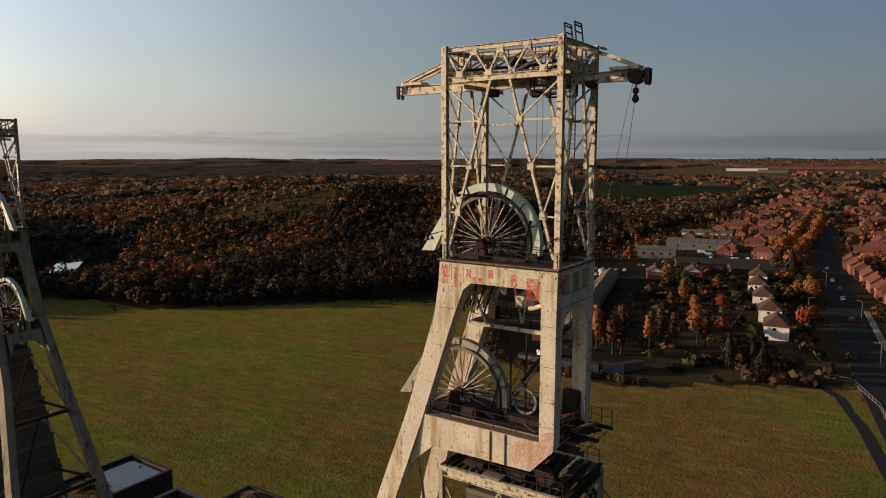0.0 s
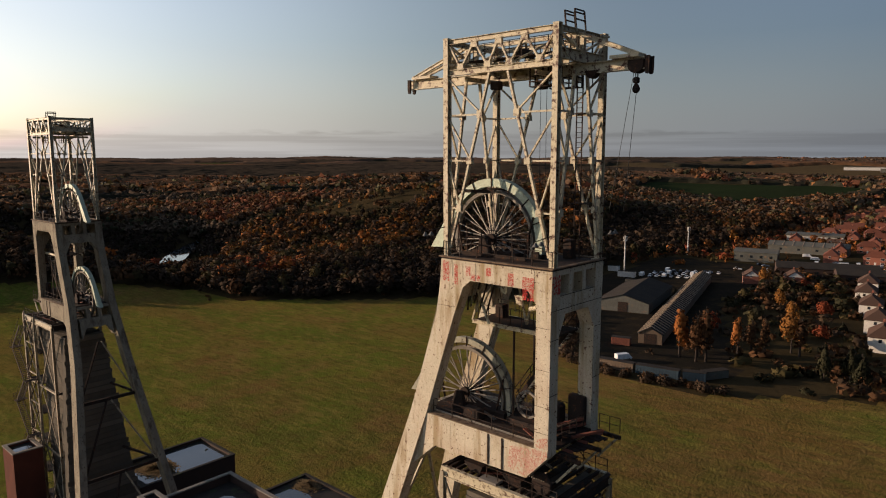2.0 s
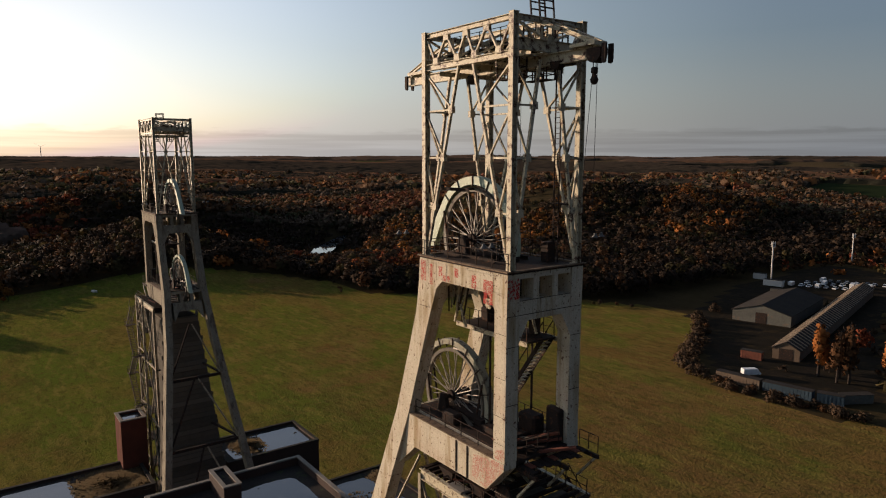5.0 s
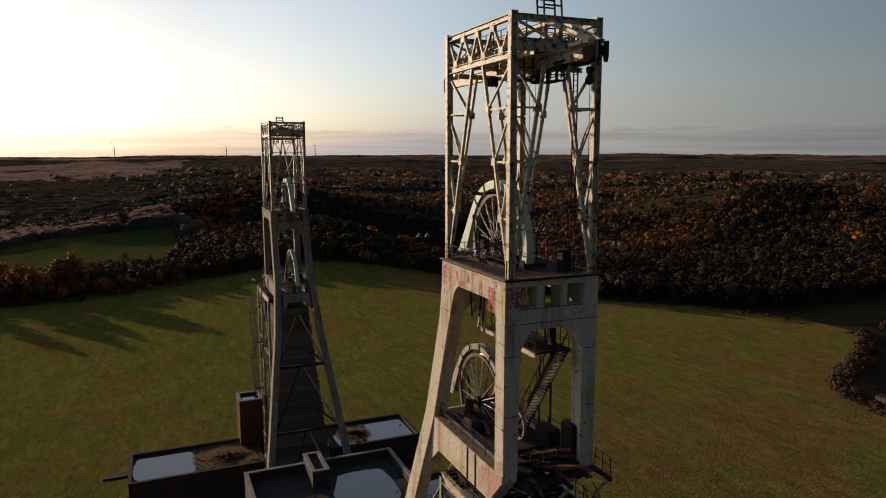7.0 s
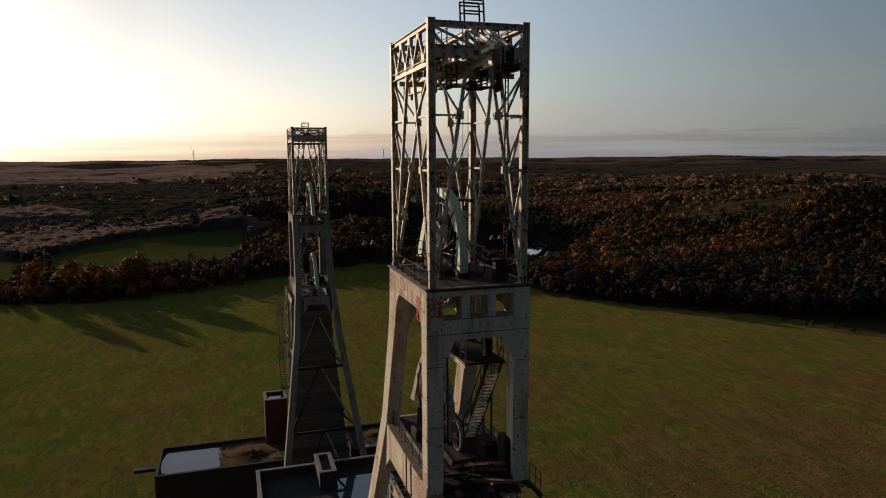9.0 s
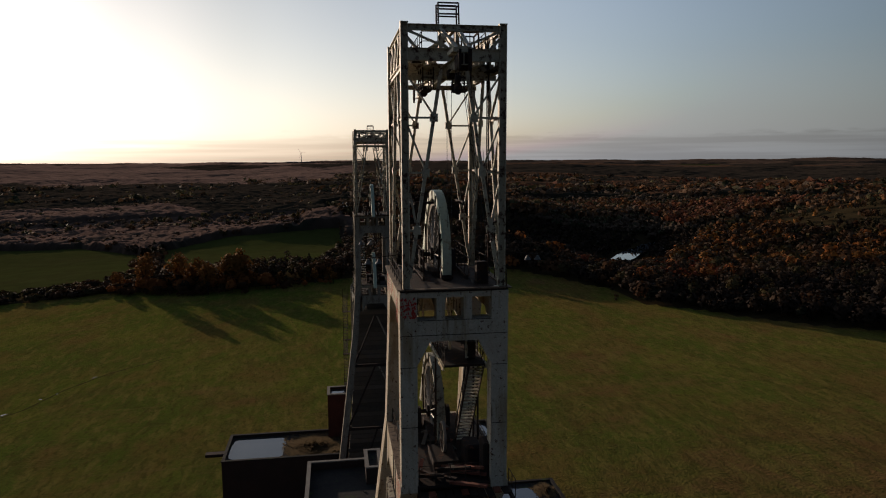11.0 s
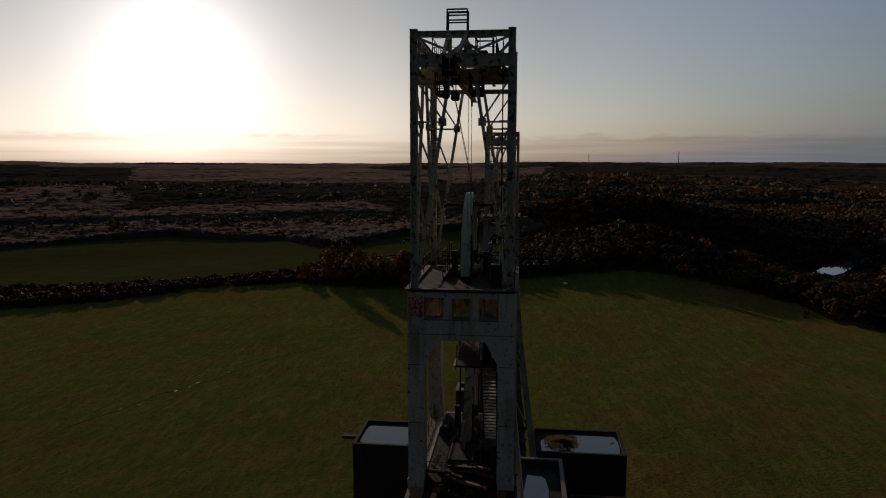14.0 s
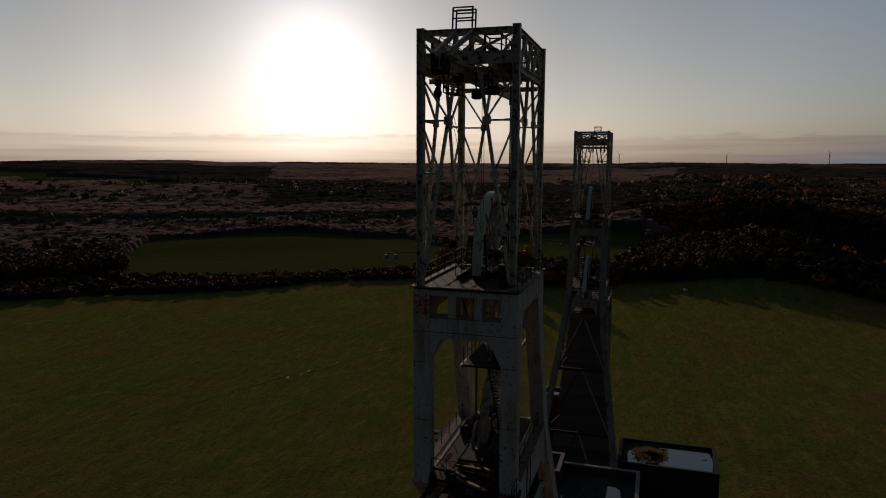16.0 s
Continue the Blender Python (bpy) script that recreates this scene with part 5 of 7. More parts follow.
weeds(-95.7, 28.6, 20.56, 5.0, 4.6, 7500, 1)
weeds(-97.0, 50.0, 20.36, 3.6, 2.6, 3600, 2)
weeds(-68, 57, 18.82, 6.5, 4.0, 1500, 3)
weeds(-62, 53, 18.82, 3.5, 2.0, 700, 6)
weeds(-77, 64, 18.82, 3.0, 2.0, 600, 7)
weeds(-92.0, 32.5, 20.56, 2.0, 1.6, 400, 5)
duct = thing("roof_duct", (-97.5, 13.0, 19.4), label="rusty rectangular ventilation duct", category="duct")
for dy in (0.0, -0.9):
    bm = B()
    box(bm, -0.9 + dy, 0.4 + dy, -2.4, 1.39, -0.5 - 0.4 * (dy < 0), 0.0 - 0.4 * (dy < 0))
    bevelled(bm, 0.05)
    part("duct_section", bm, steel_dark, duct)

# ---- works yard, road and town ----
tile_red = mat("red_roof_tiles", (0.19, 0.066, 0.040), (0.11, 0.047, 0.034), 0.85, scale=3.0, objects=0.6, spec=0.1)
tile_brown = mat("brown_roof_tiles", (0.105, 0.060, 0.042), (0.07, 0.046, 0.036), 0.85, scale=3.0, objects=0.5, spec=0.1)
render_white = mat("white_render", (0.70, 0.65, 0.57), (0.58, 0.54, 0.47), 0.85, scale=3.0)
glass = mat("window_glass", (0.02, 0.025, 0.03), rough=0.08, bump=0.0, spec=0.7)
white_trim = mat("white_trim", (0.58, 0.56, 0.52), rough=0.6)
tin_grey = mat("grey_profiled_sheet", (0.125, 0.125, 0.108), (0.085, 0.085, 0.075), 0.8, scale=5.0, spec=0.1, third=(0.2, 0.13, 0.08), third_amount=0.15)
tin_dark = mat("dark_fibre_cement", (0.036, 0.033, 0.030), (0.055, 0.046, 0.038), 0.95, scale=5.0, spec=0.04)
tin_brown = mat("rusty_roof_sheet", (0.17, 0.12, 0.08), (0.09, 0.065, 0.045), 0.8, scale=4.0, objects=0.35)
blue_paint = mat("faded_blue_paint", (0.030, 0.055, 0.075), (0.022, 0.036, 0.050), 0.6, scale=3.0)
car_white = mat("white_car_paint", (0.78, 0.78, 0.77), rough=0.25, bump=0.0, spec=0.5)
car_grey = mat("silver_car_paint", (0.35, 0.36, 0.38), rough=0.25, metal=0.4, bump=0.0, spec=0.5)
car_red = mat("red_car_paint", (0.42, 0.03, 0.02), rough=0.25, bump=0.0, spec=0.5)
car_dark = mat("black_car_paint", (0.02, 0.022, 0.026), rough=0.25, bump=0.0, spec=0.5)
tyre_mat = mat("tyre_rubber", (0.02, 0.02, 0.02), rough=0.9)
rib_sheet = mat("pale_roof_sheet", (0.34, 0.26, 0.18), (0.22, 0.16, 0.11), 0.8, scale=4.0, objects=0.3)
rng = random.Random(7)


def gz(x, y):
    return terrain(x, y)


def strip(name, pts, width, material, lift, **tags):
    """A road or path laid along a line, following the ground."""
    bm = B()
    rows = []
    fine = []
    for (x0, y0), (x1, y1) in zip(pts, pts[1:]):
        k = max(1, int(math.hypot(x1 - x0, y1 - y0) / 12))
        fine += [(x0 + (x1 - x0) * i / k, y0 + (y1 - y0) * i / k) for i in range(k)]
    fine.append(pts[-1])
    for i, (x, y) in enumerate(fine):
        a, b = fine[max(0, i - 1)], fine[min(len(fine) - 1, i + 1)]
        dx, dy = b[0] - a[0], b[1] - a[1]
        s = math.hypot(dx, dy)
        nx_, ny_ = -dy / s * width / 2, dx / s * width / 2
        z = max(gz(x + nx_, y + ny_), gz(x - nx_, y - ny_), gz(x, y)) + lift
        rows.append([bm.verts.new(p) for p in ((x + nx_, y + ny_, z), (x - nx_, y - ny_, z), (x - nx_, y - ny_, z - 0.5), (x + nx_, y + ny_, z - 0.5))])
    for a, b in zip(rows, rows[1:]):
        for i in range(4):
            bm.faces.new((a[i], a[(i + 1) % 4], b[(i + 1) % 4], b[i]))
    bmesh.ops.recalc_face_normals(bm, faces=bm.faces[:])
    return tagged(part(name, bm, material), **tags)


ROAD = [(17, 100), (9, 160), (1, 205), (-4, 235), (-10, 268), (-17, 320), (-25, 390), (-34, 460), (-46, 560), (-53, 650), (-62, 860), (-86, 1250)]
strip("road", ROAD, 12.0, asphalt, 0.12, label="grey tarmac main road through the town", category="road", kind="structure")
strip("road", [(-30, 372), (60, 390), (200, 420)], 7.0, asphalt, 0.10, label="grey tarmac side street", category="road", kind="structure")
strip("pavement", [(17, 160), (9, 206), (4, 238), (-2, 268), (-9, 322)], 2.0, coping, 0.20, label="pale concrete pavement beside the road", category="pavement", kind="structure")
strip("path", [(3, 150), (-4, 180), (-10, 200), (-16, 209)], 2.4, asphalt, 0.10, label="narrow dark tarmac path along the meadow", category="path", kind="structure")


def gable_body(bm_wall, bm_roof, w, d, h, ridge, over=0.35, hip=False, t=0.18):
    """Walls with gables (or a hipped roof) round the origin; the ridge runs along x."""
    box(bm_wall, -w, w, -d, d, 0, h)
    if not hip:
        for s in (-1, 1):
            prism(bm_wall, [(-d, h), (d, h), (0, ridge - 0.05)], s * w, s * (w - 0.25), "x")
    a, b, e = w + over, d + over, h - over * (ridge - h) / d
    r = w + over if not hip else max(0.3, w - d * 0.9)
    top = [(-r, 0, ridge), (r, 0, ridge)]
    eave = [(-a, -b, e), (a, -b, e), (a, b, e), (-a, b, e)]
    V = [bm_roof.verts.new((x, y, z + dz)) for dz in (0.02, t) for x, y, z in eave + top]
    for o, flip in ((0, False), (6, True)):
        for f in ((0, 1, 5, 4), (2, 3, 4, 5), (1, 2, 5), (3, 0, 4)):
            if len(f) == 3 and not hip:
                continue
            q = [V[i + o] for i in f]
            bm_roof.faces.new(q if flip else q[::-1])
    loop = (0, 1, 2, 3) if hip else (0, 1, 5, 2, 3, 4)
    for i, j in zip(loop, loop[1:] + loop[:1]):
        bm_roof.faces.new((V[i], V[j], V[j + 6], V[i + 6]))
    bmesh.ops.recalc_face_normals(bm_roof, faces=bm_roof.faces[:])


def window(parent, x, y, z, w, h, face):
    """A framed window set in a wall that faces along face (x or y, sign)."""
    fr, pn = B(), B()
    ax, s = face
    for bm_, g, o0, o1 in ((pn, 0.07, 0.02, 0.05), (fr, 0.0, 0.01, 0.04)):
        if ax == "y":
            box(bm_, x - w / 2 + g, x + w / 2 - g, *sorted((y + s * o0, y + s * o1)), z + g, z + h - g)
        else:
            box(bm_, *sorted((x + s * o0, x + s * o1)), y - w / 2 + g, y + w / 2 - g, z + g, z + h - g)
    f = part("window", fr, white_trim, parent)
    part("pane", pn, glass, f)


def house(label, w, d, h, ridge, wall, roof, hip):
    hs = thing("house", (0, 0, 0), label=label, category="house", group="houses of the town")
    a, b = B(), B()
    gable_body(a, b, w, d, h, ridge, hip=hip)
    part("wall", a, wall, hs)
    part("roof", b, roof, hs)
    bm = B()
    box(bm, w * 0.45, w * 0.45 + 0.9, -0.35, 0.35, ridge - 1.0, ridge + 1.1)
    part("chimney", bm, brick_red, hs)
    for s in (-1, 1):
        for x in (-w * 0.6, w * 0.6):
            for z in (0.9, 3.5):
                window(hs, x, s * d, z, 1.9, 1.25, ("y", s))
    bm = B()
    box(bm, -0.5, 0.5, -d - 0.05, -d - 0.004, 0, 2.05)
    part("door", bm, white_trim, hs)
    for s in (-1, 1):
        window(hs, s * w, 0.6, 3.4, 1.1, 1.2, ("x", s))
    return hs


kinds = [
    house("white rendered semi-detached house with a brown hipped roof", 6.5, 4.0, 5.2, 8.4, render_white, tile_brown, True),
    house("red brick terraced house with a red tiled gable roof", 8.0, 3.8, 5.0, 8.0, brick_red, tile_red, False),
    house("brick semi-detached house with a red tiled hipped roof", 6.2, 4.0, 5.1, 8.2, brick_red, tile_red, True),
    house("small brick bungalow with a brown tiled gable roof", 5.5, 4.2, 2.8, 5.6, brick_red, tile_brown, False),
]
used = set()


def put_house(k, x, y, rz):
    m = pose(x, y, gz(x, y) - 0.1, 0, 0, rz)
    if k in used:
        return copy_thing(kinds[k], m)
    used.add(k)
    kinds[k].matrix_basis = m
    return kinds[k]


for x, y, rz in ((-34, 262, 8), (-40, 289, 8), (-47, 317, 8), (-54, 346, 8), (-58, 372, 8)):
    put_house(0, x, y, rz + 90)
for i in range(9):
    y = 300 + i * 19
    put_house(1 if i % 3 else 2, 8 - (y - 300) * 0.2, y, 98 + rng.uniform(-2, 2))
for i in range(7):
    y = 262 + i * 21
    put_house(2, 30 - (y - 262) * 0.15, y, 96 + rng.uniform(-3, 3))
for row in range(9):
    y0 = 470 + row * 36
    for i in range(10):
        x = -150 + i * 26 + rng.uniform(-4, 4) + row * 3
        y = y0 + rng.uniform(-5, 5)
        if abs(x + 34 + (y - 460) * 0.09) < 17 or x < -120 + row * 4 and y < 560:
            continue
        put_house(rng.choice((1, 2, 1, 3)), x, y, rng.choice((0, 12, 100, 8)) + rng.uniform(-4, 4))


def far_houses(name, label, n, xr, yr, seed):
    """The far estates, too small to tell apart one by one."""
    r = random.Random(seed)
    bm = B()
    for _ in range(n):
        x, y = r.uniform(*xr), r.uniform(*yr)
        if inside(FIELDS[4][1], x, y) or abs(x + 66) < 16:
            continue
        w, d, h = r.uniform(5, 9), 4.0, 5.0
        c, s = (1, 0) if r.random() < 0.6 else (0.2, 0.98)
        z = gz(x, y)
        P = [(x + u * c - v * s, y + u * s + v * c, z + q) for u, v, q in
             [(-w, -d, 0), (w, -d, 0), (w, d, 0), (-w, d, 0), (-w, -d, h), (w, -d, h), (w, d, h), (-w, d, h), (-w, 0, h + 3.2), (w, 0, h + 3.2)]]
        V = [bm.verts.new(p) for p in P]
        for f in ((0, 1, 5, 4), (2, 3, 7, 6), (1, 2, 6, 9, 5), (3, 0, 4, 8, 7)):
            bm.faces.new([V[i] for i in f]).material_index = 1
        for f in ((4, 5, 9, 8), (6, 7, 8, 9)):
            bm.faces.new([V[i] for i in f]).material_index = 0
    ob = part(name, bm, tile_red)
    ob.data.materials.append(brick_red)
    return tagged(ob, label, "houses", kind="stuff")


far_houses("far_estate", "distant estate of brick houses with red tiled roofs", 420, (-160, 520), (800, 1250), 1)
far_houses("far_estate", "distant estate of brick houses with red tiled roofs", 420, (-260, 900), (1500, 2300), 2)
far_houses("far_estate", "distant estate of brick houses with red tiled roofs", 110, (60, 420), (470, 800), 4)


def shed(name, label, x, y, rz, w, d, h, ridge, wall, roof, ribs=0, category="shed"):
    s = thing(name, (x, y, gz(x, y) - 0.1), rz, label=label, category=category)
    a, b = B(), B()
    gable_body(a, b, w, d, h, ridge, 0.4)
    part("wall", a, wall, s)
    part("roof", b, roof, s)
    for i in range(ribs):
        u = -w + (i + 0.5) * 2 * w / ribs
        for sy in (-1, 1):
            bm = B()
            bar(bm, (u, sy * (d + 0.45), h - 0.45 * (ridge - h) / d + 0.25), (u, sy * 0.1, ridge + 0.25), 0.5, 0.16)
            part("roof_rib", bm, rib_sheet, s)
    bm = B()
    box(bm, w + 0.004, w + 0.08, -2.0, 2.0, 0, min(h, 4.2))
    part("door", bm, steel_dark, s)
    for i in range(4):
        bm = B()
        box(bm, -w * 0.7 + i * w * 0.45, -w * 0.7 + i * w * 0.45 + 1.6, -d - 0.05, -d - 0.004, h * 0.45, h * 0.7)
        part("window", bm, glass, s)
    return s


shed("barn", "grey corrugated storage barn with a low pitched roof", -129.5, 281, 102.5 + 180, 23, 10.5, 4.2, 7.2, tin_grey, tin_dark)
shed("long_shed", "very long narrow shed with a ribbed rusty roof", -110, 283, 104 + 180, 66, 3.9, 3.7, 5.8, tin_brown, tin_dark, 44)
shed("warehouse", "pale grey sheet-clad warehouse with a shallow roof", -131, 446, 12, 12, 9, 6, 7.4, tin_grey, tin_grey, category="warehouse")
shed("warehouse", "large pale green sheet-clad warehouse", -118, 512, 8, 24, 9, 5.5, 7.6, tin_grey, tin_grey, 8, category="warehouse")
shed("workshop", "low dark workshop with a black roof", -84, 408, 20, 24, 8, 4.5, 6.8, brick_dark, tin_dark, category="workshop")
shed("workshop", "low dark workshop with a black roof", -62, 398, 20, 15, 7, 4.5, 6.8, brick_dark, tin_dark, category="workshop")
for x, y in ((-107, 362), (-90, 372)):
    g = house("small brick gatehouse with a white gable end", 5, 4.2, 4.0, 6.8, brick_red, tile_brown, False)
    g.name = "gatehouse"
    g.matrix_basis = pose(x, y, gz(x, y) - 0.1, 0, 0, 110)
    bm = B()
    prism(bm, [(-3.2, 4.1), (3.2, 4.1), (0, 6.6)], -5.03, -5.06, "x")
    part("gable_panel", bm, white_trim, g)
    tagged(g, category="gatehouse", group="gatehouses")
for x, y, w, d, h, m in ((300, 2150, 90, 40, 10, white_trim), (520, 2200, 120, 40, 12, white_trim), (-420, 2350, 60, 30, 9, white_trim), (-330, 2250, 40, 25, 9, tin_grey), (-120, 1900, 55, 22, 9, white_trim), (820, 2300, 90, 40, 10, white_trim), (-140, 620, 20, 10, 5, white_trim)):
    s = thing("far_warehouse", (x, y, gz(x, y) - 1), 10, label="distant white flat-roofed distribution warehouse", category="warehouse", group="far warehouses")
    bm = B()
    box(bm, -w, w, -d, d, 0, h)
    part("wall", bm, m, s)
    bm = B()
    box(bm, -w - 1, w + 1, -d - 1, d + 1, h + 0.01, h + 1)
    part("roof", bm, tin_grey, s)


def container(label, x, y, rz, l, material, h=2.6, w=2.4):
    c = thing("container", (x, y, gz(x, y)), rz, label=label, category="container", group="yard containers")
    bm = B()
    box(bm, -l / 2, l / 2, -w / 2, w / 2, 0.1, h)
    bevelled(bm, 0.04)
    part("body", bm, material, c)
    bm = B()
    box(bm, -l / 2 - 0.1, l / 2 + 0.1, -w / 2 - 0.1, w / 2 + 0.1, h + 0.004, h + 0.1)
    part("roof", bm, tin_dark, c)
    for i in range(int(l / 0.9)):
        for s in (-1, 1):
            bm = B()
            box(bm, -l / 2 + 0.45 + i * 0.9 - 0.12, -l / 2 + 0.45 + i * 0.9 + 0.12, *sorted((s * (w / 2 + 0.003), s * (w / 2 + 0.05))), 0.25, h - 0.1)
            part("corrugation", bm, material, c)
    return c


container("long dull brown steel container behind the hedge", -90, 186.6, 6, 12.2, tin_brown)
container("long faded blue steel container behind the hedge", -77.2, 188.3, 9, 12.2, blue_paint)
container("faded blue steel container behind the hedge", -67.5, 190.8, 20, 6.1, blue_paint)
container("pale sheet-roofed lean-to store", -64.0, 196.5, 60, 8.0, tin_grey, 2.4)
container("white portable cabin beside the mast", -163, 338, 12, 9.0, white_trim, 3.0, 3.0)
container("grey site cabin in the yard", -150, 318, 12, 6.0, tin_grey)
container("rusty red steel skip container", -101, 212, 15, 6.1, rust)
container("white portable cabin beside the car park", -178, 352, 12, 6.0, white_trim, 3.0, 3.0)


def mast(x, y, h):
    m = thing("phone_mast", (x, y, gz(x, y)), label="tall pale phone mast with antenna panels", category="mast", group="phone masts")
    bm = B()
    bar(bm, (0, 0, 0), (0, 0, h), 0.7, n=10)
    part("pole", bm, white_trim, m)
    for i in range(3):
        a = i * 2.1
        bm = B()
        bar(bm, (0.9 * math.cos(a), 0.9 * math.sin(a), h - 2.4), (0.9 * math.cos(a), 0.9 * math.sin(a), h + 0.4), 0.35, 0.25)
        part("antenna", bm, white_trim, m)
        bm = B()
        bar(bm, (0, 0, h - 1), (0.9 * math.cos(a), 0.9 * math.sin(a), h - 1), 0.1)
        part("bracket", bm, steel_dark, m)


mast(-166, 341, 21)
mast(-176, 450, 18)


def lamp_post(x, y, h=8.0, rz=0):
    m = thing("street_lamp", (x, y, gz(x, y)), rz, label="grey steel street lamp beside the road", category="street lamp", group="street lamps")
    bm = B()
    bar(bm, (0, 0, 0), (0, 0, h), 0.16, n=8)
    part("post", bm, coping, m)
    bm = B()
    bar(bm, (0, 0, h), (1.4, 0, h + 0.3), 0.1, n=6)
    part("arm", bm, coping, m)
    bm = B()
    box(bm, 1.3, 2.0, -0.14, 0.14, h + 0.2, h + 0.38)
    part("lantern", bm, tin_grey, m)


for x, y, rz in ((-2, 232, 170), (8, 205, 170), (-28, 300, 0), (-10, 300, 170), (-38, 345, 0), (-28, 372, 170), (-50, 420, 0), (10, 250, 170)):
    lamp_post(x, y, 8.0, rz)


def car(label, paint, van=False):
    c = thing("van" if van else "car", (0, 0, 0), label=label, category="van" if van else "car", group="parked vehicles")
    l, w, h, r = (2.6, 0.95, 2.1, 1.15) if van else (2.1, 0.86, 1.42, 0.85)
    bm = B()
    prof = [(-l, 0.35), (l, 0.35), (l, 0.75), (l - 0.1, r), (l * 0.45, r + 0.08), (-l * 0.8, r + 0.1), (-l, r - 0.05)] if not van else [(-l, 0.4), (l, 0.4), (l, 0.9), (l - 0.5, r + 0.1), (l - 1.0, h), (-l, h)]
    prism(bm, prof, -w, w)
    bevelled(bm, 0.05)
    part("body", bm, paint, c)
    bm = B()
    if van:
        prism(bm, [(l - 0.52, r + 0.16), (l - 0.95, h - 0.1), (l - 0.9, h - 0.08), (l - 0.45, r + 0.16)], -w + 0.1, w - 0.1)
    else:
        prism(bm, [(l * 0.42, r + 0.07), (l * 0.1, h), (-l * 0.55, h), (-l * 0.82, r + 0.09)], -w + 0.1, w - 0.1)
        bevelled(bm, 0.04)
    cab = part("cabin_glass", bm, glass, c)
    if not van:
        bm = B()
        box(bm, -l * 0.55, l * 0.08, -w + 0.12, w - 0.12, h + 0.003, h + 0.04)
        part("roof", bm, paint, cab)
    for x in (-l * 0.62, l * 0.62):
        for s in (-1, 1):
            bm = B()
            bar(bm, (x, s * (w - 0.2), 0.32), (x, s * (w + 0.01), 0.32), 0.64, n=12)
            wh = part("wheel", bm, tyre_mat, c)
            bm = B()
            bar(bm, (x, s * (w + 0.012), 0.32), (x, s * (w + 0.03), 0.32), 0.36, n=8)
            part("rim", bm, tin_grey, wh)
    for s in (-1, 1):
        bm = B()
        box(bm, l + 0.004, l + 0.03, *sorted((s * (w - 0.35), s * (w - 0.08))), 0.62, 0.74)
        part("headlight", bm, white_trim, c)
    return c


cars = [car("white hatchback parked in the open", car_white), car("silver saloon car parked in the open", car_grey), car("black saloon car parked in the open", car_dark), car("red hatchback parked in the open", car_red), car("white delivery van parked in the open", car_white, True)]
placed = set()


def put_car(k, x, y, rz, lift=0.0):
    m = pose(x, y, gz(x, y) + lift, 0, 0, rz)
    if k in placed:
        copy_thing(cars[k], m)
    else:
        placed.add(k)
        cars[k].matrix_basis = m


for i in range(24):
    a, b = i % 8, i // 8
    put_car(rng.choice((0, 0, 4, 0, 1, 2, 4)), -158 + a * 3.6 + rng.uniform(-0.5, 0.5) + b * 2, 346 + b * 11 + a * 1.2 + rng.uniform(-0.6, 0.6), 100 + rng.uniform(-6, 6))
for x, y, k, rz in ((-84, 452, 4, 20), (-78, 456, 4, 100), (-90, 460, 0, 20), (-70, 428, 4, 20), (-98, 448, 4, 100), (-74, 470, 0, 10), (-104, 470, 4, 10), (-92, 480, 0, 100), (-66, 455, 4, 60), (-60, 440, 4, 20),
                    (-118, 420, 1, 40), (-122, 424, 2, 40), (-126, 398, 0, 10), (-110, 398, 4, 100), (-92, 196, 4, 60), (-104, 436, 4, 80), (-82, 436, 4, 80), (-56, 470, 0, 20), (-50, 490, 4, 20), (-112, 484, 4, 10)):
    put_car(k, x, y, rz, 0.02)
for x, y, k, rz in ((-19, 345, 0, 98), (-22, 372, 2, 98), (-13, 300, 3, 98), (-27, 395, 0, 98), (-33, 440, 1, 98)):
    put_car(k, x, y, rz, 0.16)


def fence(label, pts, h, step, material):
    f = thing("fence", (pts[0][0], pts[0][1], gz(*pts[0])), label=label, category="fence")
    o = Vector(f.matrix_basis.translation)
    for (x0, y0), (x1, y1) in zip(pts, pts[1:]):
        k = max(1, round(math.hypot(x1 - x0, y1 - y0) / step))
        prev = None
        for i in range(k + 1):
            x, y = x0 + (x1 - x0) * i / k, y0 + (y1 - y0) * i / k
            p = Vector((x, y, gz(x, y))) - o
            bm = B()
            bar(bm, p - Vector((0, 0, 0.2)), p + Vector((0, 0, h)), 0.14, 0.14)
            part("post", bm, material, f)
            if prev is not None:
                for q in (0.35, 0.95):
                    bm = B()
                    bar(bm, prev + Vector((0, 0, h * q)), p + Vector((0, 0, h * q)), 0.06, 0.1)
                    part("rail", bm, material, f)
            prev = p


fence("pale post-and-rail fence beside the road", [(-14, 216), (-8, 215), (-1, 196), (5, 160)], 1.5, 2.6, coping)

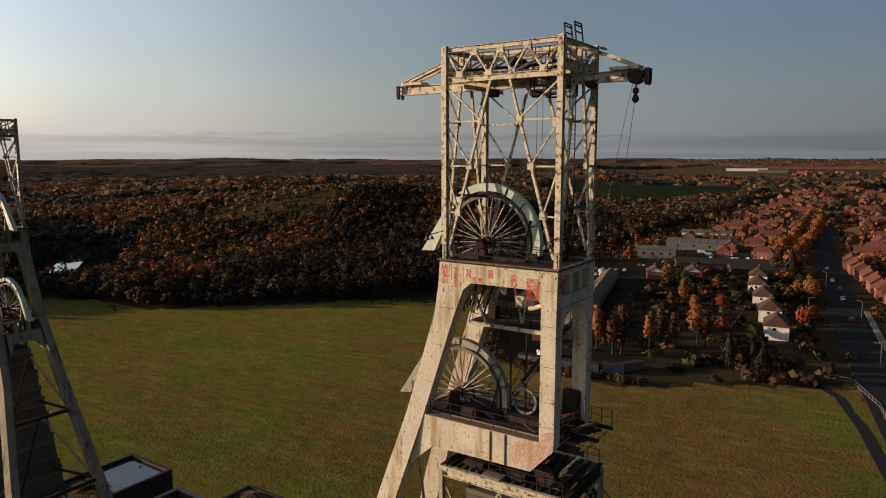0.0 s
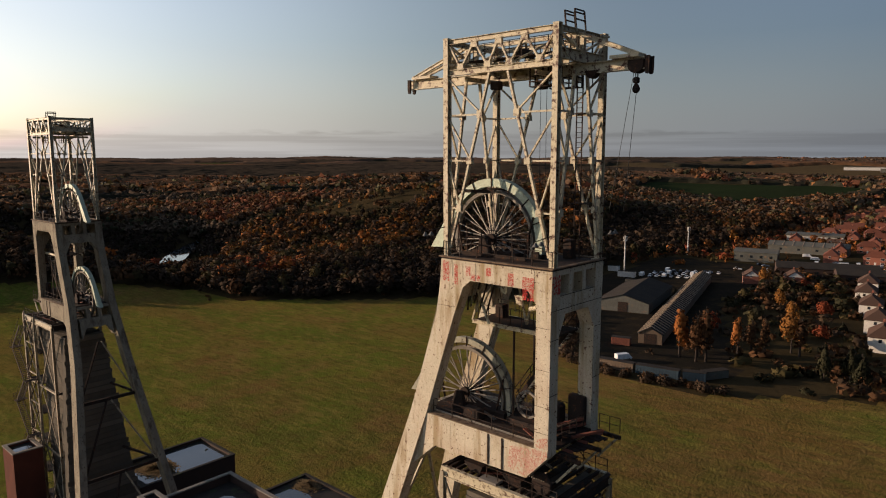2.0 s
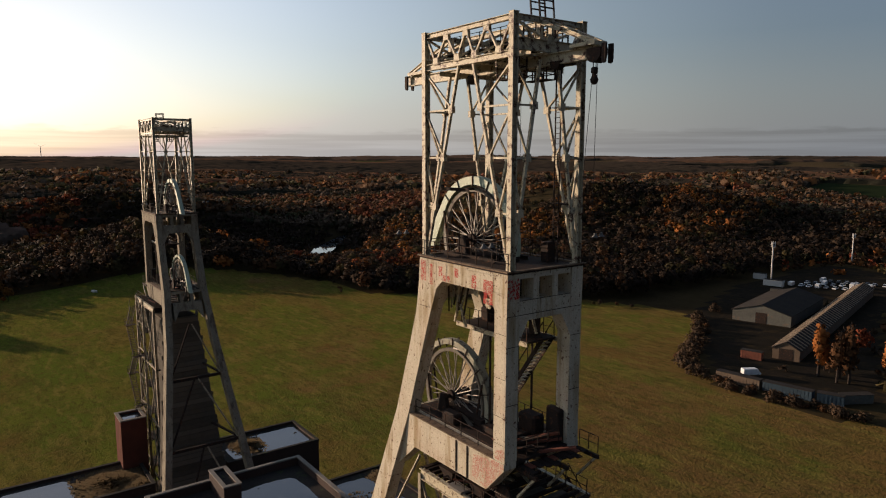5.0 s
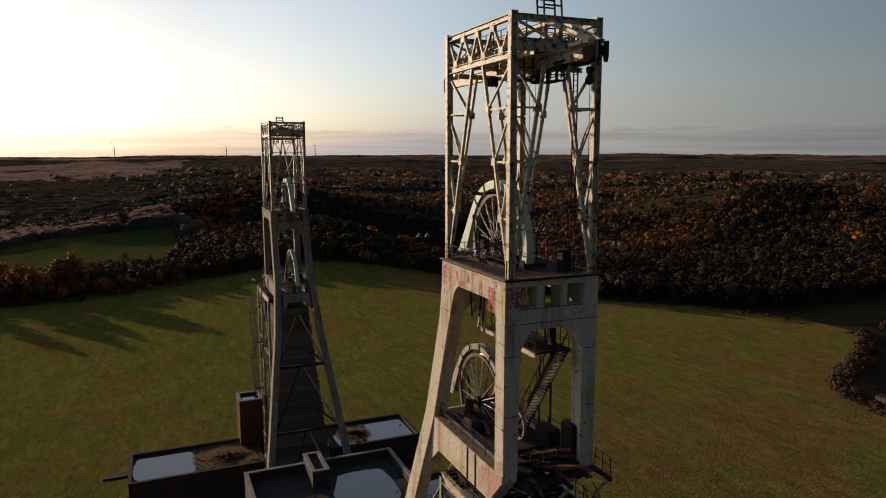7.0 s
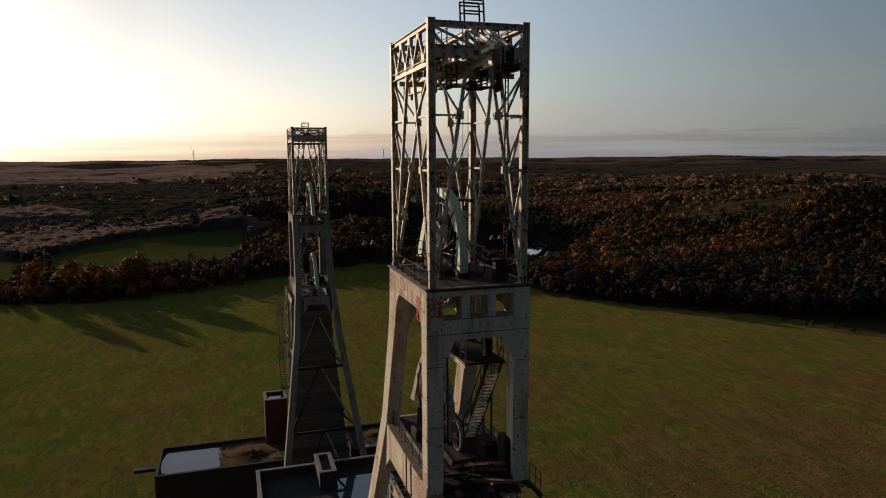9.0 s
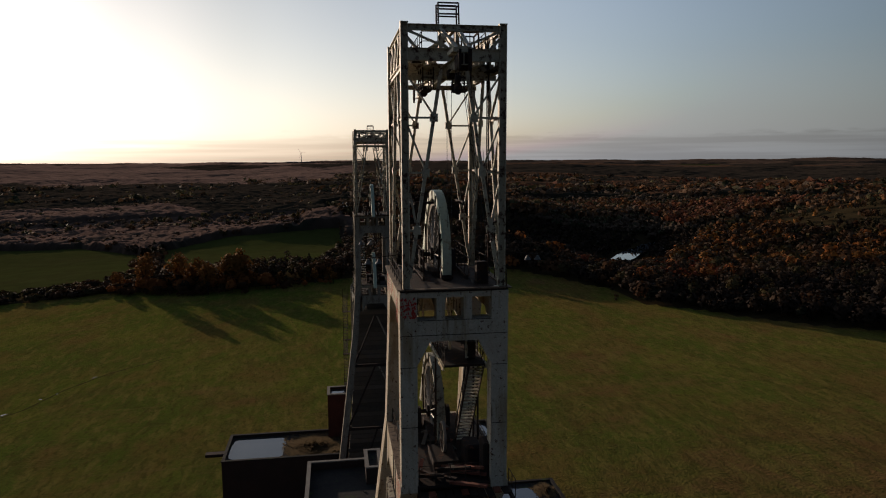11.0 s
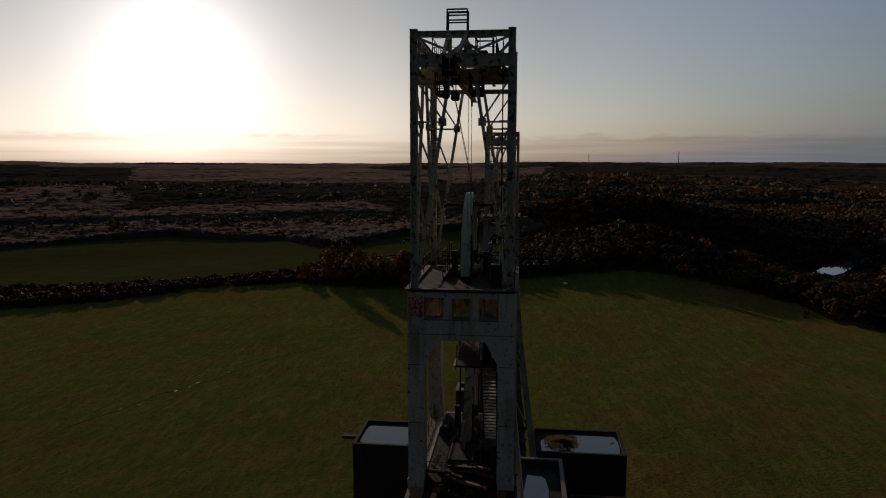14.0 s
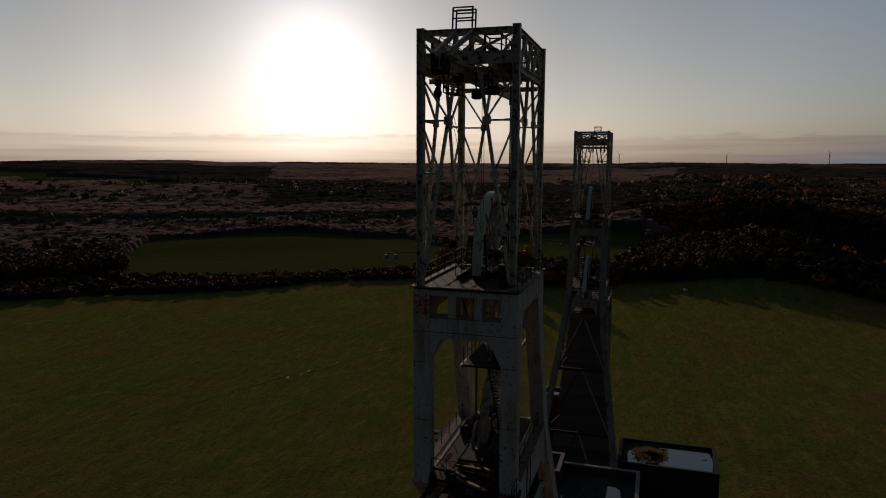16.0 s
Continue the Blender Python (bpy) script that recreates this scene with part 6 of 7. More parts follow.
# ---- trees ----
def leaf_mat(name, base, other, vary=0.14, through=0.14, haze_sheen=0.0):
    m = mat(name, base, other, 0.9, scale=40.0, fine=6, bump=0.0, islands=vary, objects=0.25, spec=0.05)
    # thin leaves let some light through
    nt = m.node_tree
    p, out = nt.nodes["Principled BSDF"], nt.nodes["Material Output"]
    tr, ms = nt.nodes.new("ShaderNodeBsdfTranslucent"), nt.nodes.new("ShaderNodeMixShader")
    ms.inputs["Fac"].default_value = through
    # sheen that imitates haze on the distant leaves
    p.inputs["Sheen Weight"].default_value, p.inputs["Sheen Roughness"].default_value, p.inputs["Sheen Tint"].default_value = haze_sheen, 0.5, (0.8, 0.62, 0.5, 1)
    nt.links.new(p.inputs["Base Color"].links[0].from_socket, tr.inputs["Color"])
    nt.links.new(p.outputs[0], ms.inputs[1])
    nt.links.new(tr.outputs[0], ms.inputs[2])
    nt.links.new(ms.outputs[0], out.inputs["Surface"])
    return m


LEAF = [
    leaf_mat("bare_twigs", (0.068, 0.044, 0.028), (0.050, 0.037, 0.024)),
    leaf_mat("brown_leaves", (0.102, 0.051, 0.025), (0.070, 0.040, 0.021)),
    leaf_mat("orange_leaves", (0.32, 0.118, 0.034), (0.23, 0.090, 0.029)),
    leaf_mat("olive_leaves", (0.069, 0.054, 0.023), (0.054, 0.043, 0.019)),
    leaf_mat("dark_conifer", (0.029, 0.029, 0.016), (0.038, 0.034, 0.019)),
    leaf_mat("rust_red_leaves", (0.217, 0.053, 0.024), (0.155, 0.048, 0.024)),
    leaf_mat("yellow_leaves", (0.239, 0.103, 0.024), (0.168, 0.075, 0.024)),
    # near-black leaf colour that carries the shade on wooded slopes
    leaf_mat("shade_dark_wood", (0.040, 0.027, 0.019), (0.030, 0.023, 0.017)),
]
# paler copies of the near leaves: distance haze is put into their colour
HAZY_LEAF = [
    leaf_mat("hazy_bare_wood", (0.115, 0.081, 0.054), (0.094, 0.070, 0.047), 0.08, 0.2, 0.03),
    leaf_mat("hazy_brown_wood", (0.159, 0.092, 0.051), (0.123, 0.077, 0.043), 0.08, 0.2, 0.03),
    leaf_mat("hazy_orange_wood", (0.227, 0.103, 0.040), (0.169, 0.084, 0.038), 0.08, 0.2, 0.03),
    leaf_mat("hazy_olive_wood", (0.103, 0.087, 0.040), (0.087, 0.081, 0.038), 0.08, 0.2, 0.03),
    leaf_mat("hazy_conifer_wood", (0.051, 0.059, 0.031), (0.063, 0.067, 0.034), 0.08, 0.2, 0.03),
    leaf_mat("hazy_red_wood", (0.227, 0.077, 0.040), (0.169, 0.074, 0.040), 0.08, 0.2, 0.03),
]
bark = mat("bark", (0.035, 0.027, 0.022), (0.05, 0.04, 0.033), 0.95, scale=0.6, spec=0.1)
npr = np.random.RandomState(11)


def tufts(centres, radii, heights, per, size, rs, conic=None, up=0.0):
    """Leaf clumps: per crown a number of small quads that face outward from a lumpy shell. Returns corner points (n, 4, 3)."""
    n = len(centres)
    lobes = rs.randn(n, 5, 3)
    lobes /= np.linalg.norm(lobes, axis=2, keepdims=True)
    lobes[:, :, 2] = np.abs(lobes[:, :, 2]) * 0.9 - 0.25
    pick = rs.randint(0, 5, (n, per))
    lobe = np.take_along_axis(lobes, pick[:, :, None].repeat(3, 2), 1) * 0.52
    d = rs.randn(n, per, 3)
    d /= np.linalg.norm(d, axis=2, keepdims=True)
    d[:, :, 2] = np.where(d[:, :, 2] < -0.75, -d[:, :, 2], d[:, :, 2])
    r = 0.55 * (0.72 + 0.5 * rs.rand(n, per, 1))
    q = lobe + d * r
    if conic is not None:
        k = np.clip(1.0 - (q[:, :, 2:3] + 0.6) / 1.6, 0.06, 1) * 1.1
        q = np.where(conic[:, None, None], np.concatenate([q[:, :, :2] * k, q[:, :, 2:]], 2), q)
    scale = np.stack([radii, radii, heights], 1)[:, None, :]
    p = centres[:, None, :] + q * scale
    nrm = d + 0.45 * rs.randn(n, per, 3)
    nrm /= np.linalg.norm(nrm, axis=2, keepdims=True)
    u = np.cross(nrm, rs.randn(n, per, 3))
    u /= np.linalg.norm(u, axis=2, keepdims=True) + 1e-9
    v = np.cross(nrm, u)
    s = (size * (0.6 + 0.8 * rs.rand(n, per, 1))) * np.asarray(radii)[:, None, None]
    corners = np.stack([p - u * s - v * s * 0.7, p + u * s * 0.8 - v * s, p + u * s + v * s * 0.8, p - u * s * 0.7 + v * s], 2)
    out = (corners - centres[:, None, None, :]) / scale[:, :, None, :]
    out /= np.linalg.norm(out, axis=3, keepdims=True) + 1e-9
    out = out + 0.55 * d[:, :, None, :] + np.array([0.0, 0.0, up])
    out /= np.linalg.norm(out, axis=3, keepdims=True) + 1e-9
    return corners.reshape(-1, 4, 3), out.reshape(-1, 3)


def quads(name, corners, slots, materials, normals=None):
    k = len(corners)
    me = bpy.data.meshes.new(name)
    me.vertices.add(4 * k)
    me.vertices.foreach_set("co", corners.reshape(-1).astype(np.float32))
    me.loops.add(4 * k)
    me.loops.foreach_set("vertex_index", np.arange(4 * k, dtype=np.int32))
    me.polygons.add(k)
    me.polygons.foreach_set("loop_start", np.arange(0, 4 * k, 4, dtype=np.int32))
    for m in materials:
        me.materials.append(m)
    me.polygons.foreach_set("material_index", np.asarray(slots, dtype=np.int32))
    me.update(calc_edges=True)
    if normals is not None:
        me.polygons.foreach_set("use_smooth", np.ones(k, dtype=bool))
        me.normals_split_custom_set_from_vertices(normals)
    return me


def make_tree(name, label, leaf, height, radius, per, seed, form="round"):
    """A tapered trunk with limbs and an uneven crown of leaf clumps."""
    rs = np.random.RandomState(seed)
    t = thing(name, (0, 0, 0), label=label, category="tree")
    bm = B()
    trunk_h = height * (0.45 if form == "round" else 0.8)
    k = 7
    rings = []
    for z, r in ((-0.4, 0.05), (trunk_h * 0.3, 0.036), (trunk_h * 0.7, 0.026), (trunk_h, 0.012)):
        rings.append([(r * height * 0.6 * math.cos(6.283 * i / k) + 0.04 * z * math.sin(seed + z), r * height * 0.6 * math.sin(6.283 * i / k), z) for i in range(k)])
    loft(bm, rings)
    for i in range(7):
        a = rs.rand() * 6.28
        z0 = trunk_h * (0.45 + 0.5 * rs.rand())
        reach = radius * (0.75 if form == "round" else 0.35) * (0.6 + 0.5 * rs.rand())
        bar(bm, (0, 0, z0), (reach * math.cos(a), reach * math.sin(a), z0 + height * (0.2 + 0.15 * rs.rand())), height * 0.014, n=5)
    part("trunk", bm, bark, t)
    lift = {"round": 0.53, "column": 0.46, "cone": 0.46, "bush": 0.45}[form]
    vert = {"round": 0.47, "column": 0.56, "cone": 0.56, "bush": 0.6}[form]
    c, cn = tufts(np.array([[0, 0, height * lift]]), np.array([radius]), np.array([height * vert]), per, 0.095 if form != "column" else 0.17, rs, np.array([form == "cone"]))
    me = quads("crown", c, np.zeros(len(c)), [leaf], cn)
    ob = new("crown", me)
    ob.parent = t
    return t


SPECIES = [
    make_tree("oak_tree", "brown-leaved autumn oak at the meadow's edge", LEAF[1], 10, 4.6, 460, 1),
    make_tree("beech_tree", "orange autumn beech at the meadow's edge", LEAF[2], 9, 4.2, 460, 2),
    make_tree("bare_tree", "nearly bare grey-brown tree", LEAF[0], 10, 4.4, 300, 3),
    make_tree("willow_tree", "olive green willow at the meadow edge", LEAF[3], 8, 4.4, 460, 4),
    make_tree("cherry_tree", "rust red autumn cherry tree", LEAF[5], 6.5, 3.2, 400, 5),
    make_tree("poplar_tree", "tall narrow orange autumn poplar", LEAF[2], 13, 2.0, 420, 6, "column"),
    make_tree("birch_tree", "amber autumn birch with a ragged crown", LEAF[6], 11, 3.2, 430, 7),
    make_tree("conifer_tree", "dense dark green conifer", LEAF[4], 10, 3.6, 560, 8, "cone"),
    make_tree("hawthorn_bush", "low brown hawthorn bush in a hedge", LEAF[1], 3.0, 2.2, 170, 9, "bush"),
    make_tree("elder_bush", "low grey bare bush in a hedge", LEAF[0], 2.6, 2.0, 140, 10, "bush"),
    make_tree("poplar_tree", "tall narrow bare poplar", LEAF[1], 13, 1.9, 300, 12, "column"),
]
GROUPS = ["hedge trees", "hedge trees", "hedge trees", "hedge trees", "garden trees", "poplars", "birches", "conifers", "hedge bushes", "hedge bushes", "poplars"]
for s, g in zip(SPECIES, GROUPS):
    tagged(s, group=g)
stood = set()
trng = random.Random(3)


GROWN = (0.32, 0.46, 0.35, 0.33, 1.05, 1.0, 0.95, 0.88, 0.49, 0.85, 1.1)     # how far each kind has grown


def plant(k, x, y, size=1.0):
    size *= GROWN[k]
    sx = size * trng.uniform(0.85, 1.15)
    m = pose(x, y, terrain(x, y) - 0.1, 0, 0, trng.uniform(0, 360)) @ Matrix.Diagonal((sx, sx, size * trng.uniform(0.85, 1.2), 1))
    if k in stood:
        first = SPECIES[k].scale
        copy_thing(SPECIES[k], m @ Matrix.Diagonal((1 / first.x, 1 / first.y, 1 / first.z, 1)))
    else:
        stood.add(k)
        SPECIES[k].matrix_basis = m


# the belt round the meadow: first trees one by one
west = MEADOW[23:] + MEADOW[:8]
for (x0, y0), (x1, y1) in zip(west, west[1:]):
    L = math.hypot(x1 - x0, y1 - y0)
    ox, oy = (y1 - y0) / L, -(x1 - x0) / L
    if (x0 + x1) / 2 + ox > -180 and ox > 0:
        ox, oy = -ox, -oy
    if ox > 0 and (x0 + x1) / 2 < -200:
        ox, oy = -ox, -oy
    for i in range(int(L / 7)):
        t = (i + trng.random()) / (L / 7)
        off = trng.uniform(4, 11)
        k = trng.choice((0, 0, 2, 3, 8, 2, 9))
        ym = y0 + (y1 - y0) * t
        big = 0.42 if ym < -95 else 1.15 if ym < -10 else 0.5 if ym < 70 else 0.75
        plant(k, x0 + (x1 - x0) * t + ox * off, ym + oy * off, big * (trng.uniform(0.7, 1.15) if k != 8 else 1.2))
# the copse on the meadow's western side
for i in range(105):
    y = trng.uniform(-84, 34)
    plant(trng.choice((1, 0, 1, 2, 0, 6)), -366 + 14 * math.sin((y + 84) / 118 * 3.14) + trng.uniform(-15, 9), y, trng.uniform(1.7, 2.1) * (1.0 if -66 < y < 0 else 0.6 if y < 0 else 0.38))
for i in range(40):
    y = trng.uniform(-80, 10)
    plant(8, -352 + 12 * math.sin((y + 84) / 118 * 3.14) + trng.uniform(-12, 2), y, trng.uniform(1.8, 2.6))
# hedge round the yard
hedge = [(-146, 248), (-128, 222), (-113, 190), (-100, 182), (-88, 179.5), (-72, 181), (-58, 184)]
for (x0, y0), (x1, y1) in zip(hedge, hedge[1:]):
    L = math.hypot(x1 - x0, y1 - y0)
    for i in range(int(L / 1.1)):
        t = (i + trng.random()) / (L / 1.1)
        plant(trng.choice((8, 9, 9)), x0 + (x1 - x0) * t + trng.uniform(-2.5, 2.5) + 1.5, y0 + (y1 - y0) * t + trng.uniform(-2, 2) + 1.5, trng.uniform(0.8, 1.5))
POPLARS = [(-80.4, 211, 5, 1.1), (-76, 214, 10, 1.0), (-74.4, 209, 10, 1.05), (-72, 211, 10, 1.1), (-67, 224, 5, 0.95), (-64, 227.4, 10, 0.9), (-61, 231, 10, 0.8), (-52, 236, 10, 1.0)]
GARDEN_TREES = [(-80, 217, 0, 0.9), (-55, 238, 6, 1.25), (-70, 224, 0, 0.7), (-70, 238, 2, 1.0), (-92, 240, 1, 0.7), (-84, 246, 4, 1.1), (-52, 262, 4, 0.8), (-66, 280, 6, 0.9),
    (-76, 300, 6, 0.9), (-60, 300, 4, 1.0), (-70, 336, 6, 0.8), (-98, 352, 6, 0.9), (-80, 352, 4, 1.0), (-26, 282, 4, 1.2), (-30, 330, 6, 1.1), (-36, 338, 6, 0.9),
    (-54, 404, 1, 1.7), (-146, 262, 9, 1.6), (-150, 268, 0, 0.8), (-205, 370, 1, 1.2), (-215, 380, 1, 1.0), (-64, 250, 0, 0.8)]
EVERGREENS = [(-82, 218, 7, 0.8), (-40, 214, 7, 1.1), (-34, 216, 7, 1.2), (-30, 210, 7, 1.0), (-25, 216, 2, 1.0), (-22, 222, 2, 1.0), (-14, 224, 2, 0.9), (-18, 236, 9, 1.4),
    (-44, 252, 3, 0.9), (-62, 256, 3, 0.8), (-74, 262, 2, 1.0), (-84, 330, 3, 0.8), (-46, 396, 7, 1.6), (-92, 300, 3, 0.8), (-100, 320, 3, 0.7), (-144, 280, 8, 1.4),
    (-120, 300, 7, 0.5), (-90, 270, 2, 1.0), (-48, 275, 7, 0.6), (-58, 318, 3, 0.7), (-10, 240, 9, 1.5), (-72, 250, 9, 1.5)]
for x, y, k, s in POPLARS + GARDEN_TREES + EVERGREENS:
    plant(k, x, y, s)
for i in range(34):
    x, y = trng.uniform(-96, -8), trng.uniform(236, 372)
    if abs(x + 110 - (y - 283) * -0.25) < 9 or any(abs(x - a) < 9 and abs(y - b) < 11 for a, b in ((-34, 262), (-40, 289), (-47, 317), (-54, 346), (-107, 362), (-90, 372))) or x > -8 - (y - 200) * 0.12 - 9:
        continue
    plant(trng.choice((8, 9, 3, 2, 9, 8, 0)), x, y, trng.uniform(0.5, 0.9))
# the big avenue beside the main road
plant(3, -53, 424, 1.9)
for i in range(30):
    y = 438 + i * 14
    for off in (0, -11):
        plant(1 if trng.random() < 0.85 else 0, -49 + off - (y - 420) * 0.05 + trng.uniform(-2, 2), y + off * 0.5, trng.uniform(2.2, 2.7))
# gardens between the houses
for i in range(130):
    x, y = trng.uniform(-160, 130), trng.uniform(430, 820)
    if abs(x + 34 + (y - 460) * 0.09) > 13:
        plant(trng.choice((0, 1, 2, 3, 4, 2, 0, 3, 9)), x, y, trng.uniform(0.5, 0.95))
for i in range(45):
    x, y = trng.uniform(12, 110), trng.uniform(200, 440)
    plant(trng.choice((0, 1, 2, 3, 4)), x, y, trng.uniform(0.5, 0.9))


def open_land(x, y, d):
    for m, poly in FIELDS + YARDS:
        if inside(poly, x, y):
            return True
    if inside(MEADOW, x, y):
        return True
    if x > -185 and 180 < y < 1260 and x < 560:
        return True
    u, v = -(x + 646) * 0.8 + (y - 338) * 0.6, (x + 646) * 0.6 + (y - 338) * 0.8
    if abs(u) < 96 and abs(v) < 16 - 0.04 * abs(u):
        return True
    return False


HEATH = [(-700, 478), (-545, 488), (-515, 560), (-560, 650), (-690, 640), (-730, 560)]


# hillside turned from the sun; its shade is put into the leaf colours
SHADED_SLOPE = [(-500, 95), (-700, 105), (-775, 190), (-800, 300), (-790, 420), (-700, 440), (-585, 370), (-500, 260)]


def stand(x, y, d, r):
    """What grows at a place: leaf kind, height and spread factors, or None for a gap."""
    thick = noise.noise(Vector((x / 210, y / 210, 2.2))) + 0.4 * noise.noise(Vector((x / 70, y / 70, 5.0)))
    patch = noise.noise(Vector((x / 130, y / 130, 8.0))) + 0.5 * noise.noise(Vector((x / 45, y / 45, 3.0)))
    turn = math.degrees(math.atan2(y - 40, x + 20)) % 360
    tall = r.random()
    # towards the low sun a sheened canopy sheet imitates hazy woods: only taller trees stand out of it
    if y < 40 and d > 600 and r.random() < 0.8:
        return None
    # the shallow valley in front of the pond, and the open heath on the hill
    if -615 < x < -440 and abs(y + x * 0.515) < 14 + (-430 - x) * 0.1:
        return None
    if inside(HEATH, x, y):
        if r.random() < 0.72:
            return None
        return r.choice((3, 3, 6, 0, 1)) if d < 800 else r.choice((3, 1, 2)), 0.75, 0.8
    if -880 < x < -730 and 440 < y < 610 and patch > -0.35:
        return r.choice((5, 5, 2, 1)), 1.05, 1.0
    if inside(SHADED_SLOPE, x, y):
        # terrain shade painted in with near-black leaf kinds
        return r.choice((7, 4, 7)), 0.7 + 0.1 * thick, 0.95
    # long ridges: sunlit tops put in as pale and orange leaves, shaded sides as dark
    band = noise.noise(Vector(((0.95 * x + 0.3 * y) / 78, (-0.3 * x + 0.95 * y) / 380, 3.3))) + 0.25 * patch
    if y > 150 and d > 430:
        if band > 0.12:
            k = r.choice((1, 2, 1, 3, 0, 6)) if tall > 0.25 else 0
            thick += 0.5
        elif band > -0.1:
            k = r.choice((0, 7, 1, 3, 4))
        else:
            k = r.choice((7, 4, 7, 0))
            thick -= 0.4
        if d > 900 and patch > 0.2:
            k = r.choice((1, 2, 5, 3))
    elif d > 860:
        k = r.choice((0, 0, 1, 3)) if patch > -0.25 else r.choice((4, 4, 3))
    elif y > 60 and x < -300:
        k = r.choice((0, 1, 7, 0, 3)) if patch < 0.15 else r.choice((1, 5, 0, 2))
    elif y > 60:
        # unlit side of the near wood, darkened by leaf colour; taller trees stay lighter
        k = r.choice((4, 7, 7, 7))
        if tall > 0.86:
            k = r.choice((0, 0, 3, 1))
    else:
        k = r.choice((0, 1, 0, 3, 1)) if patch > -0.2 else r.choice((0, 4, 3, 7))
    size = 0.72 + 0.5 * max(-0.5, thick) + (0.4 * r.random() if tall > 0.82 else 0.0)
    if y < -75 and d < 440:
        size *= 0.42
    if -640 < x < -380 and abs(y + x * 0.515) < 46:
        size *= 0.45
    return k, max(0.25, size), 1.0


def wood(name, label, r0, r1, step, per, size, h, seed, leaves=None):
    rs = np.random.RandomState(seed)
    r = random.Random(seed)
    C, R, H, K, cone = [], [], [], [], []
    rr = r0
    while rr < r1:
        st = step * (0.75 + 0.5 * (rr - r0) / (r1 - r0))
        n = int(2 * math.pi * rr / st)
        for i in range(n):
            a = 2 * math.pi * (i + r.random()) / n
            d = rr + st * r.uniform(-0.5, 0.5)
            deg = math.degrees(a)
            if not 60 < deg < 264 or (not 82 < deg < 238 and r.random() < 0.6):
                continue
            x, y = -20 + d * math.cos(a), 40 + d * math.sin(a)
            if open_land(x, y, d):
                continue
            got = stand(x, y, d, r)
            if got is None:
                continue
            k, tall, wide = got
            if leaves:
                k = {6: 2, 7: 0}.get(k, k)
            hh = h * tall * r.uniform(0.88, 1.14)
            rad = step * r.uniform(0.52, 0.8) * wide * (0.72 if k == 4 else 1.0)
            C.append((x, y, terrain(x, y) + hh * 0.52)), R.append(rad), H.append(hh * 0.55), K.append(k), cone.append(k == 4 and d < 1900)
        rr += st * 0.85
    c, cn = tufts(np.array(C), np.array(R), np.array(H), per, size, rs, np.array(cone), 0.9)
    me = quads(name, c, np.repeat(K, per), leaves or LEAF, cn)
    return tagged(new(name, me), label, "woodland", kind="stuff")


wood("meadow_woods", "mixed autumn woodland of brown and orange trees, coloured dark on shaded slopes", 245, 470, 6.6, 100, 0.13, 10.5, 21)
wood("near_woods", "mixed autumn woodland of brown and orange trees, coloured dark on shaded slopes", 470, 800, 8.5, 34, 0.19, 10.5, 24)
wood("middle_woods", "mixed autumn woodland on the slopes", 800, 1150, 11.0, 20, 0.24, 11.0, 22, leaves=HAZY_LEAF)
wood("tall_trees", "taller autumn trees that stand over the distant woods", 1150, 1900, 30.0, 14, 0.2, 15.5, 25, leaves=HAZY_LEAF)
CANOPY = [
    mat("autumn_canopy", (0.085, 0.048, 0.026), (0.125, 0.062, 0.028), 0.95, scale=70.0, fine=6, bump=0.0, third=(0.135, 0.056, 0.022), third_amount=0.25, spec=0.0),
    mat("conifer_canopy", (0.020, 0.021, 0.014), (0.030, 0.027, 0.018), 0.95, scale=90.0, fine=7, bump=0.0, spec=0.0),
    mat("bare_canopy", (0.088, 0.058, 0.038), (0.060, 0.043, 0.030), 0.95, scale=110.0, fine=8, bump=0.0, third=(0.09, 0.048, 0.025), third_amount=0.2, spec=0.0),
    # woods towards the sun: pinkish sheen imitates their backlit haze
    mat("backlit_haze_canopy", (0.060, 0.042, 0.030), (0.034, 0.026, 0.020), 0.95, scale=130.0, fine=9, bump=0.0, third=(0.028, 0.028, 0.019), third_amount=0.35, spec=0.0),
]
for m in CANOPY:
    p = m.node_tree.nodes["Principled BSDF"]
    # strong sheen on the sunward canopy only, in place of haze
    p.inputs["Sheen Weight"].default_value, p.inputs["Sheen Roughness"].default_value, p.inputs["Sheen Tint"].default_value = (0.12 if m is CANOPY[3] else 0.02), 0.5, (0.64, 0.45, 0.42, 1)


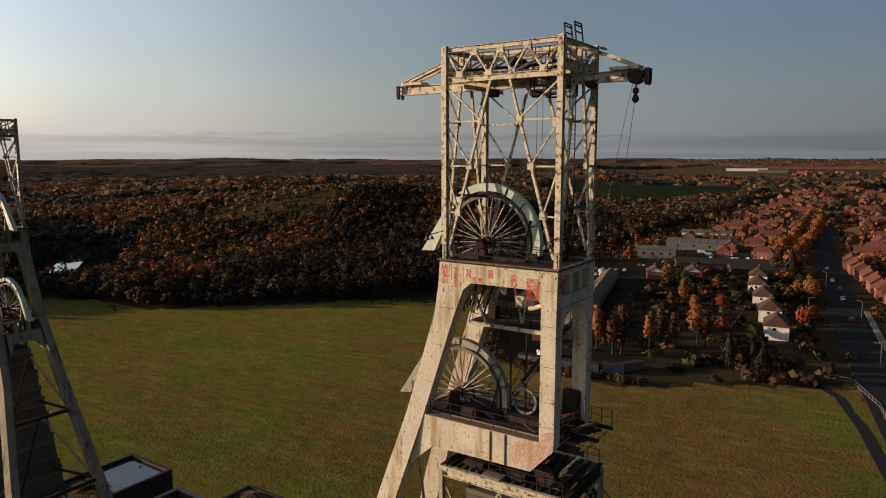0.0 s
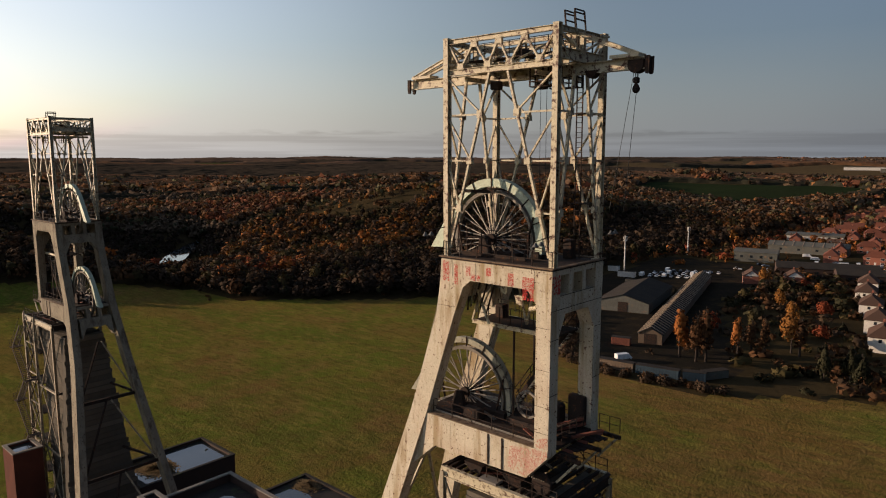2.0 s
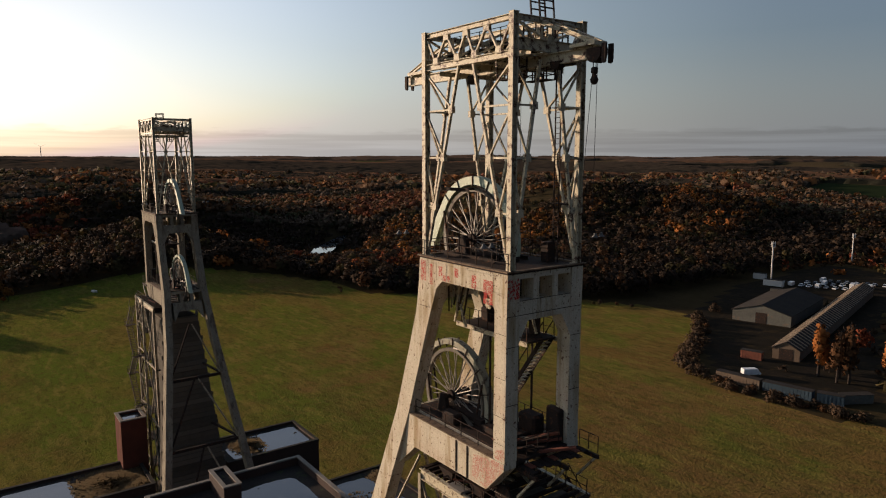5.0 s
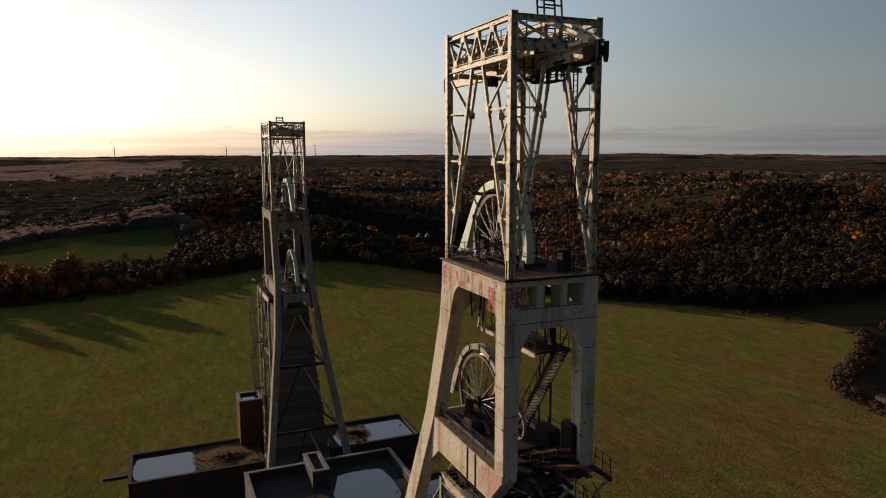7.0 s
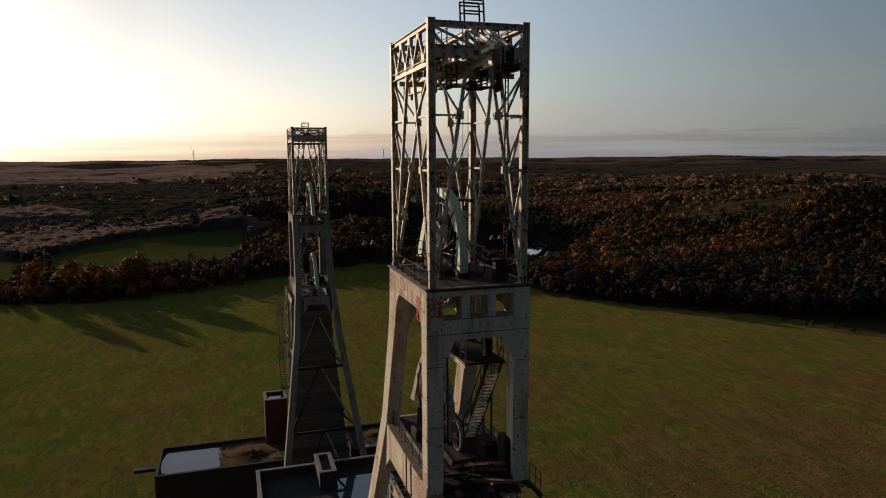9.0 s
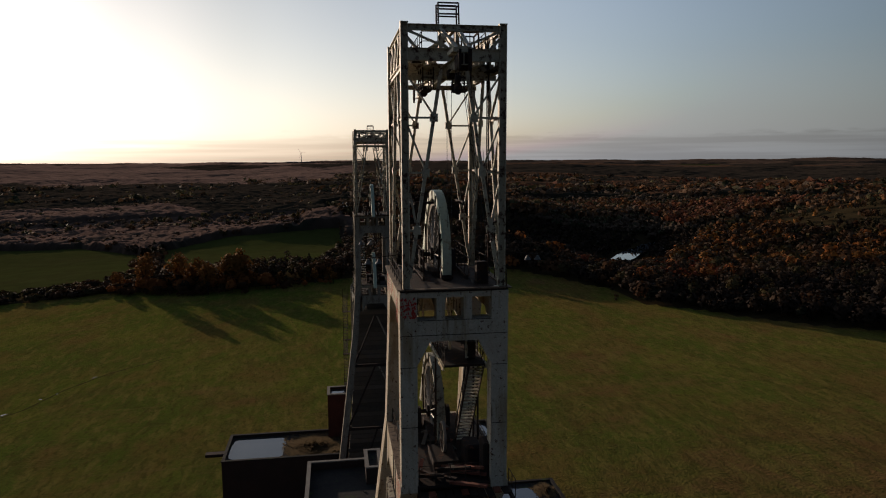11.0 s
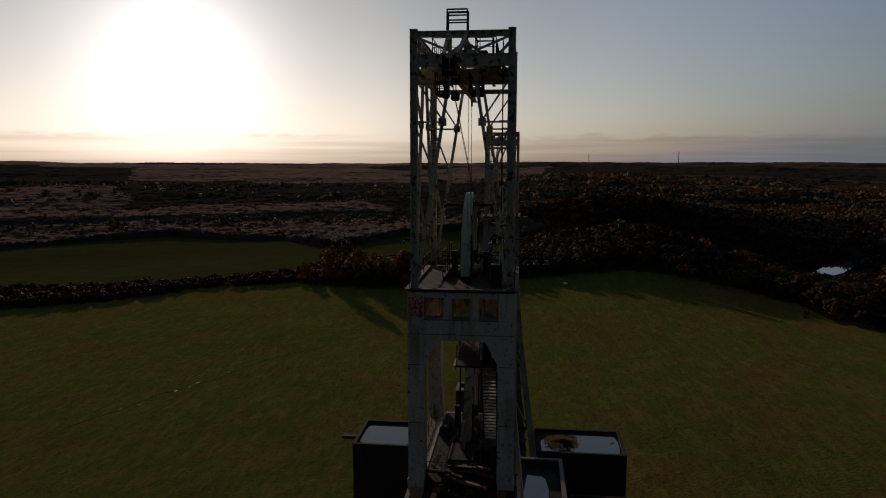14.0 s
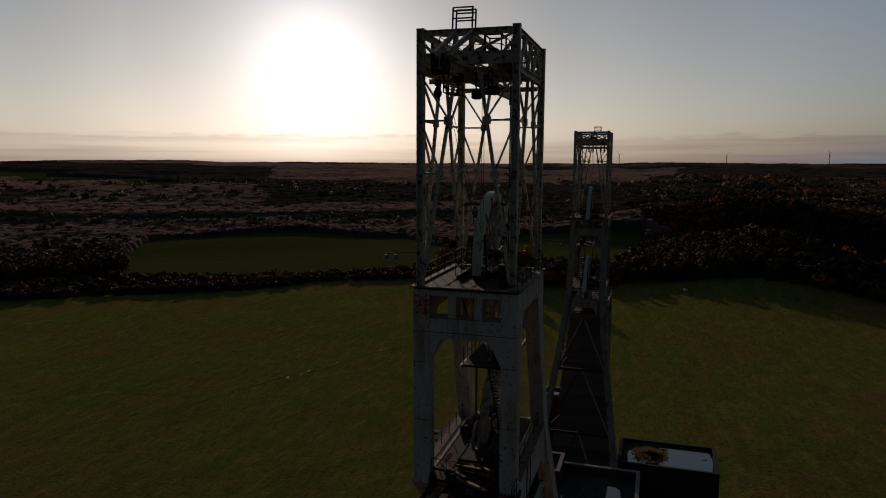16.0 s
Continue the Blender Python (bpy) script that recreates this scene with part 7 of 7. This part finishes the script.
def far_canopy():
    """The distant woods: one closed, lumpy roof of crowns, open over the fields."""
    r = random.Random(31)
    turns = np.radians(np.arange(62, 262, 0.3))
    reach = [580.0]
    while reach[-1] < 4600:
        reach.append(reach[-1] * 1.0052 + 0.6)
    verts, clear = [], []
    for d in reach:
        for a in turns:
            jog = 0.003 * r.uniform(-1, 1)
            x, y = -20 + d * math.cos(a + jog), 40 + d * math.sin(a + jog)
            gap = d < 1130 and y > 40 + 60 * noise.noise(Vector((x / 90, y / 90, 2.9))) or open_land(x, y, d) or d > 1500 and parcel(x, y) > 0.80
            clear.append(gap)
            if gap and d < 1100 and y > 150:
                verts.append((x, y, -60.0))
                continue
            h = (9.0 if d > 900 or y > 0 else 5.5) + 2.5 * noise.noise(Vector((x / 150, y / 150, 1.2))) + (r.uniform(-2.2, 2.2) + 2.0 * noise.noise(Vector((x / 27, y / 27, 4.4)))) * 0.8
            verts.append((x, y, terrain(x, y) + (-1.5 if gap else h)))
    n = len(turns)
    faces, slots = [], []
    for j in range(len(reach) - 1):
        for i in range(n - 1):
            q = (j * n + i, j * n + i + 1, (j + 1) * n + i + 1, (j + 1) * n + i)
            if all(clear[k] for k in q):
                continue
            x, y, z = verts[q[0]]
            d, deg = reach[j], math.degrees(turns[i])
            patch = noise.noise(Vector((x / 260, y / 260, 8.0)))
            faces.append(q[::-1])
            lot = parcel(x, y)
            if 1950 + 120 * patch < d < 2700 + 300 * patch and 106 < deg < 178 or lot < 0.34 and d > 900:
                slots.append(1)
            elif d > 2900 or y < 200:
                slots.append(3 if y < 160 else 2 if patch > -0.22 else 1)
            else:
                slots.append(0 if patch > -0.3 else 1)
    me = bpy.data.meshes.new("far_woods")
    me.from_pydata(verts, [], faces)
    for m in CANOPY:
        me.materials.append(m)
    me.polygons.foreach_set("material_index", slots)
    me.shade_smooth()
    tagged(new("far_woods", me), "distant brown woodland with dark plantations reaching to the hills", "woodland", kind="stuff")


far_canopy()
# trees among the far estates
def far_gardens():
    r = random.Random(40)
    rs = np.random.RandomState(40)
    C, R, H, K = [], [], [], []
    for _ in range(5200):
        d = 700 + 3600 * r.random() ** 1.3
        a = radians(r.uniform(40, 106))
        x, y = -20 + d * math.cos(a), 40 + d * math.sin(a)
        if y < 560 or any(inside(poly, x, y) for _, poly in FIELDS):
            continue
        g = 1 + d / 1600
        hh = r.uniform(5, 10) * (0.8 + 0.2 * g)
        C.append((x, y, terrain(x, y) + hh * 0.5)), R.append(r.uniform(2.5, 5) * g), H.append(hh * 0.55), K.append(r.choice((0, 1, 2, 1, 3, 0, 5)))
    c, cn = tufts(np.array(C), np.array(R), np.array(H), 15, 0.28, rs)
    me = quads("garden_trees", c, np.repeat(K, 15), HAZY_LEAF, cn)
    tagged(new("garden_trees", me), "autumn trees among the distant houses and fields", "trees", kind="stuff")


far_gardens()


def town_scrub():
    """Hedges, thickets and garden shrubs that fill the ground between the houses."""
    r = random.Random(61)
    rs = np.random.RandomState(61)
    C, R, H, K = [], [], [], []
    homes = [o.matrix_basis.translation.xy.copy() for o in bpy.data.objects if o.parent is None and o.name.split(".")[0] in ("house", "gatehouse", "car", "van", "container")]
    for _ in range(9000):
        near = r.random() < 0.3
        y = r.uniform(196, 390) if near else r.uniform(380, 860)
        x = r.uniform(-104, 0) if near else r.uniform(-190, 190)
        if len(C) > 3400:
            break
        if inside(MEADOW, x, y) or any(abs(x - h.x) < 8 and abs(y - h.y) < 8 for h in homes):
            continue
        if abs(x - (-10 - (y - 268) * 0.125 if y < 460 else -34 - (y - 460) * 0.1)) < 11 or (y < 268 and abs(x - (1 - (y - 205) * 0.17)) < 11):
            continue
        u, v = x + 110, y - 283
        al, ac = u * -0.242 + v * 0.97, u * 0.97 + v * 0.242
        if abs(al) < 74 and -34 < ac < 8:
            continue
        if near and y < 310 and r.random() < 0.8:
            continue
        if inside(YARDS[0][1], x, y) and r.random() < 0.93:
            continue
        if -140 < x < -55 and 395 < y < 530 and r.random() < 0.85:
            continue
        if x > -8 - (y - 200) * 0.15 and y < 300 and x < 14:
            continue
        hh = r.uniform(1.4, 3.6) if r.random() < (0.85 if near else 0.6) else r.uniform(4, 7.5)
        C.append((x, y, terrain(x, y) + hh * 0.42)), R.append(r.uniform(1.8, 4.2)), H.append(hh * 0.55), K.append(r.choice((0, 1, 4, 3, 0, 4, 1, 0, 1, 3) if near else (0, 1, 1, 3, 2, 2, 1, 2, 5, 2)))
    c, cn = tufts(np.array(C), np.array(R), np.array(H), 24, 0.22, rs)
    me = quads("garden_shrubs", c, np.repeat(K, 24), LEAF, cn)
    tagged(new("garden_shrubs", me), "dark hedges and autumn shrubs among the houses", "shrubs", kind="stuff")


town_scrub()

# ---- grass tufts ----
def meadow_tufts():
    rs = np.random.RandomState(5)
    P = []
    r = random.Random(5)
    while len(P) < 22000:
        x, y = r.uniform(-375, 40), r.uniform(-290, 255)
        if r.random() > 0.35 + 0.65 * (0.5 + 0.5 * noise.noise(Vector((x / 14, y / 14, 1.0)))):
            continue
        if inside(MEADOW, x, y) and not (-106 < x < -8 and 10 < y < 66):
            P.append((x, y, terrain(x, y)))
    P = np.array(P)
    n = len(P)
    a = rs.rand(n) * 6.283
    w, h = 0.15 + 0.3 * rs.rand(n), 0.03 + 0.04 * rs.rand(n)
    dx, dy = np.cos(a) * w, np.sin(a) * w
    lean = rs.randn(n, 2) * 0.08
    z = P[:, 2] - 0.03
    q1 = np.stack([np.stack([P[:, 0] - dx, P[:, 1] - dy, z], 1), np.stack([P[:, 0] + dx, P[:, 1] + dy, z], 1),
                   np.stack([P[:, 0] + dx * 0.6 + lean[:, 0], P[:, 1] + dy * 0.6 + lean[:, 1], z + h], 1), np.stack([P[:, 0] - dx * 0.7 + lean[:, 0], P[:, 1] - dy * 0.7 + lean[:, 1], z + h * 0.8], 1)], 1)
    q2 = q1.copy()
    q2[:, :, 0], q2[:, :, 1] = P[:, None, 0] - (q1[:, :, 1] - P[:, None, 1]), P[:, None, 1] + (q1[:, :, 0] - P[:, None, 0])
    me = quads("grass_tufts", np.concatenate([q1, q2]), np.zeros(2 * n), [grass], np.tile((0.0, 0.0, 1.0), (8 * n, 1)))
    tagged(new("grass_tufts", me), "rough tufts of meadow grass", "grass", kind="stuff")


meadow_tufts()

# ---- pond ----
bm = B()
ring = []
for i in range(28):
    a = 6.283 * i / 28
    k = 1 + 0.18 * math.sin(3 * a + 1) + 0.1 * math.sin(7 * a)
    u, v = 90 * k * math.cos(a), 10 * k * math.sin(a)
    ring.append((-646 - 0.8 * u + 0.6 * v, 338 + 0.6 * u + 0.8 * v))
prism(bm, ring, -29.0, -25.6, "z")
tagged(part("pond", bm, water), "small bright pond among the woods", "pond", kind="structure")


# ---- wet ditch, trough, turbines ----
wrng = random.Random(9)
strip("ditch", [(-140, -74), (-152, -68), (-166, -63), (-180, -53), (-196, -48), (-210, -40), (-226, -24)], 0.4, scrub, 0.012, label="narrow wet ditch across the meadow", category="ditch", kind="structure")
for t in (0.02, 0.11, 0.29, 0.36, 0.41, 0.62, 0.71, 0.93):
    x, y = -152 - 58 * t + wrng.uniform(-1.5, 1.5), -68 + 28 * t + wrng.uniform(-1.5, 1.5)
    z = max(terrain(x + u, y + v) for u in (-1.5, 1.5) for v in (-1, 1))
    bm = B()
    a, l, wd = wrng.uniform(-0.2, 1.0), wrng.uniform(0.25, 1.5), wrng.uniform(0.12, 0.4)
    ring = []
    for k in range(14):
        q = 6.283 * k / 14
        g = 1 + 0.4 * math.sin(3 * q + 9 * t) * wrng.random()
        ring.append((x + g * (l * math.cos(q) * math.cos(a) - wd * math.sin(q) * math.sin(a)), y - g * (l * math.cos(q) * math.sin(a) + wd * math.sin(q) * math.cos(a))))
    prism(bm, ring, z - 0.2, z + 0.02, "z")
    tagged(part("puddle", bm, water), "small bright puddle in a meadow ditch", "puddle", "meadow puddles")
trough = thing("water_trough", (-346, 66, terrain(-346, 66)), 20, label="white water trough at the meadow edge", category="trough")
bm = B()
box(bm, -1.6, 1.6, -0.6, 0.6, 0, 0.9)
bevelled(bm, 0.08)
part("tub", bm, white_trim, trough)
for x, y in ((-4080, -150), (-4050, 420), (-3950, 900)):
    z = terrain(x, y)
    tb = thing("wind_turbine", (x, y, z), wrng.uniform(0, 90), label="distant white wind turbine on the horizon", category="wind turbine", group="wind turbines")
    bm = B()
    loft(bm, [[(r * math.cos(6.283 * i / 8), r * math.sin(6.283 * i / 8), h) for i in range(8)] for h, r in ((0, 2.2), (62, 1.2))])
    part("mast", bm, white_trim, tb)
    a0 = wrng.uniform(0, 2)
    for k in range(3):
        a = a0 + k * 2.094
        one("blade", white_trim, tb, (0, -2, 62), (30 * math.cos(a), -2, 62 + 30 * math.sin(a)), 1.6, 0.5)
